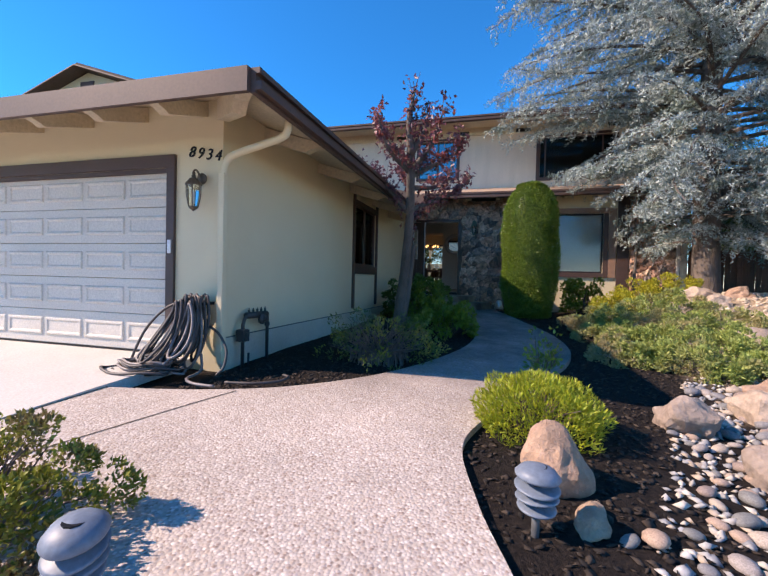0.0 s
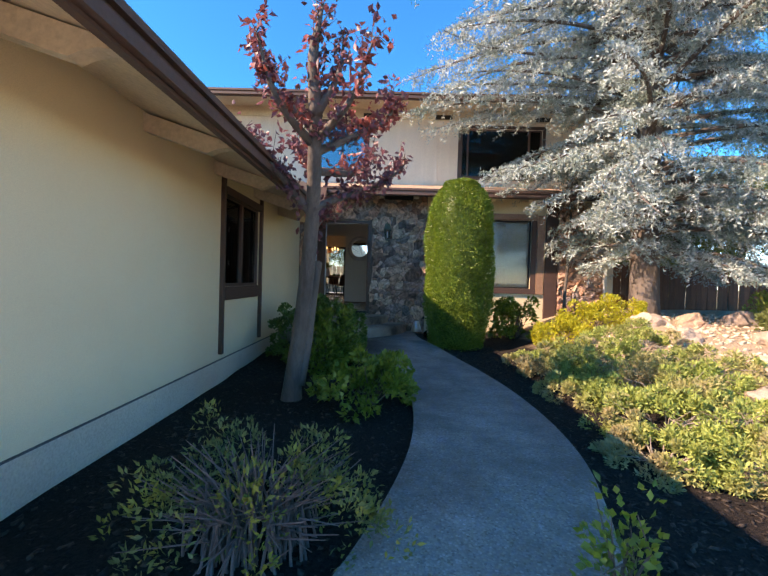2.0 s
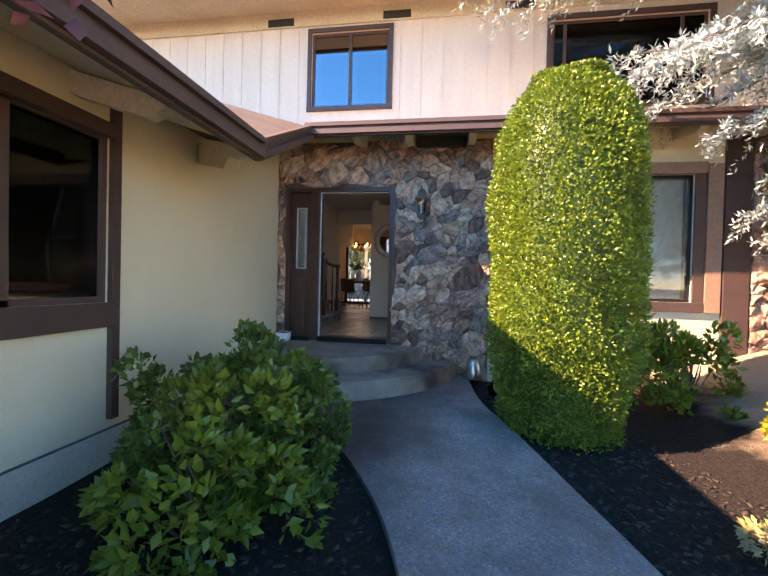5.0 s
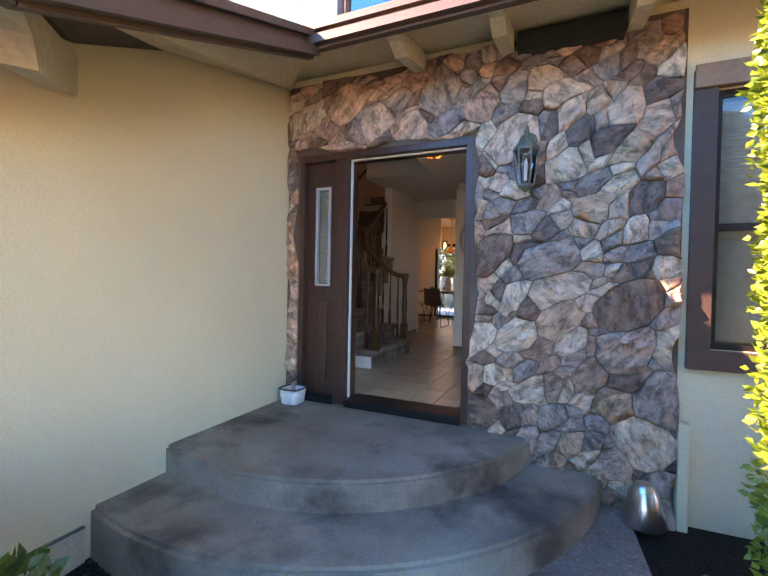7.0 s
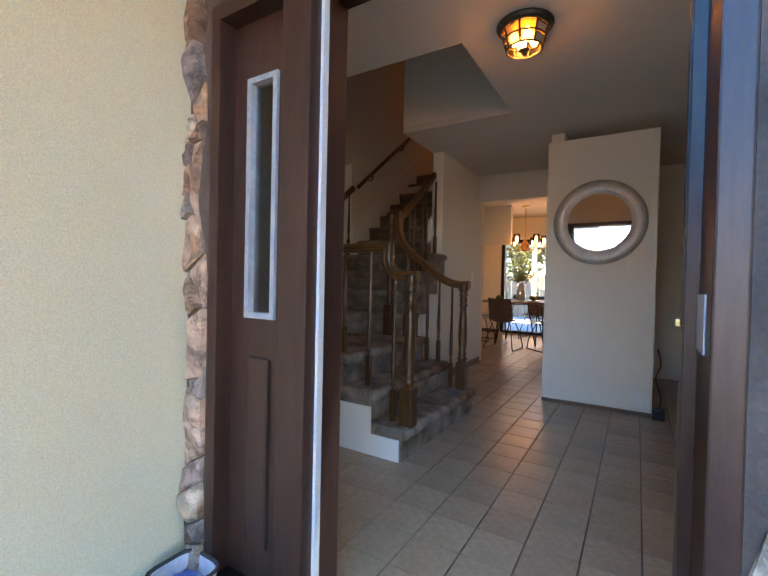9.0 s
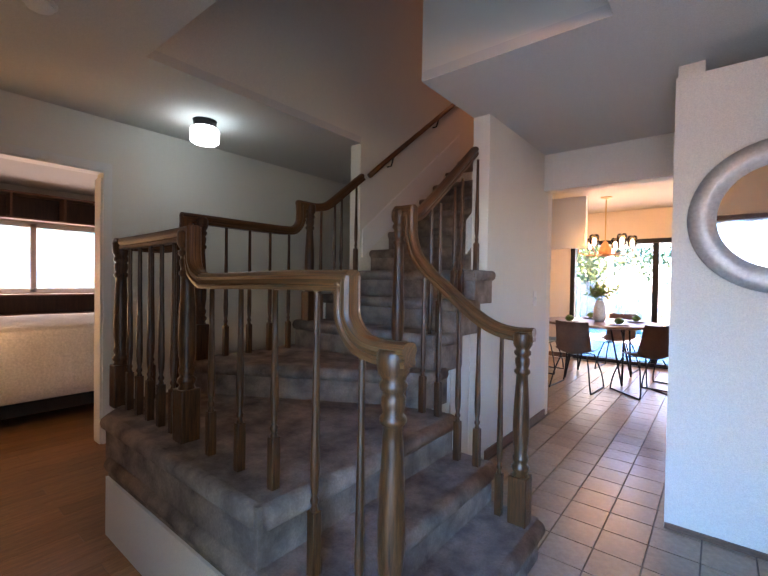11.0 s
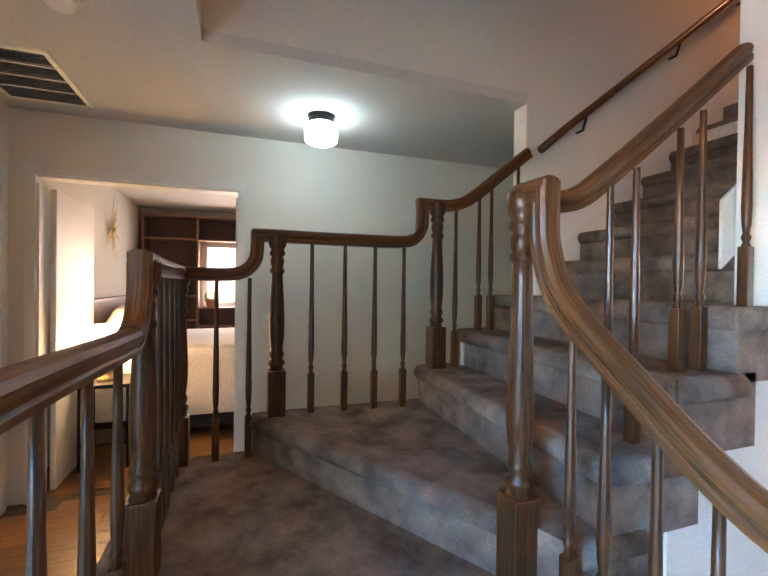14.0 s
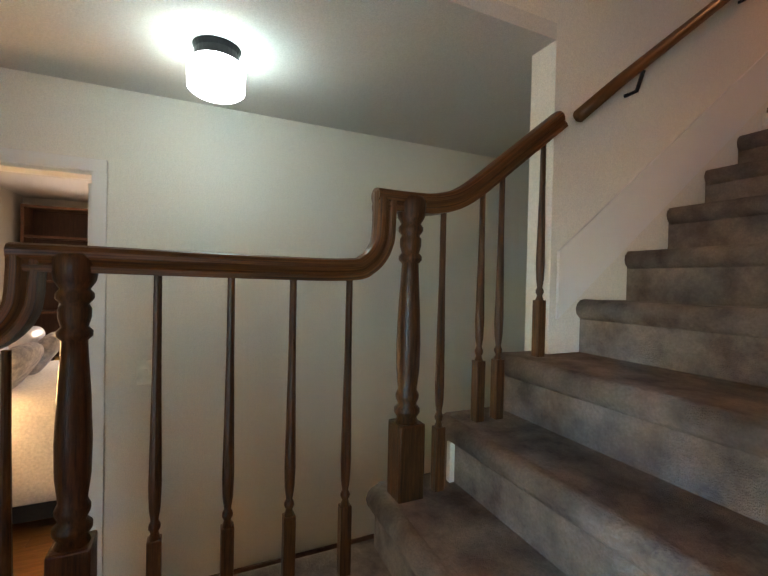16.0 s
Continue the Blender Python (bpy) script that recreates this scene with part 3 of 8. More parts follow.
# pavement of pebbled concrete: wide apron that narrows into the curving front walk
LEFT_EDGE = [(-3.03, 2.62), (-2.34, 2.78), (-1.65, 3.12), (-1.01, 3.83), (-0.6, 4.85), (-0.37, 6.0), (-0.36, 7.4), (-0.6, 8.5), (-1.18, 9.5), (-1.9, 10.2), (-2.7, 10.55)]
RIGHT_EDGE = [(1.0, -4.0), (0.62, -1.0), (0.33, 0.5), (0.11, 1.31), (-0.06, 1.82), (-0.17, 2.44), (0.04, 3.1), (0.36, 3.85), (0.72, 4.85), (0.90, 5.6), (0.95, 6.5), (0.88, 7.4), (0.66, 8.5), (0.34, 9.7), (0.05, 10.7), (-0.06, 11.9)]
le = [(p.x, p.y) for p in spline([(x, y, 0) for x, y in LEFT_EDGE], 6)]
re_ = [(p.x, p.y) for p in spline([(x, y, 0) for x, y in RIGHT_EDGE], 6)]


def edge_x(line, y):
    ys = [p[1] for p in line]
    return float(np.interp(y, ys, [p[0] for p in line]))


def strip_pavement(bm, y0, y1, xl, xr, ztop, thick=0.1, step=0.08, cols=10):
    """A paved strip between two edge functions, closed at the sides."""
    n = max(2, int((y1 - y0) / step))
    rows = []
    for j in range(n + 1):
        y = y0 + (y1 - y0) * j / n
        a, b = xl(y), xr(y)
        rows.append([bm.verts.new((a + (b - a) * i / cols, y, ztop(y))) for i in range(cols + 1)])
    for r, s in zip(rows, rows[1:]):
        for i in range(cols):
            bm.faces.new((r[i], r[i + 1], s[i + 1], s[i]))
    for k in (0, cols):
        low = [bm.verts.new(r[k].co - Vector((0, 0, thick))) for r in rows]
        for j in range(n):
            q = (rows[j][k], rows[j + 1][k], low[j + 1], low[j])
            bm.faces.new(q if k == 0 else q[::-1])
    return bm


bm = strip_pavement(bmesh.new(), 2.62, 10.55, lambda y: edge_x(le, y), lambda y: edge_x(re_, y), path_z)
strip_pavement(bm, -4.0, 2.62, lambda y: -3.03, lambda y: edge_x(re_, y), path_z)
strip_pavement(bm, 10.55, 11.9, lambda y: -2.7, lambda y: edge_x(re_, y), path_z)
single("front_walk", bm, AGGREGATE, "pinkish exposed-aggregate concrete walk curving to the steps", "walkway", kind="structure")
bm = strip_pavement(bmesh.new(), -4.0, 3.72, lambda y: -10.0, lambda y: -3.045, lambda y: path_z(y) + 0.035 * smoothstep(1.0, 3.6, y), 0.1, 0.3, 20)
single("driveway", bm, CONCRETE, "pale smooth concrete driveway before the garage", "driveway", kind="structure")
# joints sawn in the pavement: thin dark strips set 4 mm proud of the grooves' floor
JOINT = surface("joint dirt", (0.09, 0.075, 0.06), None, 0.95, 5, 60, 0.2)
bm = bmesh.new()
for x0, y0, x1, y1 in ((-3.038, -4, -3.038, 2.62), (-2.0, 2.85, -3.03, -0.6)):
    n = 40
    d = Vector((x1 - x0, y1 - y0, 0)).normalized()
    s = Vector((-d.y, d.x, 0)) * 0.007
    prev = None
    for i in range(n + 1):
        x, y = x0 + (x1 - x0) * i / n, y0 + (y1 - y0) * i / n
        p = Vector((x, y, path_z(y) + 0.003))
        cur = (bm.verts.new(p + s), bm.verts.new(p - s))
        if prev:
            bm.faces.new((prev[0], prev[1], cur[1], cur[0]))
        prev = cur
single("pavement_joint", bm, JOINT, "dark sawn joints in the paved apron", "joint", kind="structure")


# ---- walls ----
def wall_boxes(bm, axis, p0, p1, a0, a1, z0, z1, holes=()):
    """A wall between p0 and p1 across, from a0 to a1 along its axis, with openings (a, a, z, z)."""
    cuts = sorted({a0, a1, *[h for hole in holes for h in hole[:2]]})
    for a, b in zip(cuts, cuts[1:]):
        spans = [(z0, z1)]
        for h0, h1, hz0, hz1 in holes:
            if h0 <= a + 1e-6 and h1 >= b - 1e-6:
                spans = [s for lo, hi in spans for s in ((lo, min(hi, hz0)), (max(lo, hz1), hi)) if s[1] - s[0] > 1e-4]
        for lo, hi in spans:
            if axis == "x":
                box(bm, a, b, p0, p1, lo, hi)
            else:
                box(bm, p0, p1, a, b, lo, hi)
    return bm


def wall(name, axis, p0, p1, a0, a1, z0, z1, holes, mt, label):
    return single(name, wall_boxes(bmesh.new(), axis, p0, p1, a0, a1, z0, z1, holes), mt, label, "wall", kind="structure")


# garage shell
wall("wall_garage_front", "x", 3.6, 3.75, -8.9, -2.72, 0.4, 3.42, [(-8.3, -3.38, 0.4, 2.62)], STUCCO, "cream stucco garage front wall")
wall("wall_garage_side", "y", -2.87, -2.72, 3.75, 11.93, 0.4, 3.34, [(7.6, 8.97, 1.77, 2.97)], STUCCO, "long cream stucco garage side wall")
wall("wall_garage_far", "y", -9.05, -8.9, 3.6, 12.0, 0.4, 3.42, [], STUCCO, "cream stucco garage end wall")
single("wall_base", boxes((-2.72, -2.705, 3.6, 10.2, 0.4, 0.855)), STUCCO_BASE, "pale plaster plinth below the garage wall", "plinth", kind="structure")
single("weep_strip", boxes((-2.72, -2.700, 3.6, 10.2, 0.853, 0.862)), GREYMETAL, "thin dark metal weep screed along the wall", "trim", kind="structure")
single("garage_floor", boxes((-8.9, -2.87, 3.76, 11.9, 0.35, 0.66)), CONCRETE, "garage floor slab", "floor", kind="structure")

bm = bmesh.new()
slab(bm, [(-2.72, 9.3, 3.34), (-2.72, 11.93, 3.34), (-2.72, 11.93, 3.89), (-2.72, 11.2, 3.76)], 0.15, (-1, 0, 0))
single("wall_garage_gusset", bm, STUCCO, "cream stucco wall piece below the rising eave", "wall", kind="structure")
# main front wall, ground floor
DOOR_L, DOOR_R, DOOR_T = -2.60, -1.08, 3.245
wall("wall_front", "x", 11.93, 12.1, -5.7, 4.35, 0.4, 3.95, [(DOOR_L, DOOR_R, 1.10, DOOR_T), (0.36, 2.6, 1.80, 3.36)], STUCCO, "cream stucco front wall round the entry")
wall("wall_front_upper", "x", 12.3, 12.45, -7.0, 4.5, 3.9, 6.15, [(-2.42, -1.26, 4.52, 5.62), (0.98, 2.9, 4.42, 5.56)], SIDING, "beige board siding on the upper storey")
wall("wall_house_side", "y", 4.35, 4.5, 11.93, 20.3, 0.4, 6.15, [], SIDING, "beige side wall of the house")
wall("wall_house_left", "y", -7.15, -7.0, 12.3, 20.3, 3.72, 6.15, [], SIDING, "beige upper side wall of the house")
wall("wall_house_back", "x", 20.2, 20.35, -9.5, 4.5, 0.4, 6.15, [(-3.85, -1.3, 1.2, 3.24)], PEACH, "back wall with the sliding door")
# grooves of the board siding
bm = bmesh.new()
x = -6.9
while x < 4.4:
    if not (-2.5 < x < -1.2 or 0.92 < x < 2.96):
        box(bm, x, x + 0.012, 12.288, 12.3, 3.9, 5.72)
    x += 0.305
single("siding_batten", bm, SIDING, "narrow vertical battens of the upper siding", "siding", kind="structure")
single("frieze_board", boxes((-7.0, 4.5, 12.27, 12.3, 5.72, 5.95)), EAVE, "tan frieze board below the roof edge", "trim", kind="structure")

# steps: two quarter rounds against the garage wall
def quarter(bm, cx, cy, r, z0, z1, x_min, y_max):
    pts = []
    a0 = math.pi + math.acos(min(1, (cx - x_min) / r))
    for i in range(41):
        a = a0 + (2 * math.pi - a0) * i / 40
        x, y = cx + r * math.cos(a), cy + r * math.sin(a)
        pts.append((x, min(y, y_max)))
    pts += [(cx + r, y_max), (x_min, y_max)]
    out = []
    for p in pts:
        if not out or (Vector(p) - Vector(out[-1])).length > 1e-4:
            out.append(p)
    prism(bm, out, z0, z1 - 0.02)
    prism(bm, [(cx + (x - cx) * (1 - 0.012) if x > x_min + 0.01 else x, cy + (y - cy) * (1 - 0.012) if y < y_max - 0.01 else y) for x, y in out], z1 - 0.02, z1)
    return bm


steps = thing("entry_steps", "rounded grey concrete entry steps with dark damp stains", "steps", kind="structure", at=(-2.2, 11.5, 0.75))
part("lower_step", quarter(bmesh.new(), -2.2, 12.2, 2.03, 0.55, 0.94, -2.72, 11.925), STEP, steps)
part("upper_step", quarter(bmesh.new(), -2.2, 12.2, 1.60, 0.9, 1.11, -2.72, 11.925), STEP, steps)

# ---- roofs ----
EX, EY, EZ = -1.88, 2.8, 3.08
roof = thing("garage_roof", "low brown shingled garage roof with deep painted eaves", "roof", kind="structure", at=(-5, 6, 3.2))
bm = bmesh.new()
slab(bm, [(EX, EY, EZ), (EX, 9.5, EZ), (-5.6, 9.5, 4.41), (-5.6, 6.5, 4.41)], 0.06)
slab(bm, [(EX, EY, EZ), (-5.6, 6.5, 4.41), (-9.4, 6.5, 4.41), (-9.4, EY, EZ)], 0.06)
slab(bm, [(-9.4, 6.5, 4.41), (-5.6, 6.5, 4.41), (-5.6, 12.2, 4.41), (-9.4, 12.2, 4.41)], 0.06)
part("shingles", bm, SHINGLE, roof)
bm = bmesh.new()
slab(bm, [(EX, 9.5, EZ), (-2.1, 11.24, 3.85), (-2.6, 12.3, 4.15), (-5.6, 12.3, 4.45), (-5.6, 9.5, 4.41)], 0.06)
part("valley_shingles", bm, SHINGLE, roof)


def fascia_run(bm, a, b, h, t=0.045, lip=True):
    """An upright board from a to b (top edge), with a gutter lip."""
    a, b = Vector(a), Vector(b)
    d = (b - a).normalized()
    s = Vector((d.y, -d.x, 0)).normalized()
    dn = Vector((0, 0, -1))
    for s0, s1, z0, z1 in ((0.0, t, 0.0, h),) + (((t, t + 0.035, 0.0, 0.045), (t, t + 0.05, h * 0.55, h * 0.9)) if lip else ()):
        q = [a + s * s0 + dn * z0, a + s * s1 + dn * z0, a + s * s1 + dn * z1, a + s * s0 + dn * z1]
        r = [p + (b - a) for p in q]
        v = [bm.verts.new(p) for p in q + r]
        for f in ((0, 1, 2, 3), (7, 6, 5, 4), (0, 4, 5, 1), (1, 5, 6, 2), (2, 6, 7, 3), (3, 7, 4, 0)):
            bm.faces.new([v[i] for i in f])
    return bm


part("side_fascia", fascia_run(bmesh.new(), (EX, EY, EZ + 0.02), (EX, 9.5, EZ + 0.02), 0.19), FASCIA, roof, "dark brown gutter board")
part("front_fascia", fascia_run(bmesh.new(), (-9.4, EY, EZ + 0.02), (EX, EY, EZ + 0.02), 0.19, lip=False), FASCIA, roof, "dark brown gutter board")
part("rising_fascia", fascia_run(bmesh.new(), (EX, 9.5, EZ + 0.02), (-2.1, 11.26, 3.87), 0.19), FASCIA, roof, "dark brown gutter board")
bm = bmesh.new()
slab(bm, [(EX - 0.01, EY + 0.01, EZ - 0.07), (EX - 0.01, 9.5, EZ - 0.07), (-2.72, 9.5, EZ + 0.2), (-2.72, 3.6, EZ + 0.2)], 0.02, (0, 0, 1))
slab(bm, [(EX - 0.01, EY + 0.01, EZ - 0.07), (-2.72, 3.6, EZ + 0.2), (-9.4, 3.6, EZ + 0.2), (-9.4, EY + 0.01, EZ - 0.07)], 0.02, (0, 0, 1))
slab(bm, [(EX - 0.01, 9.5, EZ - 0.07), (-2.1, 11.25, 3.76), (-2.72, 11.93, 3.86), (-2.72, 9.5, EZ + 0.2)], 0.02, (0, 0, 1))
part("soffit", bm, EAVE, roof, "tan painted soffit boards")


def tail(bm, x0, y0, z0, x1, y1, z1, w=0.05, h=0.15):
    """A rafter tail with a curved underside at its outer end."""
    a, b = Vector((x0, y0, z0)), Vector((x1, y1, z1))
    d = b - a
    s = Vector((d.y, -d.x, 0)).normalized() * w
    prof = [(0.0, 0.0), (0.0, -0.04), (0.14, -0.055), (0.24, -0.10), (0.32, -h), (1.0, -h), (1.0, 0.0)]
    l = [bm.verts.new(a + d * u + Vector((0, 0, v)) - s) for u, v in prof]
    r = [bm.verts.new(a + d * u + Vector((0, 0, v)) + s) for u, v in prof]
    n = len(prof)
    bm.faces.new(l)
    bm.faces.new(r[::-1])
    for i in range(n):
        bm.faces.new((l[(i + 1) % n], l[i], r[i], r[(i + 1) % n]))
    bmesh.ops.recalc_face_normals(bm, faces=bm.faces)
    return bm


for i in range(8):
    x = -2.95 - i * 0.75
    part("rafter_tail", tail(bmesh.new(), x, EY + 0.03, EZ - 0.075, x, 3.62, EZ + 0.19), EAVE, roof)
for y in (4.4, 5.9, 7.3, 8.7):
    part("rafter_tail", tail(bmesh.new(), EX - 0.03, y, EZ - 0.075, -2.74, y, EZ + 0.19), EAVE, roof)
part("corner_rafter", tail(bmesh.new(), EX - 0.05, EY + 0.05, EZ - 0.075, -2.74, 3.62, EZ + 0.19, 0.06, 0.2), EAVE, roof, "thick corner rafter")
part("corner_rafter", tail(bmesh.new(), EX - 0.05, 9.46, EZ - 0.075, -2.74, 10.1, EZ + 0.19, 0.06, 0.2), EAVE, roof, "thick corner rafter")

skirt = thing("skirt_roof", "narrow tan roof band between the storeys with brown gutter", "roof", kind="structure", at=(1.0, 11.6, 3.8))
bm = bmesh.new()
slab(bm, [(-2.12, 11.24, 3.86), (4.9, 11.24, 3.86), (4.9, 12.32, 4.2), (-2.6, 12.32, 4.2)], 0.05)
part("roofing", bm, ROLLED, skirt)
part("gutter_board", fascia_run(bmesh.new(), (-2.1, 11.26, 3.87), (4.9, 11.26, 3.87), 0.16), FASCIA, skirt, "dark brown gutter board")
bm = bmesh.new()
slab(bm, [(-2.1, 11.27, 3.79), (4.9, 11.27, 3.79), (4.9, 11.93, 3.93), (-2.72, 11.93, 3.93)], 0.02, (0, 0, 1))
part("soffit", bm, EAVE, skirt, "tan painted soffit boards")
for x in (-1.5, -0.85, -0.08, 0.75, 1.6, 2.4, 3.2, 4.0):
    part("rafter_tail", tail(bmesh.new(), x, 11.29, 3.785, x, 11.94, 3.92, 0.045, 0.13), EAVE, skirt)
part("vent", boxes((-0.78, -0.14, 11.80, 11.94, 3.74, 3.87)), DARKROOM, skirt, "dark screened eave vent")

top_roof = thing("upper_roof", "flat-looking brown shingled roof of the upper storey", "roof", kind="structure", at=(-1, 15, 6))
bm = bmesh.new()
slab(bm, [(-7.6, 11.5, 6.0), (5.1, 11.5, 6.0), (5.1, 16.2, 7.4), (-7.6, 16.2, 7.4)], 0.08)
slab(bm, [(-7.6, 16.2, 7.4), (5.1, 16.2, 7.4), (5.1, 20.9, 6.0), (-7.6, 20.9, 6.0)], 0.08)
part("shingles", bm, SHINGLE, top_roof)
part("gutter_board", fascia_run(bmesh.new(), (-7.6, 11.52, 6.0), (5.1, 11.52, 6.0), 0.15), FASCIA, top_roof, "dark brown gutter board")
bm = bmesh.new()
slab(bm, [(-7.6, 11.53, 5.88), (5.1, 11.53, 5.88), (5.1, 12.3, 5.95), (-7.6, 12.3, 5.95)], 0.02, (0, 0, 1))
part("soffit", bm, EAVE, top_roof, "tan painted soffit boards")
for x in (-2.9, -1.15, 0.55, 2.9):
    part("vent", boxes((x - 0.2, x + 0.2, 12.25, 12.275, 5.74, 5.84)), DARKROOM, top_roof, "dark screened eave vent")
single("upper_floor", boxes((-7.0, -4.44, 12.45, 20.2, 3.78, 3.9), (-3.12, 4.35, 14.6, 20.2, 3.78, 3.9), (-2.2, 4.35, 12.45, 14.6, 3.78, 3.9), (-4.44, -2.2, 12.45, 13.3, 3.78, 3.9)), CARPET, "carpeted floor of the upper storey", "floor", kind="structure")
single("upper_ceiling", boxes((-7.0, 4.4, 12.45, 20.2, 5.96, 6.02)), CEIL, "white ceiling of the upper storey", "ceiling", kind="structure")

# ---- inside: floor, walls, ceiling ----
single("floor_slab", boxes((-9.5, 4.35, 12.1, 20.2, 0.8, FLOOR - 0.012)), GROUT, "dark grout bed of the tiled floor", "floor", kind="structure")
CX = -5.54
wall("wall_hall_bedroom", "y", CX - 0.12, CX, 12.1, 17.0, FLOOR, CEILING, [(12.26, 13.49, FLOOR, 3.31)], WALL, "off-white hall wall with the bedroom doorway")
wall("wall_stair_left", "y", -4.44, -4.32, 15.12, 18.8, FLOOR, 5.96, [(16.6, 18.8, FLOOR, CEILING + 0.06)], WALL, "off-white wall beside the upper flight")
wall("wall_stair_right", "y", -3.25, -3.12, 15.2, 16.55, FLOOR, 5.96, [], WALL, "off-white wall end beside the stair")
wall("wall_dining_header", "x", 16.42, 16.55, -3.12, -2.0, 3.375, CEILING, [], WALL, "off-white header over the dining room opening")
wall("wall_dining_left", "x", 16.55, 16.67, -5.54, -3.12, FLOOR, CEILING, [], PEACH, "wall between the stair and the dining room")
wall("wall_mirror", "x", 15.08, 15.22, -2.0, -1.12, FLOOR, 3.60, [], WALL, "off-white wall panel that carries the mirror")
wall("wall_pantry", "y", -2.0, -1.88, 15.22, 16.55, FLOOR, CEILING, [], WALL, "off-white wall behind the mirror panel")
wall("wall_living_back", "x", 16.9, 17.0, -1.88, 4.35, FLOOR, CEILING, [], WALL, "off-white back wall of the living room")
wall("wall_dining_side", "y", 0.4, 0.5, 17.0, 20.2, FLOOR, CEILING, [], PEACH, "peach side wall of the dining room")
wall("wall_dining_west", "y", -5.2, -5.1, 16.67, 20.2, FLOOR, CEILING, [], PEACH, "peach end wall of the dining room")
wall("wall_bedroom_far", "y", -9.45, -9.3, 12.1, 17.0, FLOOR, CEILING, [(12.98, 14.6, 2.25, 3.22)], WALL, "cream bedroom wall with a window")
wall("wall_bedroom_back", "x", 16.9, 17.0, -9.3, -5.66, FLOOR, CEILING, [], WALL, "cream bedroom back wall")
single("wall_inner_front", boxes((-9.3, -5.54, 12.1, 12.115, FLOOR, CEILING), (-5.54, DOOR_L, 12.1, 12.115, FLOOR, CEILING), (DOOR_R, 0.3, 12.1, 12.115, FLOOR, CEILING), (DOOR_L, DOOR_R, 12.1, 12.115, DOOR_T, CEILING), (0.3, 2.66, 12.1, 12.115, FLOOR, 1.8), (0.3, 2.66, 12.1, 12.115, 3.36, CEILING), (2.66, 4.35, 12.1, 12.115, FLOOR, CEILING)), WALL, "off-white inner face of the front wall", "wall", kind="structure")
# ceiling with the stair void left open
VX0, VX1, VY0, VY1 = -4.32, -2.2, 13.33, 14.5
bm = boxes((-9.3, VX0, 12.1, 15.12, CEILING, CEILING + 0.06), (-9.3, -4.44, 15.12, 17.0, CEILING, CEILING + 0.06), (VX0, 4.35, 12.1, VY0, CEILING, CEILING + 0.06), (VX1, 4.35, VY0, VY1, CEILING, CEILING + 0.06), (-3.25, 4.35, VY1, 20.2, CEILING, CEILING + 0.06), (-5.1, -3.25, 16.9, 20.2, CEILING, CEILING + 0.06))
single("ceiling", bm, CEIL, "white textured ceiling with the open stair void", "ceiling", kind="structure")
bm = boxes((VX0 - 0.12, VX0, VY0 - 0.12, 15.12, CEILING + 0.06, 5.96), (VX0, VX1 + 0.12, VY0 - 0.12, VY0, CEILING + 0.06, 5.96), (VX1, VX1 + 0.12, VY0, VY1, CEILING + 0.06, 5.96), (-3.25, VX1 + 0.12, VY1, VY1 + 0.12, CEILING + 0.06, 5.96), (-3.25, -3.12, VY1 + 0.12, 15.2, CEILING + 0.06, 5.96), (-4.32, -3.25, 18.6, 18.7, 3.0, 5.96))
single("wall_stair_void", bm, WALL, "off-white walls of the open stair void", "wall", kind="structure")
bm = boxes((-3.118, -3.106, 15.2, 16.42, FLOOR, FLOOR + 0.075), (-5.54, -5.528, 13.56, 16.6, FLOOR, FLOOR + 0.075), (-1.998, -1.122, 15.068, 15.08, FLOOR, FLOOR + 0.03), (-5.1, -3.9, 20.188, 20.2, FLOOR, FLOOR + 0.08), (-3.12, -3.106, 16.42, 16.55, FLOOR, FLOOR + 0.075))
single("baseboard", bm, wood("baseboard wood", (0.10, 0.045, 0.025), (0.17, 0.08, 0.045), 0.45, (4, 4, 20)), "thin brown wooden baseboard", "baseboard", kind="structure")

# daylight that the sky sends through the openings
def daylight(name, at, target, w, h, power, col=(0.80, 0.90, 1.0)):
    d = bpy.data.lights.new(name, "AREA")
    d.shape, d.size, d.size_y, d.energy, d.color = "RECTANGLE", w, h, power, col
    o = new(name, d)
    o.matrix_world = look(Vector(at), Vector(target))
    return o


daylight("daylight_entry", (-1.68, 12.14, 2.2), (-1.72, 14.0, 1.75), 0.8, 1.9, 0.8, (0.36, 0.72, 1.0))
daylight("daylight_living", (1.48, 12.2, 2.58), (0.6, 14.0, 2.3), 2.1, 1.5, 0.45)
daylight("daylight_slider", (-2.57, 20.15, 2.2), (-2.57, 18.0, 2.0), 2.4, 1.9, 1.0, (1.0, 0.96, 0.9))
daylight("daylight_bedroom", (-9.33, 13.79, 2.73), (-7.0, 13.8, 2.4), 1.5, 0.85, 0.75, (1.0, 0.95, 0.9))

# unseen warm lamp upstairs, added for the orange glow in the stair void
daylight("unseen_lamp_upper_hall", (-3.78, 17.5, 5.80), (-3.78, 17.3, 3.9), 0.3, 0.3, 0.24, (1.0, 0.48, 0.22))

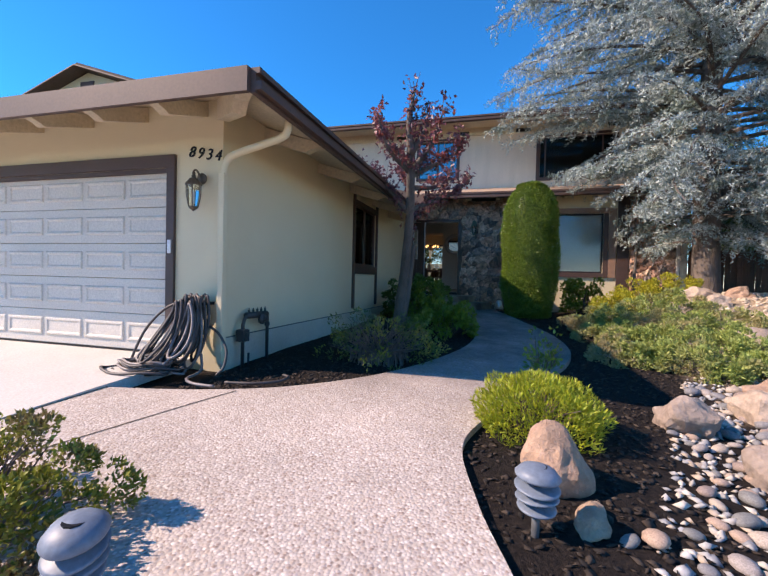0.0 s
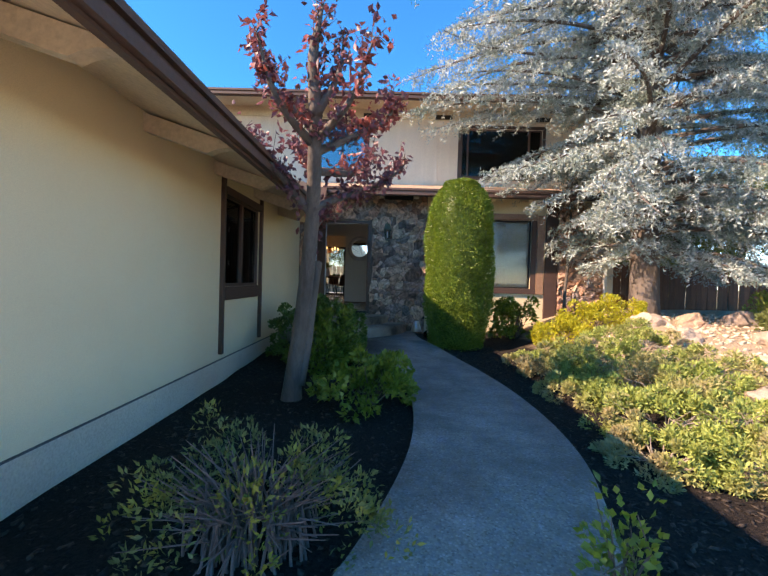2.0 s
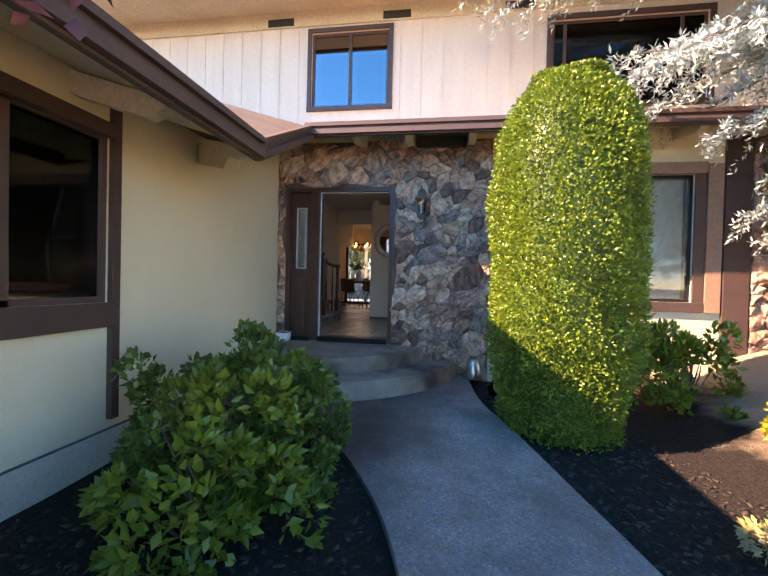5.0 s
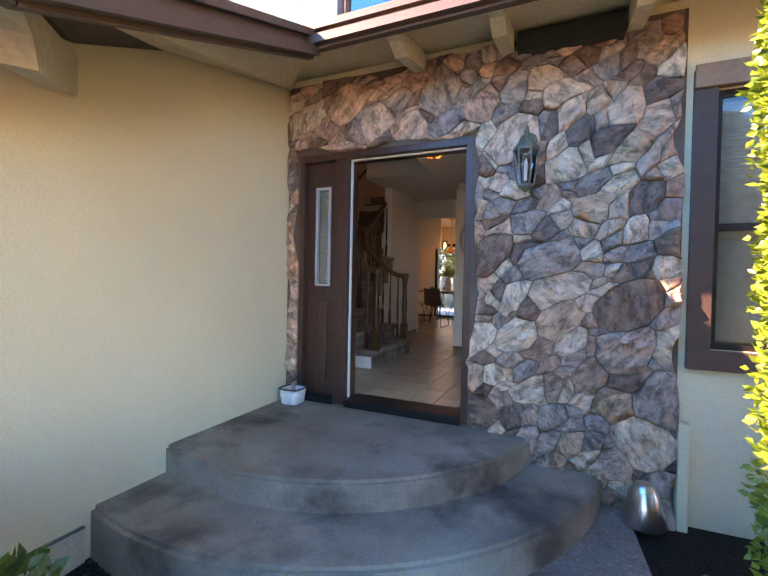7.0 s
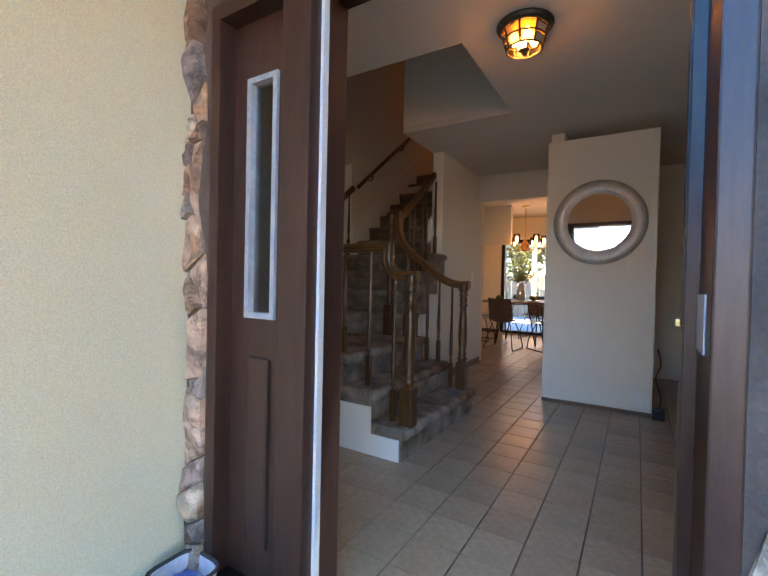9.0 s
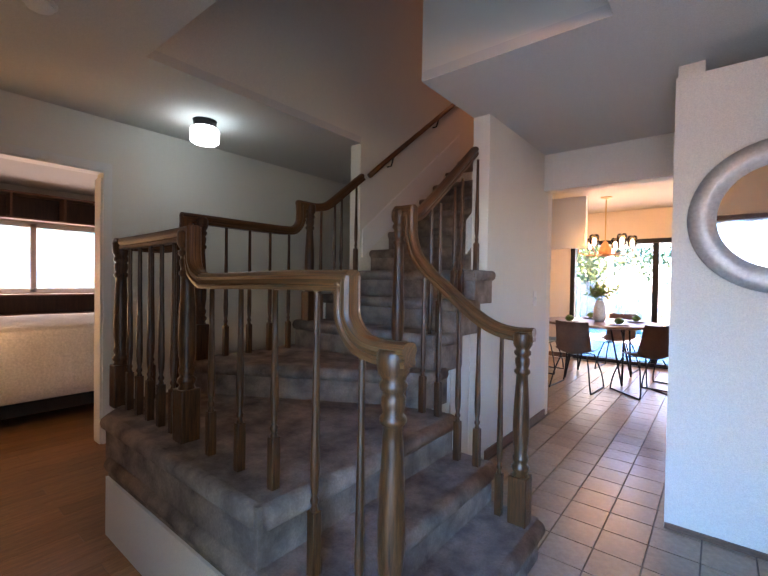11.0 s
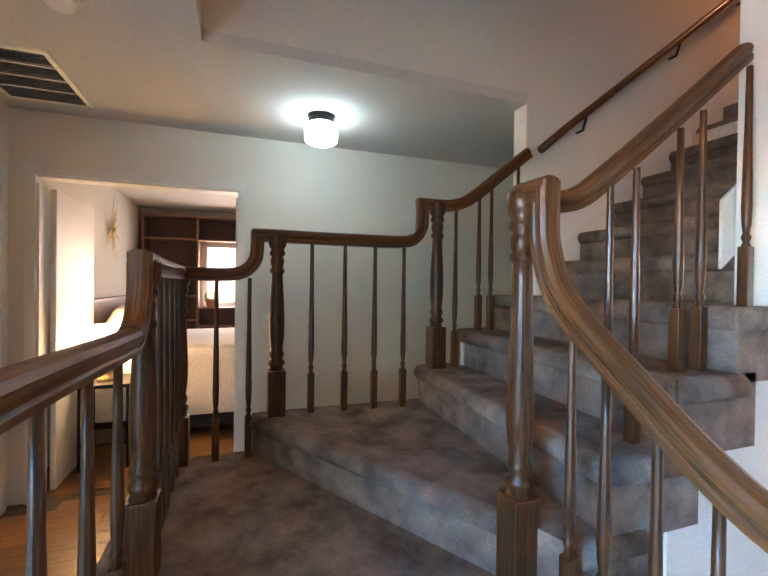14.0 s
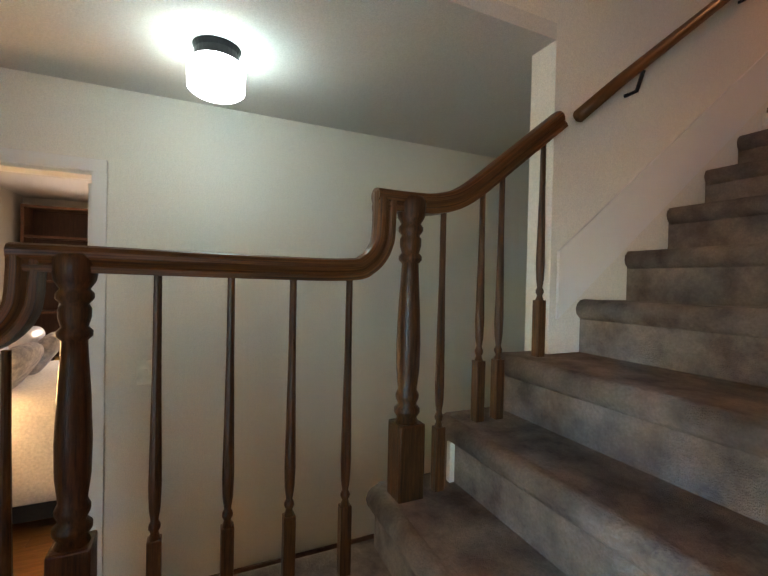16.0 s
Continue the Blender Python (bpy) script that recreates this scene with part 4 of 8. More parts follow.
# ---- garage front ----
gd = thing("garage_door", "off-white panelled sectional garage door, closed", "garage door", at=(-5.84, 3.68, 0.66))
SECT = [(0.66, 1.05), (1.055, 1.44), (1.445, 1.83), (1.835, 2.22), (2.225, 2.62)]
for z0, z1 in SECT:
    sec = part("door_section", boxes((-8.3, -3.38, 3.66, 3.70, z0, z1), bevel=0.006), GARAGE_DOOR, gd)
    for i in range(8):
        x0 = -8.24 + i * 0.61
        bm = bmesh.new()
        a0, a1, b0, b1 = x0, x0 + 0.56, z0 + 0.09, z1 - 0.09
        # a raised field with sloping sides
        outer = [bm.verts.new((x, 3.658, z)) for x, z in ((a0, b0), (a1, b0), (a1, b1), (a0, b1))]
        mid = [bm.verts.new((x, 3.644, z)) for x, z in ((a0 + 0.012, b0 + 0.012), (a1 - 0.012, b0 + 0.012), (a1 - 0.012, b1 - 0.012), (a0 + 0.012, b1 - 0.012))]
        inn = [bm.verts.new((x, 3.644, z)) for x, z in ((a0 + 0.03, b0 + 0.03), (a1 - 0.03, b0 + 0.03), (a1 - 0.03, b1 - 0.03), (a0 + 0.03, b1 - 0.03))]
        flt = [bm.verts.new((x, 3.655, z)) for x, z in ((a0 + 0.045, b0 + 0.045), (a1 - 0.045, b0 + 0.045), (a1 - 0.045, b1 - 0.045), (a0 + 0.045, b1 - 0.045))]
        for r, s in ((outer, mid), (mid, inn), (inn, flt)):
            for k in range(4):
                bm.faces.new((r[k], r[(k + 1) % 4], s[(k + 1) % 4], s[k]))
        bm.faces.new(flt)
        part("panel", bm, GARAGE_DOOR, sec)
part("weather_seal", boxes((-8.3, -3.38, 3.655, 3.70, 0.635, 0.66)), BLACK, gd, "black rubber bottom seal")
trim = thing("garage_door_trim", "dark brown boards framing the garage door", "trim", kind="structure", at=(-5.84, 3.6, 0.66))
part("head_board", boxes((-8.42, -3.28, 3.565, 3.6, 2.62, 2.75), bevel=0.004), TRIM, trim)
part("jamb_board", boxes((-3.38, -3.28, 3.565, 3.6, 0.66, 2.62), bevel=0.004), TRIM, trim)
part("inner_stop", boxes((-3.40, -3.38, 3.6, 3.655, 0.66, 2.60), (-8.3, -3.40, 3.6, 3.655, 2.58, 2.62)), TRIM, trim)
part("keypad", boxes((-3.345, -3.305, 3.545, 3.565, 1.72, 1.86), bevel=0.005), PORCELAIN, trim, "small white keypad")

# house number, four slanting digits of thin metal
num = thing("house_number", "dark metal house number 8934 on the stucco", "house number", at=(-2.95, 3.6, 2.68))
for i, ch in enumerate("8934"):
    cu = bpy.data.curves.new("digit", "FONT")
    cu.body = ch
    cu.size, cu.shear, cu.extrude = 0.155, 0.3, 0.006
    tmp = bpy.data.objects.new("digit", cu)
    me = bpy.data.meshes.new_from_object(tmp)
    bpy.data.objects.remove(tmp)
    me.materials.clear()
    me.materials.append(BLACK)
    d = new("digit", me)
    d.parent = num
    d.matrix_parent_inverse = num.matrix_basis.inverted()
    d.matrix_basis = pose(-3.13 + i * 0.105, 3.59, 2.715 - i * 0.018, 90, 0, 0)


def lantern(at, wallway, mt, label, glassmt, scale=1.0):
    """A coach lantern on a wall bracket; wallway points from the wall to the room."""
    x, y, z = at
    ln = thing("wall_lantern", label, "lantern", at=at)
    s = scale
    bm = bmesh.new()
    w = Vector(wallway)
    b = Vector(at) - w * 0.115 * s
    m = Matrix.Translation(b + Vector((0, 0, 0.16 * s))) @ w.to_track_quat("Z", "Y").to_matrix().to_4x4()
    lathe(bm, [(0.055 * s, 0), (0.055 * s, 0.012 * s), (0.035 * s, 0.025 * s), (0.015 * s, 0.03 * s)], (0, 0, 0), 20, m)
    part("wall_plate", bm, mt, ln, sm=False)
    bm = bmesh.new()
    p = b + Vector((0, 0, 0.16 * s))
    tube(bm, spline([p + w * 0.02 * s, p + w * 0.07 * s + Vector((0, 0, 0.06 * s)), p + w * 0.115 * s + Vector((0, 0, 0.05 * s)), p + w * 0.115 * s + Vector((0, 0, -0.01 * s))], 6), 0.009 * s, 8)
    part("arm", bm, mt, ln, sm=True)
    bm = lathe(bmesh.new(), [(0.075 * s, 0.0), (0.078 * s, 0.012 * s), (0.065 * s, 0.03 * s), (0.04 * s, 0.065 * s), (0.018 * s, 0.075 * s), (0.022 * s, 0.09 * s), (0.012 * s, 0.105 * s), (0.018 * s, 0.118 * s), (0.004 * s, 0.14 * s)], (x, y, z + 0.07 * s), 12)
    part("cap", bm, mt, ln)
    bm = lathe(bmesh.new(), [(0.006 * s, -0.17 * s), (0.02 * s, -0.155 * s), (0.042 * s, -0.14 * s), (0.045 * s, -0.125 * s)], (x, y, z), 12)
    part("base", bm, mt, ln)
    for i in range(6):
        a = math.pi * 2 * i / 6
        bm = tube(bmesh.new(), [(x + 0.068 * s * math.cos(a), y + 0.068 * s * math.sin(a), z + 0.072 * s), (x + 0.066 * s * math.cos(a), y + 0.066 * s * math.sin(a), z - 0.02 * s), (x + 0.043 * s * math.cos(a), y + 0.043 * s * math.sin(a), z - 0.13 * s)], 0.005 * s, 5)
        part("rib", bm, mt, ln)
    bm = bmesh.new()
    seg = 6
    ra = [bm.verts.new((x + 0.062 * s * math.cos(math.pi * 2 * i / seg), y + 0.062 * s * math.sin(math.pi * 2 * i / seg), z + 0.07 * s)) for i in range(seg)]
    rb = [bm.verts.new((x + 0.040 * s * math.cos(math.pi * 2 * i / seg), y + 0.040 * s * math.sin(math.pi * 2 * i / seg), z - 0.126 * s)) for i in range(seg)]
    for i in range(seg):
        bm.faces.new((ra[i], rb[i], rb[(i + 1) % seg], ra[(i + 1) % seg]))
    part("glass", bm, glassmt, ln)
    bm = lathe(bmesh.new(), [(0.010 * s, -0.1 * s), (0.011 * s, 0.0), (0.002 * s, 0.03 * s)], (x, y, z), 8)
    part("candle_bulb", bm, PORCELAIN, ln)
    return ln


lantern((-2.94, 3.45, 2.31), (0, -1, 0), BRONZE, "dull bronze coach lantern beside the garage door", LAMP_GLASS, 1.05)
lantern((-0.70, 11.745, 2.97), (0, -1, 0), VERDIGRIS, "weathered green lantern on the stone wall", LAMP_GLASS, 1.12)

# downspout round the garage corner
sp = thing("downspout", "cream downspout with elbows at the garage corner", "downspout", at=(-2.66, 3.52, 0.55))
bm = tube(bmesh.new(), spline([(-1.93, 3.5, 3.0), (-1.95, 3.5, 2.86), (-2.05, 3.51, 2.80), (-2.5, 3.53, 2.70), (-2.63, 3.54, 2.63), (-2.66, 3.54, 2.5)], 5), 0.036, 10)
part("elbow", bm, STUCCO, sp, sm=True)
bm = bmesh.new()
box(bm, -2.70, -2.63, 3.50, 3.575, 0.62, 2.52, 0.012)
part("pipe", bm, STUCCO, sp)
for z in (0.9, 1.7, 2.4):
    part("strap", boxes((-2.706, -2.624, 3.493, 3.585, z, z + 0.025)), STUCCO, sp)

# gas meter
METER_GREY = surface("meter dark paint", (0.035, 0.042, 0.046), (0.022, 0.026, 0.028), 0.55, 6, 60, 0.2, 70, 0.002)
gm = thing("gas_meter", "dark painted gas service pipes with valve and regulator", "gas meter", at=(-2.62, 4.1, 0.55))
part("riser_pipe", tube(bmesh.new(), [(-2.62, 3.84, 0.5), (-2.62, 3.84, 0.98), (-2.62, 3.87, 1.04), (-2.62, 3.93, 1.07)], 0.019, 10), METER_GREY, gm, sm=True)
part("valve", boxes((-2.67, -2.57, 3.785, 3.895, 0.80, 0.93), (-2.60, -2.54, 3.80, 3.85, 0.84, 0.90), bevel=0.012), METER_GREY, gm)
part("manifold", tube(bmesh.new(), [(-2.62, 3.90, 1.07), (-2.62, 4.30, 1.065)], 0.036, 14), METER_GREY, gm, sm=True)
part("house_pipe", tube(bmesh.new(), [(-2.62, 4.31, 1.08), (-2.62, 4.32, 1.02), (-2.62, 4.32, 0.5)], 0.019, 10), METER_GREY, gm, sm=True)
part("coupling", lathe(bmesh.new(), [(0.022, 0), (0.03, 0.005), (0.03, 0.045), (0.022, 0.05)], (-2.62, 4.32, 0.92), 8), METER_GREY, gm)
part("regulator", lathe(bmesh.new(), [(0.02, 0), (0.062, 0.01), (0.066, 0.04), (0.035, 0.06), (0.03, 0.085), (0.012, 0.09)], (0, 0, 0), 18, pose(-2.62, 4.17, 1.02, 90, 0, 90)), METER_GREY, gm)
part("drop_pipe", tube(bmesh.new(), [(-2.62, 3.95, 0.5), (-2.62, 3.95, 0.66)], 0.012, 8), METER_GREY, gm)
for i in range(5):
    part("bolt", lathe(bmesh.new(), [(0.014, 0), (0.014, 0.035), (0.007, 0.038), (0.007, 0.055)], (-2.62, 3.95 + i * 0.08, 1.095), 6), METER_GREY, gm)

# hose heaped over a wall hook
# paler copy of the rubber that paints highlights onto some loops
HOSE_PALE = surface("rubber hose highlight", (0.24, 0.21, 0.205), (0.15, 0.13, 0.13), 0.5, 10, 60, 0.1)
hs = thing("garden_hose", "dark garden hose heaped in loops on a wall hook, some pale for highlights", "hose", at=(-2.98, 3.3, 0.56))
rng = random.Random(5)
for k in range(46):
    y0 = 3.52 - 0.0065 * k
    hx = -2.86 + rng.uniform(-0.09, 0.07)
    bx = hx - 0.03 + rng.uniform(-0.28, 0.12) * (0.4 + 0.6 * k / 46)
    wdt = rng.uniform(0.05, 0.15)
    top, low = 1.26 + rng.uniform(-0.05, 0.05), 0.60 + rng.uniform(0.0, 0.16) + (0.15 if k < 8 else 0)
    out = rng.uniform(0.02, 0.12) + 0.005 * k
    pts = []
    for i in range(25):
        a = 2 * math.pi * i / 24
        u, v = math.sin(a), math.cos(a)
        d = (1 - v) / 2
        pts.append((hx + (bx - hx) * d + wdt * u * (0.4 + 0.75 * d), y0 - out * d * d - 0.02 * u, (top + low) / 2 + (top - low) / 2 * v + 0.01 * math.sin(3 * a + k)))
    part("loop", tube(bmesh.new(), pts, 0.0125, 7), HOSE_PALE if k % 4 == 3 else HOSE, hs, sm=True)
part("loop", tube(bmesh.new(), spline([(-2.88, 3.3, 1.26), (-3.08, 3.26, 1.17), (-3.26, 3.22, 0.98), (-3.34, 3.16, 0.76), (-3.33, 3.1, 0.62), (-3.2, 3.02, 0.585), (-3.0, 3.0, 0.59), (-2.85, 3.1, 0.62)], 6), 0.0125, 7), HOSE, hs, sm=True)
part("loop", tube(bmesh.new(), spline([(-2.70, 3.42, 1.0), (-2.56, 3.38, 0.93), (-2.44, 3.32, 0.80), (-2.42, 3.26, 0.66), (-2.46, 3.2, 0.585)], 6), 0.0125, 7), HOSE, hs, sm=True)
for k in range(8):
    cx, cy, r = -3.10 + rng.uniform(-0.14, 0.16), 3.05 + rng.uniform(-0.08, 0.1), rng.uniform(0.16, 0.3)
    pts = [(cx + r * 1.2 * math.cos(2 * math.pi * i / 24), cy + r * 0.55 * math.sin(2 * math.pi * i / 24), 0.598 + 0.015 * k + 0.012 * math.sin(i)) for i in range(25)]
    part("loop", tube(bmesh.new(), pts, 0.0125, 7), HOSE_PALE if k % 2 else HOSE, hs, sm=True)
part("loose_end", tube(bmesh.new(), spline([(-2.7, 3.3, 0.75), (-2.62, 3.2, 0.62), (-2.58, 2.98, 0.60), (-2.42, 2.86, 0.6), (-2.2, 2.84, 0.6)], 7), 0.0125, 7), HOSE_PALE, hs, sm=True)
part("loose_end", tube(bmesh.new(), spline([(-2.2, 2.98, 0.6), (-1.95, 3.02, 0.605), (-1.78, 3.14, 0.61), (-1.76, 3.26, 0.62), (-1.84, 3.32, 0.62)], 7), 0.0125, 7), HOSE, hs, sm=True)
part("hook", boxes((-2.93, -2.79, 3.40, 3.6, 1.20, 1.23), bevel=0.006), BLACK, hs, "black wall hook")

# ---- windows ----
def sash_window(name, label, x0, x1, y, z0, z1, frame_mt, mull, trim_w, trim_mt, slats, slat_mt, pane_mt=None):
    """A window in a wall along x; y: the wall's outer face; out: the side it is seen from."""
    w = thing(name, label, "window", kind="structure", at=((x0 + x1) / 2, y, z0))
    t = trim_w
    part("trim_head", boxes((x0 - t, x1 + t, y - 0.03, y, z1, z1 + t), bevel=0.004), trim_mt, w)
    part("trim_foot", boxes((x0 - t, x1 + t, y - 0.045, y, z0 - t, z0), bevel=0.004), trim_mt, w)
    part("trim_side", boxes((x0 - t, x0, y - 0.03, y, z0, z1), bevel=0.004), trim_mt, w)
    part("trim_side", boxes((x1, x1 + t, y - 0.03, y, z0, z1), bevel=0.004), trim_mt, w)
    f = 0.035
    part("sash_frame", boxes((x0, x0 + f, y + 0.03, y + 0.08, z0, z1), (x1 - f, x1, y + 0.03, y + 0.08, z0, z1), (x0 + f, x1 - f, y + 0.03, y + 0.08, z0, z0 + f), (x0 + f, x1 - f, y + 0.03, y + 0.08, z1 - f, z1)), frame_mt, w)
    edges = [x0 + f] + list(mull) + [x1 - f]
    for m_ in mull:
        part("mullion", boxes((m_ - 0.02, m_ + 0.02, y + 0.025, y + 0.085, z0 + f, z1 - f)), frame_mt, w)
    for a, b in zip(edges, edges[1:]):
        g = part("pane", boxes((a + 0.004, b - 0.004, y + 0.05, y + 0.056, z0 + f, z1 - f)), pane_mt or GLASS, w)
        g.visible_shadow = False
    if slats:
        bl = part("blind", boxes((x0 + 0.05, x1 - 0.05, y + 0.125, y + 0.15, z1 - 0.08, z1 - 0.04)), slat_mt, w, "blind with many thin slats")
        n = int((z1 - z0 - 0.1) / slats)
        for i in range(n):
            z = z0 + 0.05 + i * slats
            bm = bmesh.new()
            box(bm, x0 + 0.05, x1 - 0.05, -0.012, 0.012, -0.0012, 0.0012, m=pose(0, y + 0.137, z, 72, 0, 0))
            part("slat", bm, slat_mt, bl)
    return w


sash_window("window_upper_1", "upper window with brown trim and two panes", -2.42, -1.26, 12.3, 4.52, 5.62, TRIM, [-1.84], 0.06, TRIM, 0, None, COATED)
sash_window("window_upper_2", "wide upper window with brown trim", 0.98, 2.9, 12.3, 4.42, 5.56, TRIM, [1.15, 2.6], 0.07, TRIM, 0, None, DIMGLASS)
lr = sash_window("window_living", "living room window with blinds and brown trim", 0.36, 2.6, 11.93, 1.80, 3.36, BLACK, [1.02], 0.12, TRIM, 0.0235, BLIND)
part("head_cover", boxes((0.24, 2.72, 11.875, 11.897, 3.362, 3.50), bevel=0.004), TRIM_LIT, lr, "tan head board with sunlight put into its colour")
part("cross_bar", boxes((0.39, 1.02, 11.955, 12.015, 2.52, 2.56)), BLACK, lr)
part("outer_trim", boxes((2.73, 2.9, 11.885, 11.928, 1.68, 3.48), bevel=0.004), TRIM_LIT, lr, "red-brown side board with sunlight put into its colour")
# the dimness of this room is put into a near-black wall colour
wall("wall_upper_room", "x", 14.3, 14.4, -7.0, -4.5, 3.9, 5.9, [], DARKROOM, "near-black wall that paints in the dimness of an upper room")

# side panel and stone pier right of the window
single("dark_panel", boxes((2.92, 3.2, 11.88, 11.93, 0.8, 3.8), bevel=0.004), TRIM, "dark brown wall panel beside the window", "panel", kind="structure")

# garage side window in the long wall, with batten posts
gw = thing("window_garage", "dark garage window with blinds and brown battens", "window", kind="structure", at=(-2.7, 8.28, 1.6))
for y in (7.5, 9.0):
    part("batten", boxes((-2.72, -2.675, y - 0.035, y + 0.035, 0.93, 3.26), bevel=0.004), TRIM, gw)
part("head_board", boxes((-2.72, -2.67, 7.535, 8.965, 2.93, 3.03), bevel=0.004), TRIM, gw)
part("sill_board", boxes((-2.72, -2.665, 7.535, 8.965, 1.60, 1.77), bevel=0.004), TRIM, gw)
part("sash_frame", boxes((-2.80, -2.74, 7.6, 7.64, 1.77, 2.97), (-2.80, -2.74, 8.93, 8.97, 1.77, 2.97), (-2.80, -2.74, 8.24, 8.31, 1.77, 2.97), (-2.80, -2.74, 7.64, 8.93, 1.77, 1.81), (-2.80, -2.74, 7.64, 8.93, 2.92, 2.97)), TRIM, gw)
for a, b in ((7.642, 8.238), (8.312, 8.928)):
    part("pane", boxes((-2.775, -2.77, a, b, 1.81, 2.92)), GLASS, gw).visible_shadow = False
bl = part("blind", boxes((-2.86, -2.84, 7.64, 8.93, 2.86, 2.9)), BLIND_DARK, gw, "dark blind with thin slats")
for i in range(34):
    bm = bmesh.new()
    box(bm, -0.012, 0.012, 7.65, 8.92, -0.001, 0.001, m=pose(-2.845, 0, 1.83 + i * 0.031, 0, 55, 0))
    part("slat", bm, BLIND_DARK, bl)

# ---- front door ----
GREYBEAD = surface("grey aluminium bead", (0.40, 0.41, 0.43), (0.33, 0.34, 0.36), 0.45, 6, 50, 0.05)
fd = thing("door_frame", "dark wood entry frame with a sidelight", "door frame", kind="structure", at=(-1.84, 11.98, 1.1))
FY0, FY1 = 11.90, 12.09
MX0, MX1 = -2.24, -2.12
part("head_jamb", boxes((DOOR_L, DOOR_R, FY0, FY1, 3.19, DOOR_T), bevel=0.005), DOORWOOD, fd)
part("side_jamb", boxes((DOOR_L, DOOR_L + 0.05, FY0, FY1, 1.12, 3.19), bevel=0.005), DOORWOOD, fd)
part("side_jamb", boxes((DOOR_R - 0.055, DOOR_R, FY0, FY1, 1.12, 3.19), bevel=0.005), DOORWOOD, fd)
part("mullion_post", boxes((MX0, MX1, FY0, FY1, 1.12, 3.19), bevel=0.006), DOORWOOD, fd)
part("stop_strip", boxes((MX1, MX1 + 0.012, FY0 + 0.05, FY0 + 0.075, 1.18, 3.19)), WHITE, fd, "pale weather strip")
part("stop_strip", boxes((MX1, DOOR_R - 0.055, FY0 + 0.05, FY0 + 0.075, 3.178, 3.19)), WHITE, fd, "pale weather strip")
part("threshold", boxes((MX1, DOOR_R - 0.055, 11.88, 12.12, 1.111, 1.175), bevel=0.008), BLACK, fd, "black metal threshold")
part("sidelight_sill", boxes((DOOR_L + 0.05, MX0, 11.90, 12.06, 1.111, 1.17)), BLACK, fd)
pan = part("sidelight", boxes((DOOR_L + 0.05, DOOR_L + 0.13, 11.97, 12.02, 1.17, 3.19), (MX0 - 0.08, MX0, 11.97, 12.02, 1.17, 3.19), (DOOR_L + 0.13, MX0 - 0.08, 11.97, 12.02, 1.17, 2.12), (DOOR_L + 0.13, MX0 - 0.08, 11.97, 12.02, 2.98, 3.19)), DOORWOOD, fd)
part("raised_panel", boxes((DOOR_L + 0.15, MX0 - 0.10, 11.955, 11.975, 1.3, 1.98), bevel=0.012), DOORWOOD, pan)
part("glass_bead", boxes((DOOR_L + 0.13, DOOR_L + 0.15, 11.958, 12.01, 2.12, 2.98), (MX0 - 0.10, MX0 - 0.08, 11.958, 12.01, 2.12, 2.98), (DOOR_L + 0.15, MX0 - 0.10, 11.958, 12.01, 2.12, 2.14), (DOOR_L + 0.15, MX0 - 0.10, 11.958, 12.01, 2.96, 2.98)), GREYBEAD, pan, "grey bead round the glass")
g = part("glass", boxes((DOOR_L + 0.15, MX0 - 0.10, 11.985, 11.99, 2.14, 2.96)), GLASS, pan)
bl = part("mini_blind", boxes((DOOR_L + 0.15, MX0 - 0.10, 12.0, 12.01, 2.93, 2.95)), BLIND, pan)
for i in range(39):
    part("slat", boxes((DOOR_L + 0.155, MX0 - 0.105, 11.998, 12.008, 2.15 + i * 0.02, 2.167 + i * 0.02)), BLIND, bl)

# the open leaf, hinged at the jamb and swung into the hall
HX, HY = DOOR_R - 0.06, 12.08
leafm = pose(HX, HY, 1.18, 0, 0, 83)
dl = thing("entry_door", "dark wood entry door standing open with hinges and lock plate", "door", at=(HX, HY, 1.18))


def leaf_part(name, rows, mt, parent, label="", bevel=0.0):
    bm = bmesh.new()
    for r in rows:
        box(bm, *r, bevel=bevel)
    bmesh.ops.transform(bm, matrix=leafm, verts=bm.verts)
    return part(name, bm, mt, parent, label)


leaf_part("slab", [(0.0, 0.92, -0.022, 0.022, 0.0, 1.99)], DOORWOOD, dl, bevel=0.003)
for a, b in ((0.12, 0.42), (0.5, 0.8)):
    for c, d in ((0.2, 0.85), (0.98, 1.82)):
        leaf_part("raised_panel", [(a, b, 0.020, 0.034, c, d)], DOORWOOD, dl, bevel=0.01)
        leaf_part("raised_panel", [(a, b, -0.034, -0.020, c, d)], DOORWOOD, dl, bevel=0.01)
leaf_part("lock_plate", [(0.918, 0.924, -0.014, 0.014, 0.85, 1.07)], BRASS, dl, "worn brass lock plate")
leaf_part("handle", [(0.85, 0.87, 0.02, 0.07, 0.93, 0.97), (0.78, 0.87, 0.06, 0.08, 0.935, 0.965)], BRASS, dl, "brass lever handle", 0.005)
for z in (0.2, 0.98, 1.75):
    leaf_part("hinge", [(-0.012, 0.03, -0.03, -0.02, z, z + 0.1)], STEEL, dl, "steel hinge")

for z in (1.36, 2.13, 2.92):
    hp = part("hinge_leaf", boxes((DOOR_R - 0.0585, DOOR_R - 0.055, 11.965, 12.078, z, z + 0.12), bevel=0.001), PORCELAIN, fd, "pale hinge plate")
# clay-coloured and glazed things by the door
bw = thing("white_pail", "white square plastic pail with dark rim and blue cloth inside", "pail", at=(-2.57, 11.80, 1.11))


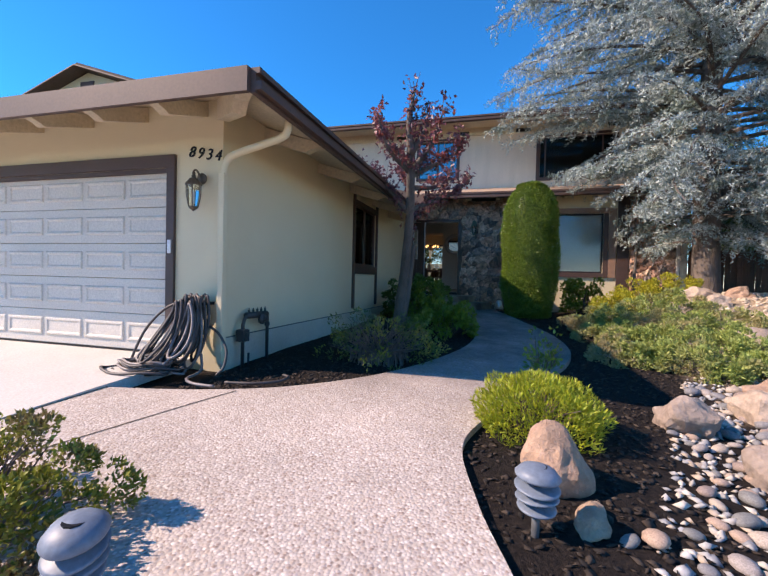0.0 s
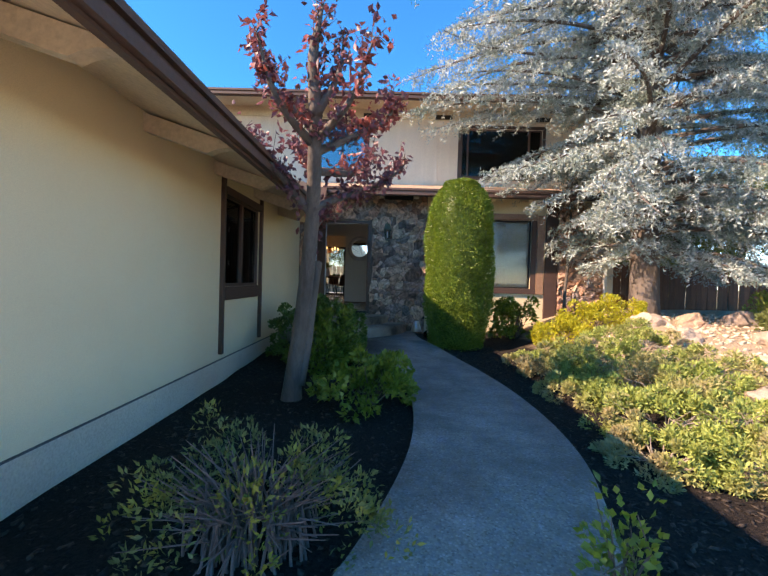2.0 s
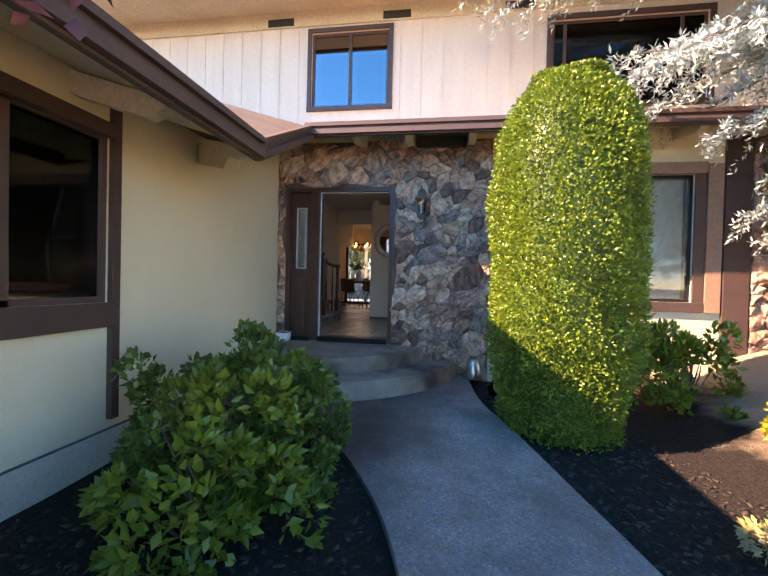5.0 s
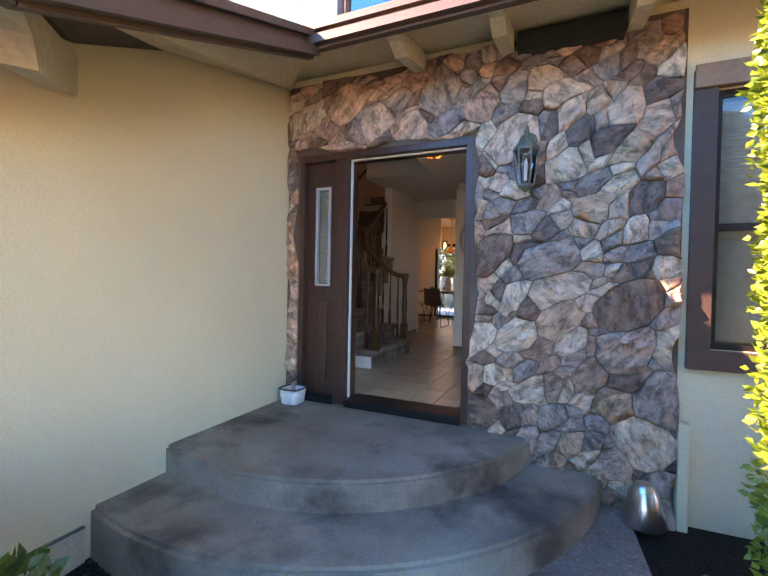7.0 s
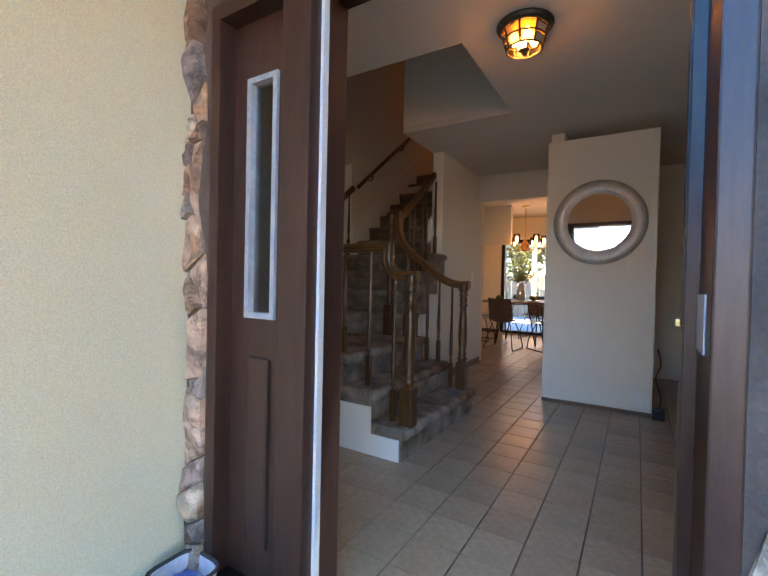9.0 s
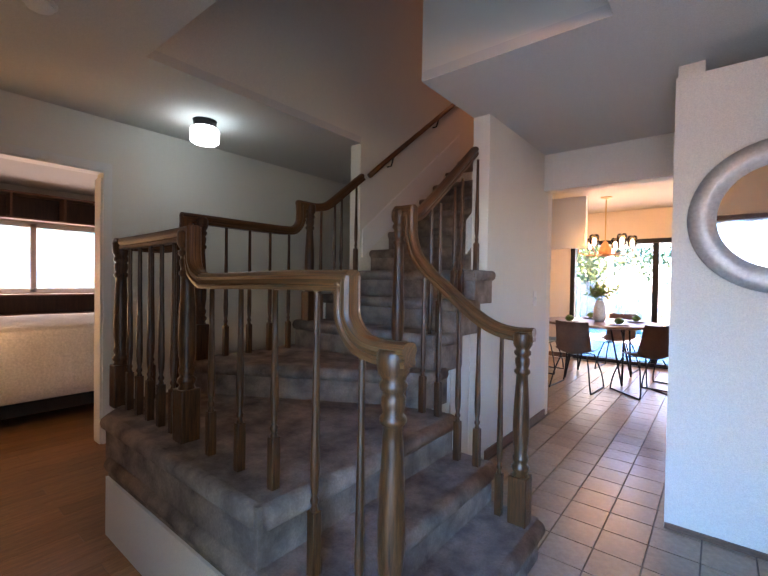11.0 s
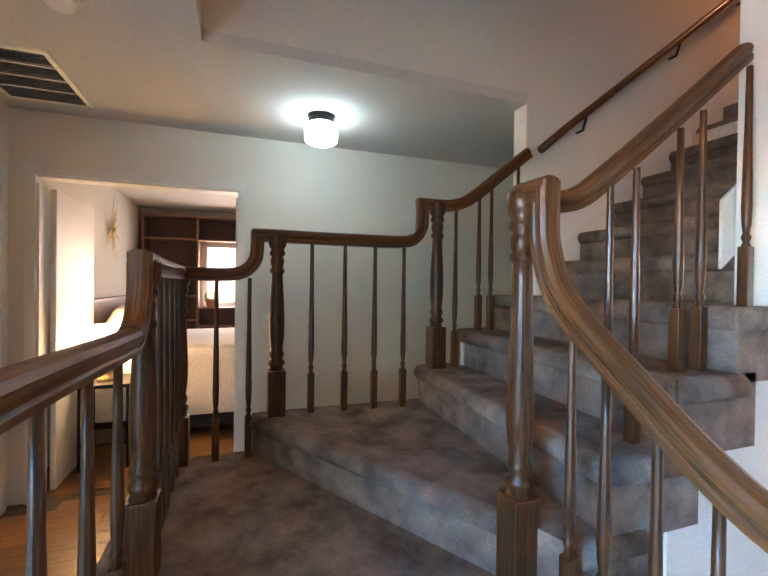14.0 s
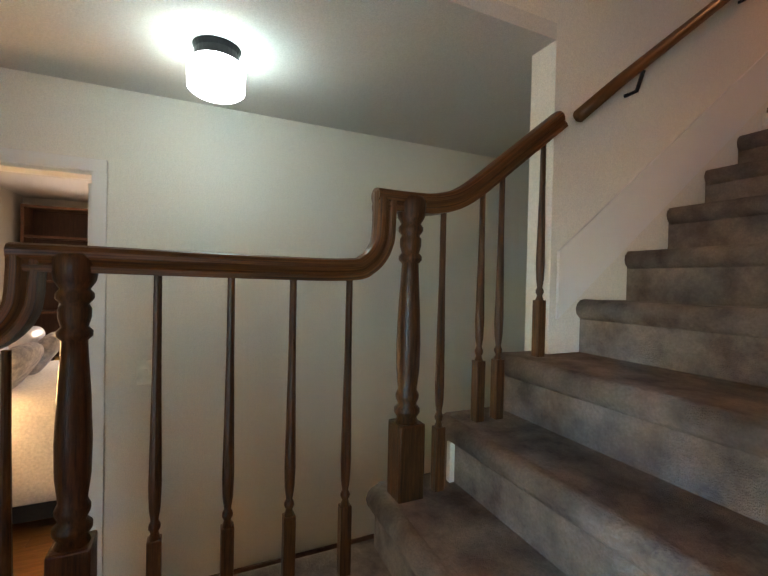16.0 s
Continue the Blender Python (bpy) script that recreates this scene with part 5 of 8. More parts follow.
def square_ring(bm, levels, at, n=28, power=4.5, caps=True):
    """Stacked rounded-square rings joined by walls: levels are (half width, height)."""
    rows = []
    for r, z in levels:
        ring = []
        for i in range(n):
            a = 2 * math.pi * i / n
            c, s_ = math.cos(a), math.sin(a)
            k = r / (abs(c) ** power + abs(s_) ** power) ** (1 / power)
            ring.append(bm.verts.new((at[0] + c * k, at[1] + s_ * k, at[2] + z)))
        rows.append(ring)
    for p, q in zip(rows, rows[1:]):
        for i in range(n):
            bm.faces.new((p[i], p[(i + 1) % n], q[(i + 1) % n], q[i]))
    if caps:
        bm.faces.new(rows[0][::-1])
        bm.faces.new(rows[-1])
    return bm


PAIL = (-2.57, 11.80, 1.112)
part("shell", square_ring(bmesh.new(), [(0.075, 0.0), (0.082, 0.006), (0.088, 0.06), (0.089, 0.063), (0.094, 0.125), (0.089, 0.125), (0.082, 0.05), (0.078, 0.02)], PAIL), PORCELAIN, bw, sm=True)
part("rim", square_ring(bmesh.new(), [(0.0895, 0.124), (0.0985, 0.122), (0.0995, 0.132), (0.095, 0.135), (0.0895, 0.132), (0.088, 0.124)], PAIL, caps=False), HOSE, bw, "dark rim band")
bw_bm = square_ring(bmesh.new(), [(0.076, 0.055), (0.080, 0.066), (0.062, 0.080), (0.035, 0.088), (0.012, 0.092)], PAIL)
for v in bw_bm.verts:
    v.co.z += 0.014 * noise.noise(v.co * 38)
part("cloth", bw_bm, BLUEGLAZE, bw, "crumpled bright blue cloth", sm=True)
fl = thing("metal_flood_shade", "bright spun metal lamp shade lying in the mulch", "lamp shade", at=(0.02, 11.72, 0.78))
part("cone", lathe(bmesh.new(), [(0.12, 0.0), (0.125, 0.01), (0.075, 0.19), (0.05, 0.235), (0.03, 0.24)], (0.02, 11.74, 0.76), 24), STEEL, fl, sm=True)
jar = thing("glass_jar", "empty clear jar lying beside the walk", "jar", at=(0.19, 11.2, 0.70))
part("shell", lathe(bmesh.new(), [(0.06, 0), (0.075, 0.02), (0.075, 0.13), (0.06, 0.15), (0.055, 0.15), (0.068, 0.125), (0.068, 0.02), (0.0001, 0.015)], (0, 0, 0), 20, pose(0.19, 11.2, 0.77, 70, 0, 30)), LAMP_GLASS, jar, sm=True)
part("band", lathe(bmesh.new(), [(0.062, 0.135), (0.066, 0.138), (0.066, 0.155), (0.06, 0.155)], (0, 0, 0), 20, pose(0.19, 11.2, 0.77, 70, 0, 30)), STEEL, jar)
ds = thing("white_downspout", "white downspout at the house corner", "downspout", at=(4.28, 11.85, 1.0))
part("pipe", boxes((4.25, 4.32, 11.84, 11.92, 0.9, 3.75), bevel=0.01), WHITE, ds)
part("strap", boxes((4.245, 4.325, 11.835, 11.926, 2.0, 2.03)), WHITE, ds)
d2 = thing("low_drain_pipe", "short pale drain pipe at the end of the stone wall", "pipe", at=(0.22, 11.86, 0.7))
part("pipe", boxes((0.205, 0.265, 11.84, 11.91, 0.7, 1.35), bevel=0.01), STUCCO, d2)


# ---- garden lamps ----
def bollard(at, label, scale=1.0, lean=0):
    x, y, z = at
    b = thing("garden_lamp", label, "garden lamp", group="garden path lamps", at=at)
    part("stake", tube(bmesh.new(), [(x, y, z - 0.05), (x + 0.005, y, z + 0.18 * scale)], 0.016, 10), GREYMETAL, b, sm=True)
    for i, (r, h, tip) in enumerate(((0.074, 0.165, 4), (0.082, 0.205, -3), (0.086, 0.245, 5))):
        m = pose(x + 0.005, y, z + h * scale, tip + lean, tip * 0.6, 0)
        part("louvre", lathe(bmesh.new(), [(0.03, 0.008), (r, -0.008), (r + 0.002, -0.003), (r * 0.93, 0.002), (0.03, 0.014)], (0, 0, 0), 24, m), LIGHT_BLUE, b, sm=True)
    part("cap", lathe(bmesh.new(), [(0.04, -0.004), (0.085, -0.002), (0.088, 0.006), (0.068, 0.03), (0.035, 0.043), (0.001, 0.047)], (0, 0, 0), 24, pose(x + 0.005, y, z + 0.283 * scale, lean, 4, 0)), LIGHT_BLUE, b, sm=True)
    # black core paints in the shade seen between the louvres
    part("core", lathe(bmesh.new(), [(0.034, 0.17), (0.036, 0.325)], (x + 0.005, y, z), 12), BLACK, b, "black inner column that darkens the louvre gaps")
    return b


bollard((0.165, 1.72, 0.455), "blue-grey tiered garden lamp on a stake in the mulch")
bollard((-1.16, 0.90, 0.46), "blue-grey tiered garden lamp leaning beside a low shrub", 1.0, 14)

# ---- fence ----
fence = thing("fence", "weathered reddish wooden board fence behind the garden", "fence", kind="structure", at=(8.0, 12.6, 1.2))
bd = link_mesh("board", boxes((-0.066, 0.066, -0.009, 0.009, 0.0, 1.75), bevel=0.003), FENCE)
rr = random.Random(3)
for i in range(62):
    ob = new("board", bd)
    ob.parent = fence
    ob.matrix_parent_inverse = fence.matrix_basis.inverted()
    x = 4.56 + i * 0.14
    ob.matrix_basis = pose(x, 12.55 + 0.012 * (i % 2) + (x - 4.5) * 0.08, 0.68 + rr.uniform(-0.01, 0.01), rr.uniform(-0.4, 0.4), rr.uniform(-0.4, 0.4), 4)
for z in (0.95, 2.15):
    part("rail", tube(bmesh.new(), [(4.45, 12.60, z), (13.3, 13.31, z)], 1.0, shape=[(-0.02, -0.045), (0.02, -0.045), (0.02, 0.045), (-0.02, 0.045)]), FENCE, fence)
part("cap_board", tube(bmesh.new(), [(4.45, 12.56, 2.445), (13.3, 13.27, 2.445)], 1.0, shape=[(-0.06, -0.015), (0.06, -0.015), (0.06, 0.015), (-0.06, 0.015)]), FENCE, fence)
for i in range(5):
    x = 4.6 + i * 2.1
    part("post", boxes((x - 0.045, x + 0.045, 12.61 + (x - 4.5) * 0.08, 12.70 + (x - 4.5) * 0.08, 0.6, 2.42), bevel=0.005), FENCE, fence)
lowf = thing("low_fence", "short sunlit cedar board screen near the trunk", "fence", at=(4.7, 11.9, 1.2))
for i in range(5):
    part("board", boxes((4.5 + i * 0.13, 4.62 + i * 0.13, 12.1, 12.12, 1.0, 1.82 - 0.04 * i), bevel=0.003), FENCE, lowf)

# neighbour's gable far behind the garage
nb = thing("neighbour_house", "distant house gable with a dark roof and pale boards", "house", at=(-12.5, 24, 4))
bm = bmesh.new()
prism(bm, [(0, 0), (6.4, 0), (3.2, 1.5)], 0, 8)
bmesh.ops.transform(bm, matrix=pose(-19.5, 30, 8.6, 90, 0, 0), verts=bm.verts)
part("gable_wall", bm, SIDING, nb)
part("wall", boxes((-19.5, -13.1, 22, 30, 0.3, 8.6)), SIDING, nb)
bm = bmesh.new()
slab(bm, [(-19.9, 21.6, 8.5), (-16.3, 21.6, 10.2), (-16.3, 30.4, 10.2), (-19.9, 30.4, 8.5)], 0.12, (0, 0, 1))
slab(bm, [(-16.3, 21.6, 10.2), (-12.7, 21.6, 8.5), (-12.7, 30.4, 8.5), (-16.3, 30.4, 10.2)], 0.12, (0, 0, 1))
part("roof", bm, SHINGLE, nb)
bm = bmesh.new()
for a, b in (((-19.9, 21.55, 8.45), (-16.3, 21.55, 10.15)), ((-16.3, 21.55, 10.15), (-12.7, 21.55, 8.45))):
    tube(bm, [a, b], 1.0, shape=[(-0.04, -0.14), (0.04, -0.14), (0.04, 0.0), (-0.04, 0.0)])
part("barge_board", bm, TRIM_LIT, nb, "reddish barge boards")
part("vent", boxes((-16.6, -16.0, 21.9, 21.98, 9.2, 9.6)), DARKROOM, nb)


# gabled neighbour house on the rise beyond the garage
gh = thing("gabled_house", "beige two-storey neighbour house with a brown gable roof", "house", at=(-14.25, 13, 0.3))
GX, GZ, GW, GD = -14.25, 8.6, 3.3, 1.1
bm = bmesh.new()
outline = [(GX - GW + 0.5, 0.2), (GX + GW - 0.5, 0.2), (GX + GW - 0.5, GZ - GD * 0.87), (GX, GZ - 0.02), (GX - GW + 0.5, GZ - GD * 0.87)]
front = [bm.verts.new((x, 11.4, z)) for x, z in outline]
rear = [bm.verts.new((x, 20.0, z)) for x, z in outline]
bm.faces.new(front)
bm.faces.new(rear[::-1])
for i in range(5):
    bm.faces.new((front[i], rear[i], rear[(i + 1) % 5], front[(i + 1) % 5]))
bmesh.ops.recalc_face_normals(bm, faces=bm.faces)
part("wall", bm, STUCCO, gh)
for sgn in (-1, 1):
    bm = bmesh.new()
    a = [(GX, 11.0, GZ), (GX + sgn * GW, 11.0, GZ - GD), (GX + sgn * GW, 20.4, GZ - GD), (GX, 20.4, GZ)]
    lo = [bm.verts.new(p) for p in a]
    hi = [bm.verts.new((p[0], p[1], p[2] + 0.14)) for p in a]
    bm.faces.new(lo)
    bm.faces.new(hi[::-1])
    for i in range(4):
        bm.faces.new((lo[i], lo[(i + 1) % 4], hi[(i + 1) % 4], hi[i]))
    bmesh.ops.recalc_face_normals(bm, faces=bm.faces)
    part("roof", bm, SHINGLE, gh)
    part("barge_board", tube(bmesh.new(), [(GX, 10.985, GZ + 0.02), (GX + sgn * GW, 10.985, GZ - GD + 0.02)], 1.0, shape=[(-0.1, -0.02), (0.1, -0.02), (0.1, 0.02), (-0.1, 0.02)]), FASCIA, gh, "dark brown barge board")
part("gable_vent", boxes((GX - 0.3, GX + 0.3, 11.36, 11.4, GZ - 0.75, GZ - 0.35)), TRIM, gh, "brown gable vent")

# ---- staircase ----
def tread_z(n):
    return FLOOR + RISE * n


stair = thing("staircase", "taupe carpeted staircase with winding lower treads", "stairs", kind="structure", at=(-3.4, 14.0, FLOOR))


def step(n, outline, lips, low=None):
    """A carpeted step: a solid with a soft rolled nosing along its open edges."""
    z = tread_z(n)
    z0 = z - RISE - 0.03 if low is None else low
    bm = bmesh.new()
    prism(bm, outline, z0, z)
    st = part("step", bm, CARPET, stair)
    for i, lip in enumerate(lips):
        pts = spline([(x, y, z - 0.036) for x, y in lip], 6) if len(lip) > 2 else [(x, y, z - 0.036) for x, y in lip]
        bm = tube(bmesh.new(), pts, 0.038, 12)
        for v in bm.verts:
            v.co += Vector((noise.noise(v.co * 9) * 0.006, noise.noise(v.co * 9 + Vector((7, 0, 0))) * 0.006, noise.noise(v.co * 11) * 0.005))
        part("nosing", bm, CARPET, st, sm=True)
    return st


YF, YB = 13.12, 14.36
step(1, [(-4.4, 13.30), (-4.2, YF), (-2.44, YF), (-2.44, YB), (-4.4, YB)], [[(-2.435, YF + 0.02), (-2.435, YB - 0.02)]], FLOOR)
step(2, [(-4.4, 13.30), (-4.2, YF), (-2.68, YF), (-2.68, YB), (-4.4, YB)], [[(-2.675, YF + 0.02), (-2.675, YB - 0.02)], [(-2.7, YF + 0.01), (-4.18, YF + 0.01)]])
step(3, [(-4.46, 13.32), (-4.24, YF), (-2.90, YF), (-2.90, YB - 0.02), (-3.2, YB - 0.02), (-4.46, 13.62)], [[(-2.895, YF + 0.02), (-2.895, YB - 0.03)], [(-2.92, YF + 0.01), (-4.23, YF + 0.01)], [(-4.235, YF + 0.01), (-4.45, 13.315)], [(-4.45, 13.31), (-4.45, 13.6)]])
step(4, [(-4.43, 13.57), (-3.3, 14.22), (-3.09, 14.30), (-3.09, 14.6), (-4.43, 14.6)], [[(-4.40, 13.585), (-3.28, 14.23)], [(-4.425, 13.6), (-4.425, 14.5)], [(-3.095, 14.31), (-3.095, 14.55)]])
ys = {5: (14.47, 14.42), 6: (14.72, 14.68), 7: (14.95, 14.93)}
for n in (5, 6, 7):
    l, r = ys[n]
    e = 15.3 if n == 7 else l + 0.3
    step(n, [(-4.40, l), (-3.08, r), (-3.08, max(e, r + 0.3) if n < 7 else 15.2), (-3.25, 15.2), (-3.25, 15.32), (-4.32, 15.32), (-4.32, 15.12), (-4.40, 15.12)] if n == 7 else [(-4.40, l), (-3.08, r), (-3.08, max(e, r + 0.3)), (-4.40, e)], [[(-4.39, l + 0.005), (-3.09, r + 0.005)], [(-4.395, l + 0.02), (-4.395, min(e, 15.1))], [(-3.085, r + 0.02), (-3.085, r + 0.26)]])
for n in range(8, 14):
    y = 15.28 + (n - 8) * 0.265
    step(n, [(-4.32, y), (-3.25, y), (-3.25, y + 0.3), (-4.32, y + 0.3)], [[(-4.31, y + 0.005), (-3.26, y + 0.005)]])
part("upper_landing", boxes((-4.32, -3.25, 16.87, 18.6, 3.73, 3.965)), CARPET, stair)
# white stringers and the closed underside
part("stringer", boxes((-2.66, -2.455, YF - 0.012, YF + 0.0, FLOOR, 1.30), (-4.2, -2.66, YF - 0.012, YF, FLOOR, 1.47)), WHITE, stair, "white painted stringer board")
part("stringer", boxes((-4.36, -3.13, 14.38, 14.7, FLOOR, 1.94), (-4.36, -3.12, 14.7, 14.95, FLOOR, 2.14), (-4.36, -3.115, 14.95, 15.2, FLOOR, 2.34), (-4.36, -3.13, 14.3, 14.38, FLOOR, 1.74), (-4.38, -4.36, 13.62, 14.7, FLOOR, 1.74), (-4.34, -4.32, 14.7, 15.12, FLOOR, 2.3)), WALL, stair, "white painted stair side")
part("stringer", boxes((-3.13, -2.66, YB - 0.01, YB + 0.002, FLOOR, 1.3)), WHITE, stair, "white painted stringer board")
for k, xx in ((1, -4.318), (1, -3.262)):
    bm = bmesh.new()
    slab(bm, [(xx, 15.15, 2.95), (xx, 16.9, 2.95 + 1.75 * RISE / 0.26), (xx, 16.9, 2.7 + 1.75 * RISE / 0.26), (xx, 15.15, 2.7)], 0.012, (1, 0, 0) if xx < -4 else (-1, 0, 0))
    part("skirt_board", bm, WHITE, stair, "sloping white skirt board")

# ---- railing ----
rail = thing("stair_railing", "dark stained oak stair railing with turned newels and balusters", "railing", kind="structure", at=(-3.4, 14.0, FLOOR))


def newel(x, y, z0, z1):
    h = z1 - z0
    b = 0.26 * h
    bm = bmesh.new()
    w = 0.043
    box(bm, x - w, x + w, y - w, y + w, z0 - 0.01, z0 + b, 0.006)
    lathe(bm, [(0.042, b - 0.01), (0.030, b + 0.015), (0.040, b + 0.03), (0.040, b + 0.042), (0.028, b + 0.055), (0.036, b + 0.075), (0.036, b + 0.085), (0.029, b + 0.10), (0.036, b + 0.16), (0.0375, b + 0.24), (0.034, b + 0.34), (0.028, h - 0.20), (0.026, h - 0.16), (0.036, h - 0.15), (0.036, h - 0.138), (0.027, h - 0.128), (0.033, h - 0.105), (0.033, h - 0.085), (0.027, h - 0.075), (0.038, h - 0.062), (0.038, h - 0.05), (0.030, h - 0.04), (0.042, h - 0.02), (0.045, h), (0.045, h + 0.03), (0.040, h + 0.042)], (x, y, z0), 20)
    me = link_mesh("newel_post", bm, OAK)
    for p in me.polygons:
        p.use_smooth = abs(p.normal.z) < 0.9 and p.area < 0.002
    return part("newel_post", me, OAK, rail)


def baluster(x, y, z0, z1):
    h = z1 - z0
    b = min(0.2, 0.26 * h)
    bm = bmesh.new()
    w = 0.0165
    box(bm, x - w, x + w, y - w, y + w, z0 - 0.01, z0 + b, 0.003)
    lathe(bm, [(0.016, b - 0.004), (0.009, b + 0.016), (0.014, b + 0.026), (0.014, b + 0.034), (0.009, b + 0.045), (0.0135, b + 0.075), (0.0155, b + 0.13), (0.0105, h * 0.75), (0.0095, h)], (x, y, z0), 10)
    me = link_mesh("baluster", bm, OAK)
    for p in me.polygons:
        p.use_smooth = p.area < 0.0012
    return part("baluster", me, OAK, rail)


RAILSHAPE = [(-0.024, -0.032), (0.024, -0.032), (0.026, -0.018), (0.021, -0.012), (0.031, 0.004), (0.032, 0.016), (0.024, 0.027), (0.009, 0.032), (-0.009, 0.032), (-0.024, 0.027), (-0.032, 0.016), (-0.031, 0.004), (-0.021, -0.012), (-0.026, -0.018)]


def handrail(pts, smoothed=True):
    """A moulded rail swept along pts; its up stays in the rail's own upright plane."""
    P = [Vector(p) for p in (spline(pts, 5) if smoothed else pts)]
    bm = bmesh.new()
    rings = []
    n = len(P)
    uv = bm.loops.layers.uv.new("UVMap")
    along = [0.0]
    for a, b in zip(P, P[1:]):
        along.append(along[-1] + (b - a).length)
    run = Vector((P[-1].x - P[0].x, P[-1].y - P[0].y, 0)).normalized()
    for i, p in enumerate(P):
        d = (P[min(i + 1, n - 1)] - P[max(i - 1, 0)]).normalized()
        flat = Vector((d.x, d.y, 0))
        f = flat.normalized() if flat.length > 0.25 else run
        s = Vector((f.y, -f.x, 0))
        w = s.cross(d).normalized()
        rings.append([bm.verts.new(p + s * u + w * v) for u, v in RAILSHAPE])
    k = len(RAILSHAPE)
    girth = [0.018 * abs(i - k / 2) for i in range(k + 1)]
    for r, (a, b) in enumerate(zip(rings, rings[1:])):
        for i in range(k):
            f = bm.faces.new((a[i], a[(i + 1) % k], b[(i + 1) % k], b[i]))
            for loop, (u, v) in zip(f.loops, ((along[r], girth[i]), (along[r], girth[i + 1]), (along[r + 1], girth[i + 1]), (along[r + 1], girth[i]))):
                loop[uv].uv = (u + P[0].x * 3, v)
    for ring in (rings[0][::-1], rings[-1]):
        f = bm.faces.new(ring)
        for q, loop in enumerate(f.loops):
            loop[uv].uv = (0.02 * math.cos(q * 0.45), 0.03 * math.sin(q * 0.45))
    bmesh.ops.recalc_face_normals(bm, faces=bm.faces)
    return part("handrail", bm, OAK_RAIL, rail)


A, C, Z = (-2.45, 13.22), (-3.62, 13.24), (-4.40, 13.24)
B1, B2, M, F = (-4.37, 13.68), (-4.31, 14.53), (-3.21, 14.24), (-2.50, 14.27)
newel(*A, tread_z(1), 2.27)
newel(*F, tread_z(1), 2.22)
newel(*C, tread_z(3), 2.65)
newel(*Z, tread_z(3), 2.64)
newel(*B1, tread_z(4), 2.83)
newel(*B2, tread_z(5), 3.04)
newel(*M, tread_z(3), 2.85)
# foyer side rail: newel cap, curl up, level run, curl up to the next newel
handrail([(-2.40, 13.22, 2.30), (-2.50, 13.22, 2.30), (-2.57, 13.22, 2.32), (-2.615, 13.22, 2.375), (-2.62, 13.22, 2.44), (-2.62, 13.22, 2.50)])
handrail([(-2.60, 13.22, 2.485), (-2.9, 13.222, 2.485), (-3.40, 13.235, 2.475), (-3.49, 13.237, 2.485), (-3.55, 13.238, 2.52), (-3.575, 13.239, 2.58), (-3.58, 13.24, 2.66), (-3.58, 13.24, 2.71)])
handrail([(-3.56, 13.24, 2.685), (-3.9, 13.24, 2.675), (-4.36, 13.24, 2.67)])
handrail([(-4.41, 13.21, 2.67), (-4.40, 13.35, 2.665), (-4.39, 13.46, 2.665), (-4.385, 13.53, 2.685), (-4.38, 13.575, 2.74), (-4.378, 13.585, 2.82), (-4.377, 13.585, 2.88)])
handrail([(-4.378, 13.56, 2.86), (-4.37, 13.68, 2.86), (-4.34, 14.05, 2.855), (-4.32, 14.32, 2.855), (-4.315, 14.39, 2.875), (-4.312, 14.43, 2.93), (-4.31, 14.437, 3.0), (-4.31, 14.437, 3.085)])
handrail([(-4.31, 14.41, 3.065), (-4.31, 14.53, 3.065), (-4.30, 14.62, 3.07), (-4.295, 14.72, 3.11), (-4.29, 14.9, 3.25), (-4.28, 15.10, 3.41)])
handrail([(-2.45, 14.275, 2.25), (-2.55, 14.27, 2.25), (-2.65, 14.265, 2.275), (-2.76, 14.262, 2.34), (-2.90, 14.258, 2.45), (-3.02, 14.252, 2.55), (-3.09, 14.25, 2.63), (-3.125, 14.247, 2.73), (-3.13, 14.245, 2.82), (-3.13, 14.245, 2.90)])
handrail([(-3.11, 14.245, 2.88), (-3.21, 14.24, 2.88)], False)
handrail([(-3.21, 14.22, 2.88), (-3.212, 14.32, 2.87), (-3.215, 14.42, 2.885), (-3.22, 14.55, 2.97), (-3.225, 14.9, 3.24), (-3.23, 15.19, 3.47)])
for x, zz, tn in ((-2.57, 2.30, 2), (-2.76, 2.45, 2), (-2.97, 2.45, 3), (-3.18, 2.45, 3), (-3.39, 2.45, 3)):
    baluster(x, 13.23, tread_z(tn) if x < -2.69 else tread_z(1), zz)
for i in range(5):
    baluster(-3.75 - i * 0.13, 13.24, tread_z(3), 2.645)
for y in (13.40, 13.55):
    baluster(-4.39, y, tread_z(3), 2.65)
for y in (13.85, 14.02, 14.18, 14.34):
    baluster(-4.37 + (y - 13.68) * 0.07, y, tread_z(4), 2.83)
for y, tn, zz in ((14.64, 5, 3.05), (14.79, 6, 3.14), (14.87, 6, 3.20), (15.05, 7, 3.35)):
    baluster(-4.30, y, tread_z(tn), zz)
for y, tn, zz in ((14.50, 4, 2.92), (14.60, 5, 2.98), (14.78, 6, 3.12), (14.88, 6, 3.19), (15.10, 7, 3.37)):
    baluster(-3.16, y, tread_z(tn), zz)
for x, tn, zz in ((-3.05, 3, 2.55), (-2.95, 3, 2.47), (-2.83, 2, 2.37), (-2.72, 2, 2.29), (-2.60, 1, 2.24)):
    baluster(x, 14.265, tread_z(tn), zz)
wr = thing("wall_handrail", "round dark wooden handrail on brackets along the stair wall", "handrail", kind="structure", at=(-4.26, 15.2, 3.4))
bm = tube(bmesh.new(), [(-4.255, 15.17, 3.43), (-4.245, 15.35, 3.58), (-4.24, 16.6, 4.54), (-4.24, 17.3, 5.08)], 0.024, 12)
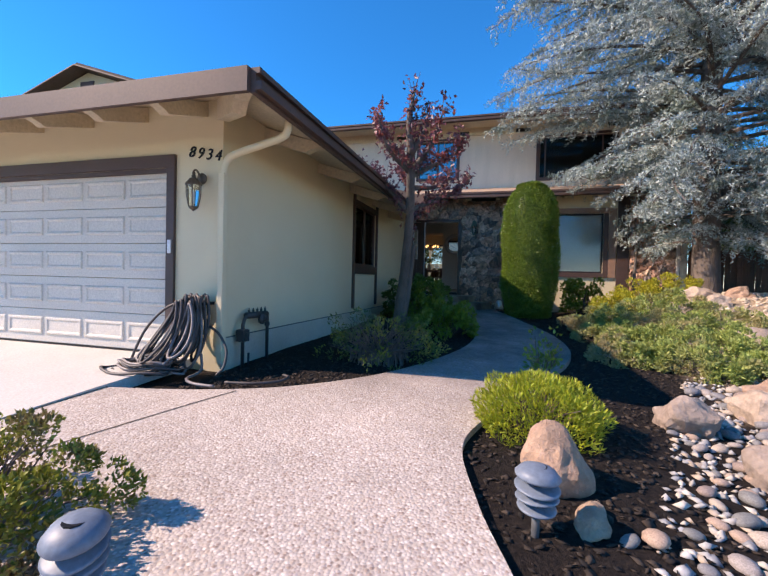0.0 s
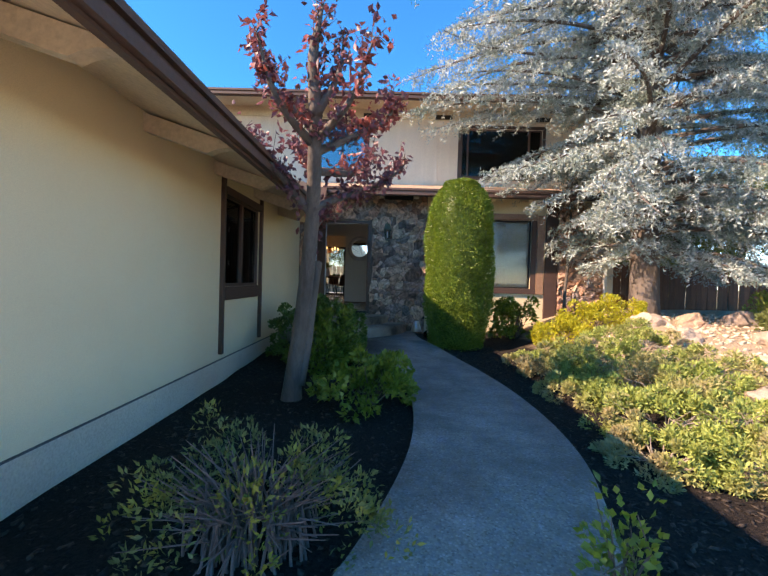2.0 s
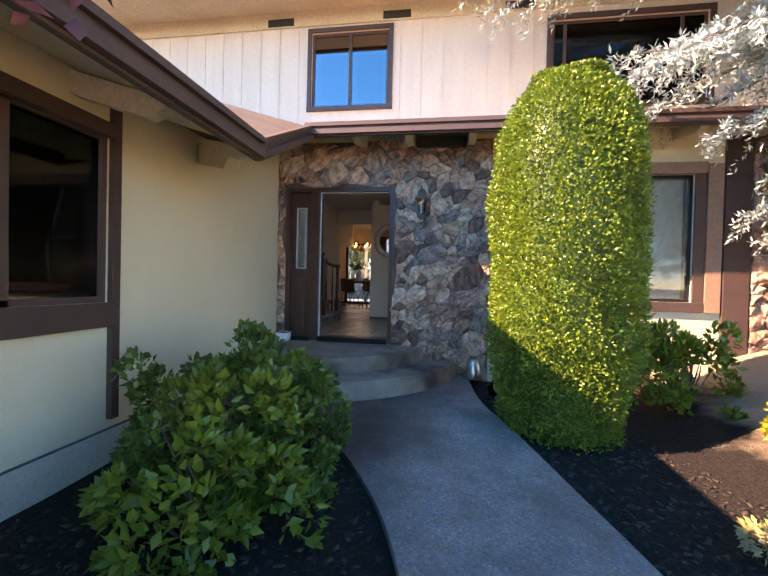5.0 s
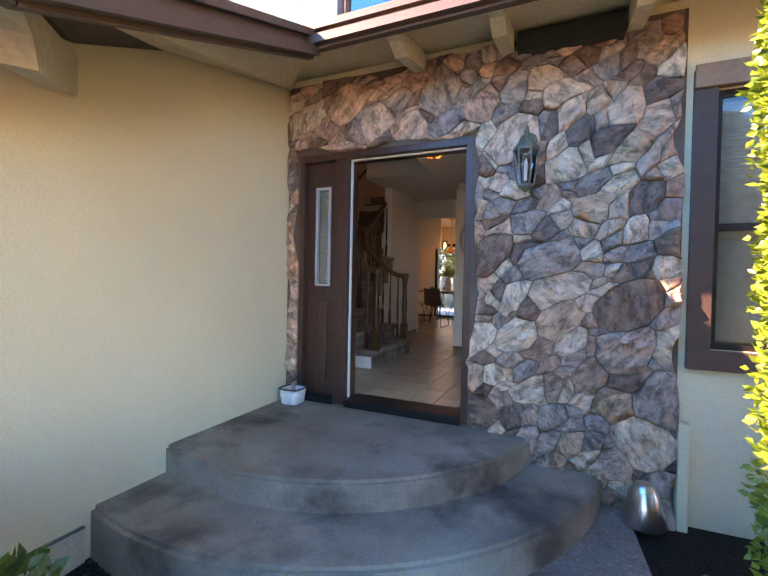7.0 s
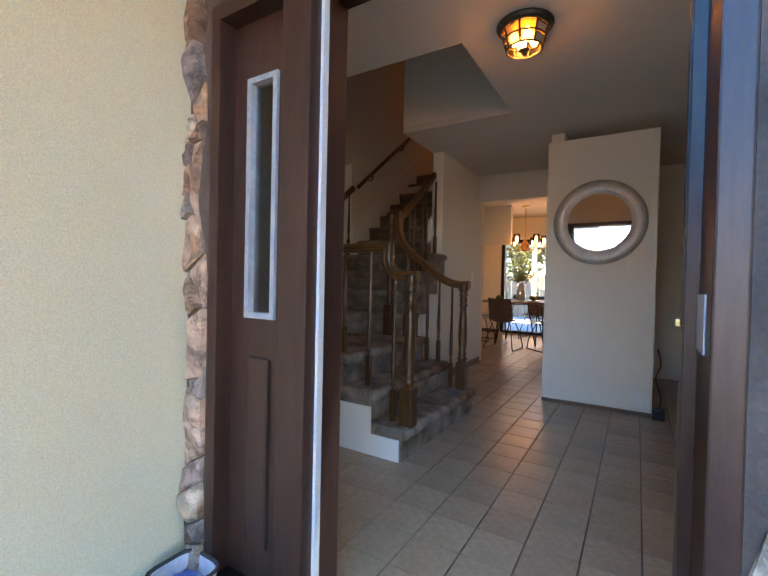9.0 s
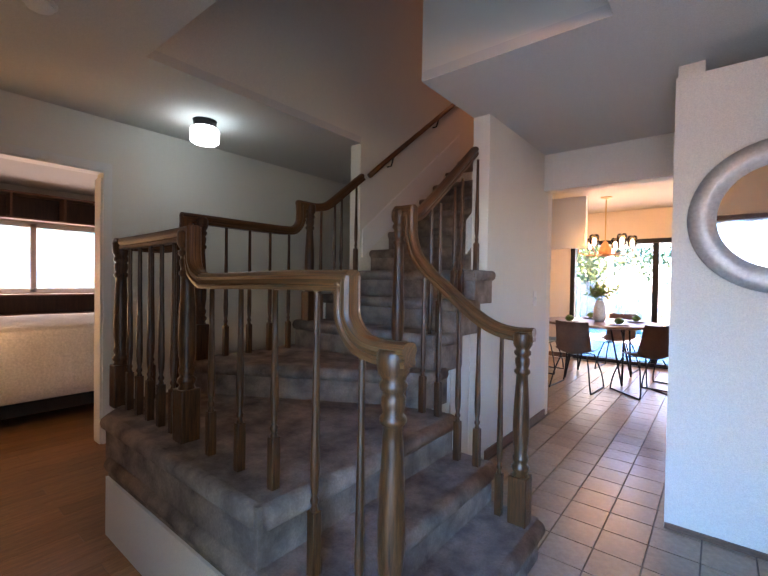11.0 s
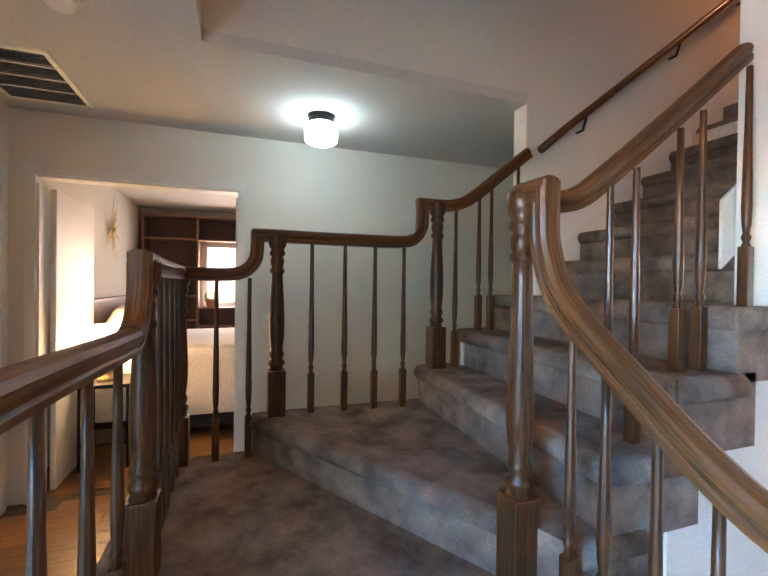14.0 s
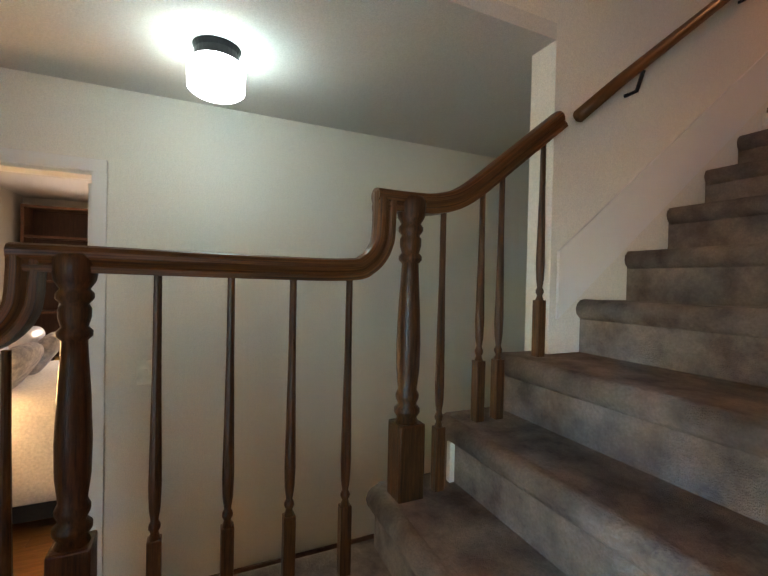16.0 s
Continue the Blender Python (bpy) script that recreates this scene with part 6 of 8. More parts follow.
part("rail", bm, OAK_RAIL, wr, sm=True)
for y in (15.5, 16.3, 17.0):
    z = 3.43 + (y - 15.17) * 0.77
    part("bracket", tube(bmesh.new(), [(-4.32, y, z - 0.09), (-4.27, y, z - 0.09), (-4.245, y, z - 0.02)], 0.008, 8), BLACK, wr)

# ---- lamps inside ----
hl = thing("hall_ceiling_lamp", "lit white glass drum lamp with black fitting", "ceiling lamp", at=(-4.95, 14.0, CEILING))
part("fitting", lathe(bmesh.new(), [(0.075, -0.055), (0.082, -0.05), (0.082, -0.02), (0.09, 0.0)], (-4.95, 14.0, CEILING - 0.002), 28), BLACK, hl, sm=False)
part("globe", lathe(bmesh.new(), [(0.03, -0.185), (0.085, -0.18), (0.105, -0.165), (0.108, -0.08), (0.09, -0.057)], (-4.95, 14.0, CEILING), 28), COOL_GLOW, hl, "glowing white glass", sm=True)
flp = thing("foyer_lamp", "lit amber ceiling lamp with a caged glass shade", "ceiling lamp", at=(-1.83, 13.34, CEILING))
part("plate", lathe(bmesh.new(), [(0.10, -0.03), (0.145, -0.022), (0.155, -0.008), (0.155, 0.0)], (-1.83, 13.34, CEILING - 0.002), 24), BRONZE, flp)
AMBER = glass("amber glass", (1.0, 0.72, 0.35), 0.1, 0.8)
for i in range(8):
    a0, a1 = 2 * math.pi * i / 8, 2 * math.pi * (i + 1) / 8
    bm = bmesh.new()
    q = [(-1.83 + r * math.cos(a), 13.34 + r * math.sin(a), CEILING - z) for r, z, a in ((0.125, 0.03, a0), (0.125, 0.03, a1), (0.095, 0.135, a1), (0.095, 0.135, a0))]
    bm.faces.new([bm.verts.new(p) for p in q])
    part("pane", bm, AMBER, flp).visible_shadow = False
    part("rib", tube(bmesh.new(), [q[0], q[3]], 0.006, 6), BRONZE, flp)
bm = bmesh.new()
for r, z in ((0.127, 0.03), (0.112, 0.082), (0.096, 0.135)):
    tube(bm, [(-1.83 + r * math.cos(2 * math.pi * i / 24), 13.34 + r * math.sin(2 * math.pi * i / 24), CEILING - z) for i in range(25)], 0.006, 5)
part("hoops", bm, BRONZE, flp)
part("finial", lathe(bmesh.new(), [(0.003, -0.17), (0.015, -0.16), (0.01, -0.148), (0.03, -0.138)], (-1.83, 13.34, CEILING), 16), BRONZE, flp)
for i in range(4):
    a = 2 * math.pi * i / 4 + 0.5
    part("bulb", lathe(bmesh.new(), [(0.012, 0.0), (0.026, 0.03), (0.026, 0.05), (0.008, 0.08)], (-1.83 + 0.055 * math.cos(a), 13.34 + 0.055 * math.sin(a), CEILING - 0.115), 10), WARM_GLOW, flp, "lit warm bulb", sm=True)

# ---- foyer things ----
mr = thing("round_mirror", "round wall mirror with a wide silver frame", "mirror", at=(-1.53, 15.06, 2.83))
part("frame", lathe(bmesh.new(), [(0.25, 0.0), (0.37, 0.0), (0.375, 0.02), (0.33, 0.04), (0.27, 0.035), (0.25, 0.012)], (0, 0, 0), 48, pose(-1.56, 15.08, 2.83, 90, 0, 0)), surface("silver frame", (0.5, 0.49, 0.47), (0.4, 0.39, 0.38), 0.45, 10, 60, 0.1, metal=0.4), mr, sm=True)
part("glass", lathe(bmesh.new(), [(0.262, 0.010), (0.262, 0.016)], (0, 0, 0), 48, pose(-1.56, 15.08, 2.83, 90, 0, 0)), MIRROR, mr, "clear mirror glass")
sw = thing("light_switch", "beige switch plate on the hall wall", "switch", group="switch plates", at=(-5.54, 13.72, 2.35))
part("plate", boxes((-5.54, -5.533, 13.68, 13.76, 2.29, 2.41), bevel=0.002), BLIND, sw)
part("toggle", boxes((-5.533, -5.52, 13.712, 13.728, 2.335, 2.365)), BLIND, sw)
sw2 = thing("light_switch", "white switch plate on the stair wall end", "switch", group="switch plates", at=(-3.12, 16.25, 2.35))
part("plate", boxes((-3.12, -3.113, 16.18, 16.26, 2.28, 2.42), bevel=0.002), WHITE, sw2)
part("toggle", boxes((-3.113, -3.10, 16.212, 16.228, 2.335, 2.365)), WHITE, sw2)
out = thing("wall_outlet", "white outlet plate low on the mirror wall", "outlet", at=(-1.22, 15.08, 1.3))
part("plate", boxes((-1.26, -1.18, 15.072, 15.08, 1.24, 1.36), bevel=0.002), WHITE, out)
cd = thing("phone_cord", "dark cord and plug hanging by the wall", "cord", at=(-1.08, 15.1, 1.2))
part("cord", tube(bmesh.new(), spline([(-1.09, 15.05, 1.75), (-1.07, 15.04, 1.62), (-1.1, 15.04, 1.5), (-1.06, 15.04, 1.35), (-1.08, 15.02, 1.24)], 6), 0.006, 6), BLACK, cd, sm=True)
part("plug", boxes((-1.12, -1.03, 14.98, 15.07, FLOOR, 1.27), bevel=0.02), BLACK, cd)
sd = thing("smoke_detector", "white round smoke detector on the hall ceiling", "smoke detector", at=(-4.2, 12.84, CEILING))
part("base", lathe(bmesh.new(), [(0.058, -0.012), (0.066, -0.010), (0.066, 0.0)], (-4.2, 12.84, CEILING - 0.001), 28), WHITE, sd, sm=True)
part("cover", lathe(bmesh.new(), [(0.002, -0.04), (0.035, -0.038), (0.05, -0.03), (0.056, -0.013)], (-4.2, 12.84, CEILING - 0.001), 28), WHITE, sd, sm=True)
vt = thing("ceiling_vent", "grey return air grille in the hall ceiling", "vent", at=(-5.0, 12.42, CEILING))
part("frame", boxes((-5.33, -5.30, 12.2, 12.63, CEILING - 0.012, CEILING), (-4.69, -4.66, 12.2, 12.63, CEILING - 0.012, CEILING), (-5.30, -4.69, 12.2, 12.225, CEILING - 0.012, CEILING), (-5.30, -4.69, 12.605, 12.63, CEILING - 0.012, CEILING)), BLIND, vt)
part("backing", boxes((-5.30, -4.69, 12.225, 12.605, CEILING - 0.004, CEILING - 0.002)), BLACK, vt)
for i in range(3):
    x = -5.15 + i * 0.155
    part("bar", boxes((x, x + 0.02, 12.225, 12.605, CEILING - 0.012, CEILING - 0.003)), BLIND, vt)
for i in range(28):
    x = -5.295 + i * 0.0216
    bm = bmesh.new()
    box(bm, -0.008, 0.008, 12.225, 12.605, -0.0006, 0.0006, m=pose(x, 0, CEILING - 0.009, 0, 40, 0))
    part("slat", bm, GREYBEAD, vt)


# ---- bedroom doorway and the door to the garage ----
def casing(name, label, axis, p, a0, a1, z1, w, side):
    """A door casing on one face of a wall: two legs and a head with a small moulding."""
    c = thing(name, label, "door casing", kind="structure", at=((p, (a0 + a1) / 2, FLOOR) if axis == "y" else ((a0 + a1) / 2, p, FLOOR)))
    q0, q1 = sorted((p, p + side * 0.018))
    r0, r1 = sorted((p, p + side * 0.028))
    def rows(a, b, z0, zz, e0, e1):
        return (e0, e1, a, b, z0, zz) if axis == "y" else (a, b, e0, e1, z0, zz)
    for nm, a, b, z0, zz in (("leg", a0 - w, a0, FLOOR, z1), ("leg", a1, a1 + w, FLOOR, z1), ("head", a0 - w, a1 + w, z1, z1 + w)):
        part(nm, boxes(rows(a, b, z0, zz, q0, q1), bevel=0.003), WHITE, c)
    return c


casing("door_casing_bedroom", "white painted casing of the bedroom doorway", "y", CX, 12.26, 13.49, 3.31, 0.06, 1)
jm = thing("door_jamb_bedroom", "wood-edged jamb of the bedroom doorway", "door jamb", kind="structure", at=(CX - 0.06, 12.9, FLOOR))
part("jamb", boxes((CX - 0.13, CX + 0.002, 13.475, 13.492, FLOOR, 3.255)), WHITE, jm)
part("jamb", boxes((CX - 0.13, CX + 0.002, 12.258, 12.275, FLOOR, 3.255)), WHITE, jm)
part("head", boxes((CX - 0.13, CX + 0.002, 12.258, 13.492, 3.295, 3.312)), WHITE, jm)
bd_ = thing("bedroom_door", "white flush bedroom door standing open with a brass knob", "door", at=(CX - 0.14, 12.29, FLOOR))
part("slab", boxes((CX - 0.92, CX - 0.14, 12.285, 12.32, FLOOR + 0.01, 3.245), bevel=0.003), WHITE, bd_)
part("knob", lathe(bmesh.new(), [(0.022, 0), (0.022, 0.006), (0.009, 0.012), (0.009, 0.035), (0.024, 0.045), (0.027, 0.058), (0.018, 0.07), (0.002, 0.073)], (0, 0, 0), 18, pose(CX - 0.86, 12.32, 2.13, -90, 0, 0)), BRASS, bd_, "round brass knob", sm=True)
casing("door_casing_garage", "white casing of the side door in the hall", "x", 12.115, -5.42, -4.62, 3.27, 0.06, 1)
gdr = thing("side_door", "closed cream side door in the hall", "door", at=(-5.02, 12.13, FLOOR))
part("slab", boxes((-5.42, -4.62, 12.116, 12.122, FLOOR + 0.01, 3.27)), PEACH, gdr)
part("raised_panel", boxes((-5.30, -4.74, 12.122, 12.130, 1.4, 2.1), bevel=0.004), PEACH, gdr)
part("raised_panel", boxes((-5.30, -4.74, 12.122, 12.130, 2.25, 3.1), bevel=0.004), PEACH, gdr)
sd = thing("smoke_alarm", "round white smoke alarm on the ceiling", "smoke alarm", at=(-3.75, 12.75, CEILING))
part("body", lathe(bmesh.new(), [(0.045, -0.035), (0.06, -0.028), (0.065, 0.0)], (-3.75, 12.75, CEILING - 0.001), 24), WHITE, sd, sm=False)

# ---- bedroom ----
bed = thing("bed", "made bed with cream quilt and piled cushions", "bed", at=(-7.2, 13.4, FLOOR))
bm = bmesh.new()
box(bm, -8.05, -6.38, 12.3, 14.75, 1.38, 2.03, 0.09)
bmesh.ops.subdivide_edges(bm, edges=bm.edges[:], cuts=5, use_grid_fill=True)
for v in bm.verts:
    w = noise.noise(v.co * 3.1) * 0.018 + noise.noise(Vector((v.co.x * 9, v.co.y * 9, v.co.z * 2))) * 0.012
    v.co += Vector((w, w, w * 0.6))
part("quilt", bm, LINEN, bed, "rumpled cream quilt", sm=True)
part("skirt", boxes((-8.0, -6.45, 12.3, 14.7, FLOOR + 0.1, 1.4)), DARKCLOTH, bed, "dark bed skirt")
for x in (-7.9, -6.55):
    for y in (12.4, 14.6):
        part("leg", boxes((x - 0.03, x + 0.03, y - 0.03, y + 0.03, FLOOR, FLOOR + 0.12)), BLACK, bed)
part("headboard", boxes((-8.05, -6.38, 12.18, 12.27, FLOOR, 2.45), bevel=0.02), SHELFWOOD, bed, "brown headboard")


def cushion(label, mt, at, size, tilt, turn):
    bm = bmesh.new()
    bmesh.ops.create_uvsphere(bm, u_segments=20, v_segments=12, radius=1.0)
    for v in bm.verts:
        x, y, z = v.co
        k = lambda t: math.copysign(abs(t) ** 0.55, t)
        v.co = Vector((k(x) * size[0] / 2, k(y) * size[1] / 2 * (1 if abs(x) < 0.9 else 0.8), z * size[2] / 2))
    bmesh.ops.transform(bm, matrix=pose(*at, tilt, 0, turn), verts=bm.verts)
    return single("cushion", bm, mt, label, "cushion", "cushions on the bed", sm=True)


for x in (-6.75, -7.55):
    cushion("plump cream pillow leaning on the headboard", LINEN, (x, 12.47, 2.22), (0.62, 0.42, 0.2), 62, 0)
    cushion("white pillow in front of the others", PORCELAIN, (x - 0.02, 12.62, 2.2), (0.58, 0.4, 0.18), 58, 3)
cushion("grey patterned square cushion", PATTERN, (-6.82, 12.80, 2.17), (0.42, 0.4, 0.16), 55, -8)
cushion("grey patterned square cushion", PATTERN, (-7.45, 12.80, 2.17), (0.42, 0.4, 0.16), 55, 6)
ns = thing("nightstand", "small dark metal bedside table with scrolled legs", "nightstand", at=(-6.12, 12.52, FLOOR))
part("top", boxes((-6.32, -5.92, 12.34, 12.72, 1.80, 1.83), bevel=0.006), BLACK, ns)
for x in (-6.29, -5.95):
    for y in (12.37, 12.69):
        part("leg", tube(bmesh.new(), [(x, y, FLOOR), (x, y, 1.8)], 0.011, 8), BLACK, ns, sm=True)
part("shelf", boxes((-6.3, -5.94, 12.36, 12.70, 1.36, 1.375)), BLACK, ns)
part("scroll", tube(bmesh.new(), [(-6.12 + 0.14 * math.cos(i * 0.4) * (1 - i / 40), 12.71, 1.6 + 0.1 * math.sin(i * 0.4) * (1 - i / 40)) for i in range(32)], 0.006, 6), BLACK, ns)
tl = thing("table_lamp", "lit bedside lamp with a cream drum shade", "table lamp", at=(-6.12, 12.52, 1.83))
part("base", lathe(bmesh.new(), [(0.07, 0.0), (0.075, 0.015), (0.03, 0.03), (0.055, 0.09), (0.06, 0.15), (0.03, 0.22), (0.012, 0.25), (0.012, 0.3)], (-6.12, 12.52, 1.83), 20), BRASS, tl, "brass lamp base", sm=True)
part("shade", lathe(bmesh.new(), [(0.155, 0.22), (0.158, 0.225), (0.135, 0.44), (0.13, 0.44), (0.15, 0.225)], (-6.12, 12.52, 1.83), 28), SHADE_GLOW, tl, "glowing cream shade", sm=True)
art = thing("starburst_art", "metal starburst wall ornament of thin rays", "wall art", at=(-7.70, 12.13, 3.2))
rg = random.Random(9)
for i in range(26):
    a = 2 * math.pi * i / 26 + rg.uniform(-0.08, 0.08)
    L = rg.uniform(0.16, 0.34)
    part("ray", tube(bmesh.new(), [(-7.70, 12.15, 3.2), (-7.70 + L * math.cos(a), 12.14 + rg.uniform(0, 0.05), 3.2 + L * math.sin(a) * 1.15)], [0.005, 0.002], 5), BRASS, art)
bm = bmesh.new()
bmesh.ops.create_icosphere(bm, subdivisions=2, radius=0.035)
bmesh.ops.translate(bm, verts=bm.verts, vec=(-7.70, 12.155, 3.2))
part("hub", bm, BRASS, art, sm=True)
# built-in shelves round the bedroom window
sh = thing("bookcase", "brown built-in bookcase framing the window", "bookcase", at=(-9.15, 13.8, FLOOR))
for y in (12.2, 12.92, 14.66, 15.4, 16.2):
    part("upright", boxes((-9.3, -9.0, y - 0.015, y + 0.015, FLOOR, 3.6)), SHELFWOOD, sh)
for y0, y1, zs in ((12.215, 12.905, (1.3, 1.7, 2.05, 2.4, 2.75, 3.25, 3.585)), (12.935, 14.645, (1.3, 1.95, 2.22, 3.25, 3.585)), (14.675, 15.385, (1.3, 1.7, 2.05, 2.4, 2.75, 3.25, 3.585)), (15.415, 16.185, (1.3, 1.7, 2.05, 2.4, 2.75, 3.25, 3.585))):
    for z in zs:
        part("shelf", boxes((-9.29, -9.0, y0, y1, z - 0.012, z + 0.012)), SHELFWOOD, sh)
for y in (13.5, 14.08):
    part("divider", boxes((-9.29, -9.02, y - 0.012, y + 0.012, 3.262, 3.573)), SHELFWOOD, sh)
part("back", boxes((-9.3, -9.29, 12.2, 12.92, FLOOR, 3.6), (-9.3, -9.29, 14.66, 16.2, FLOOR, 3.6), (-9.3, -9.29, 12.92, 14.66, FLOOR, 2.2), (-9.3, -9.29, 12.92, 14.66, 3.26, 3.6)), wood("dark shelf back", (0.05, 0.02, 0.012), (0.09, 0.04, 0.022), 0.6), sh)
bwn = thing("window_bedroom", "bright bedroom window with a white frame", "window", kind="structure", at=(-9.38, 13.8, 2.25))
part("sash_frame", boxes((-9.42, -9.36, 12.98, 13.03, 2.25, 3.22), (-9.42, -9.36, 14.55, 14.6, 2.25, 3.22), (-9.42, -9.36, 13.76, 13.82, 2.25, 3.22), (-9.42, -9.36, 13.03, 14.55, 2.25, 2.3), (-9.42, -9.36, 13.03, 14.55, 3.17, 3.22)), WHITE, bwn)
part("pane", boxes((-9.395, -9.39, 13.03, 13.76, 2.3, 3.17)), GLASS, bwn).visible_shadow = False
part("pane", boxes((-9.395, -9.39, 13.82, 14.55, 2.3, 3.17)), GLASS, bwn).visible_shadow = False
pt = thing("flower_pot", "small terracotta pot on the window shelf", "pot", at=(-9.12, 13.1, 2.232))
part("pot", lathe(bmesh.new(), [(0.05, 0.0), (0.075, 0.1), (0.085, 0.1), (0.085, 0.125), (0.07, 0.125), (0.06, 0.02)], (-9.12, 13.1, 2.233), 18), WICKER, pt, sm=True)
sphere_pts = unit(RNG.normal(size=(160, 3)))
part("plant", leaf_mesh("plant", np.array([-9.12, 13.1, 2.40]) + sphere_pts * 0.05, sphere_pts, 0.05, 0.02, BUSH), BUSH, pt)
for y, z, r, mt_, nm in ((12.55, 2.412, 0.05, PORCELAIN, "white"), (12.5, 1.712, 0.06, BRASS, "brass"), (12.7, 2.062, 0.05, PATTERN, "grey")):
    vs = thing("ornament", nm + " rounded ornament on a bookcase shelf", "ornament", at=(-9.12, y, z))
    part("body", lathe(bmesh.new(), [(r * 0.6, 0.0), (r, r * 0.8), (r * 0.8, r * 1.8), (r * 0.35, r * 2.3), (r * 0.5, r * 2.7), (r * 0.4, r * 2.7)], (-9.12, y, z + 0.001), 18), mt_, vs, sm=True)

# ---- dining room ----
TX, TY = -3.10, 18.85
tb = thing("dining_table", "round walnut dining table on black hairpin legs", "table", at=(TX, TY, FLOOR))
part("top", lathe(bmesh.new(), [(0.74, 0.0), (0.76, 0.008), (0.76, 0.03), (0.75, 0.036)], (TX, TY, 1.93), 48), TABLEWOOD, tb)
part("ring", lathe(bmesh.new(), [(0.40, 0.0), (0.40, 0.03)], (TX, TY, 1.90), 32), BLACK, tb)
for i in range(4):
    a = math.pi / 4 + i * math.pi / 2
    for s in (-0.12, 0.12):
        part("leg", tube(bmesh.new(), [(TX + 0.4 * math.cos(a + s * 2), TY + 0.4 * math.sin(a + s * 2), 1.91), (TX + 0.5 * math.cos(a), TY + 0.5 * math.sin(a), FLOOR)], 0.012, 8), BLACK, tb, sm=True)


def dining_chair(label, mt):
    """A moulded shell on a bent wire frame, facing +y, at the origin."""
    c = thing("dining_chair", label, "chair", "chairs round the table")
    bm = bmesh.new()
    grid = []
    for j in range(13):
        t = j / 12
        if t < 0.5:
            y, z = 0.24 - t * 0.86, 0.46 - 0.02 * math.sin(t * 6)
        else:
            u = (t - 0.5) * 2
            y, z = -0.19 - 0.09 * u, 0.45 + 0.40 * u ** 1.15
        half = 0.23 - 0.035 * t
        row = []
        for i in range(9):
            s = i / 8 * 2 - 1
            curl = 0.06 * s * s * (0.6 + 0.4 * math.sin(t * 3))
            row.append(bm.verts.new((half * s, y + (curl * 0.9 if t > 0.5 else 0), z + (curl if t <= 0.5 else curl * 0.3))))
        grid.append(row)
    for a, b in zip(grid, grid[1:]):
        for i in range(8):
            bm.faces.new((a[i], a[i + 1], b[i + 1], b[i]))
    bmesh.ops.solidify(bm, geom=bm.faces[:], thickness=0.014)
    part("shell", bm, mt, c, sm=True, local=True)
    for sx in (-1, 1):
        bm = tube(bmesh.new(), spline([(sx * 0.15, 0.16, 0.43), (sx * 0.22, 0.23, 0.2), (sx * 0.25, 0.25, 0.02), (sx * 0.25, 0.2, 0.009), (sx * 0.25, -0.2, 0.009), (sx * 0.24, -0.26, 0.03), (sx * 0.20, -0.2, 0.25), (sx * 0.15, -0.12, 0.43)], 4), 0.009, 7)
        part("leg_frame", bm, BLACK, c, "black bent metal runner", sm=True, local=True)
    part("cross_bar", tube(bmesh.new(), [(-0.15, 0.12, 0.43), (0.15, 0.12, 0.43)], 0.008, 6), BLACK, c, local=True)
    return c


ch = dining_chair("brown leather shell chair on black wire legs", LEATHER)
ch.matrix_basis = pose(TX - 0.08, TY - 0.82, FLOOR, 0, 0, -4)
for dx, dy, a in ((0.1, 0.85, 176), (0.85, -0.05, 82)):
    copy_thing(ch, pose(TX + dx, TY + dy, FLOOR, 0, 0, a))
te = dining_chair("pale teal shell chair on black wire legs", TEAL)
te.matrix_basis = pose(TX - 0.78, TY - 0.02, FLOOR, 0, 0, -88)
copy_thing(ch, pose(TX + 0.62, TY - 0.6, FLOOR, 0, 0, 45))
va = thing("vase", "white vase of leafy green branches", "vase", at=(TX, TY, 1.966))
part("body", lathe(bmesh.new(), [(0.06, 0.0), (0.085, 0.05), (0.075, 0.2), (0.05, 0.28), (0.055, 0.3), (0.045, 0.3), (0.04, 0.1)], (TX, TY, 1.967), 24), PORCELAIN, va, sm=True)
bm = bmesh.new()
tips = []
for i in range(16):
    a = RNG.uniform(0, 6.28)
    r = RNG.uniform(0.08, 0.27)
    p = Vector((TX + r * math.cos(a), TY + r * math.sin(a), 2.27 + RNG.uniform(0.08, 0.26)))
    tube(bm, [(TX, TY, 2.2), Vector((TX, TY, 2.25)).lerp(p, 0.5) + Vector((0, 0, 0.06)), p], 0.003, 4)
    for k in range(12):
        tips.append(Vector((TX, TY, 2.3)).lerp(p, RNG.uniform(0.4, 1.0)) + Vector(RNG.normal(0, 0.02, 3)))
part("stem", bm, TWIG, va)
part("leaves", leaf_mesh("leaves", np.array([tuple(t) for t in tips]), RNG.normal(size=(len(tips), 3)), 0.07, 0.035, BUSH), BUSH, va)
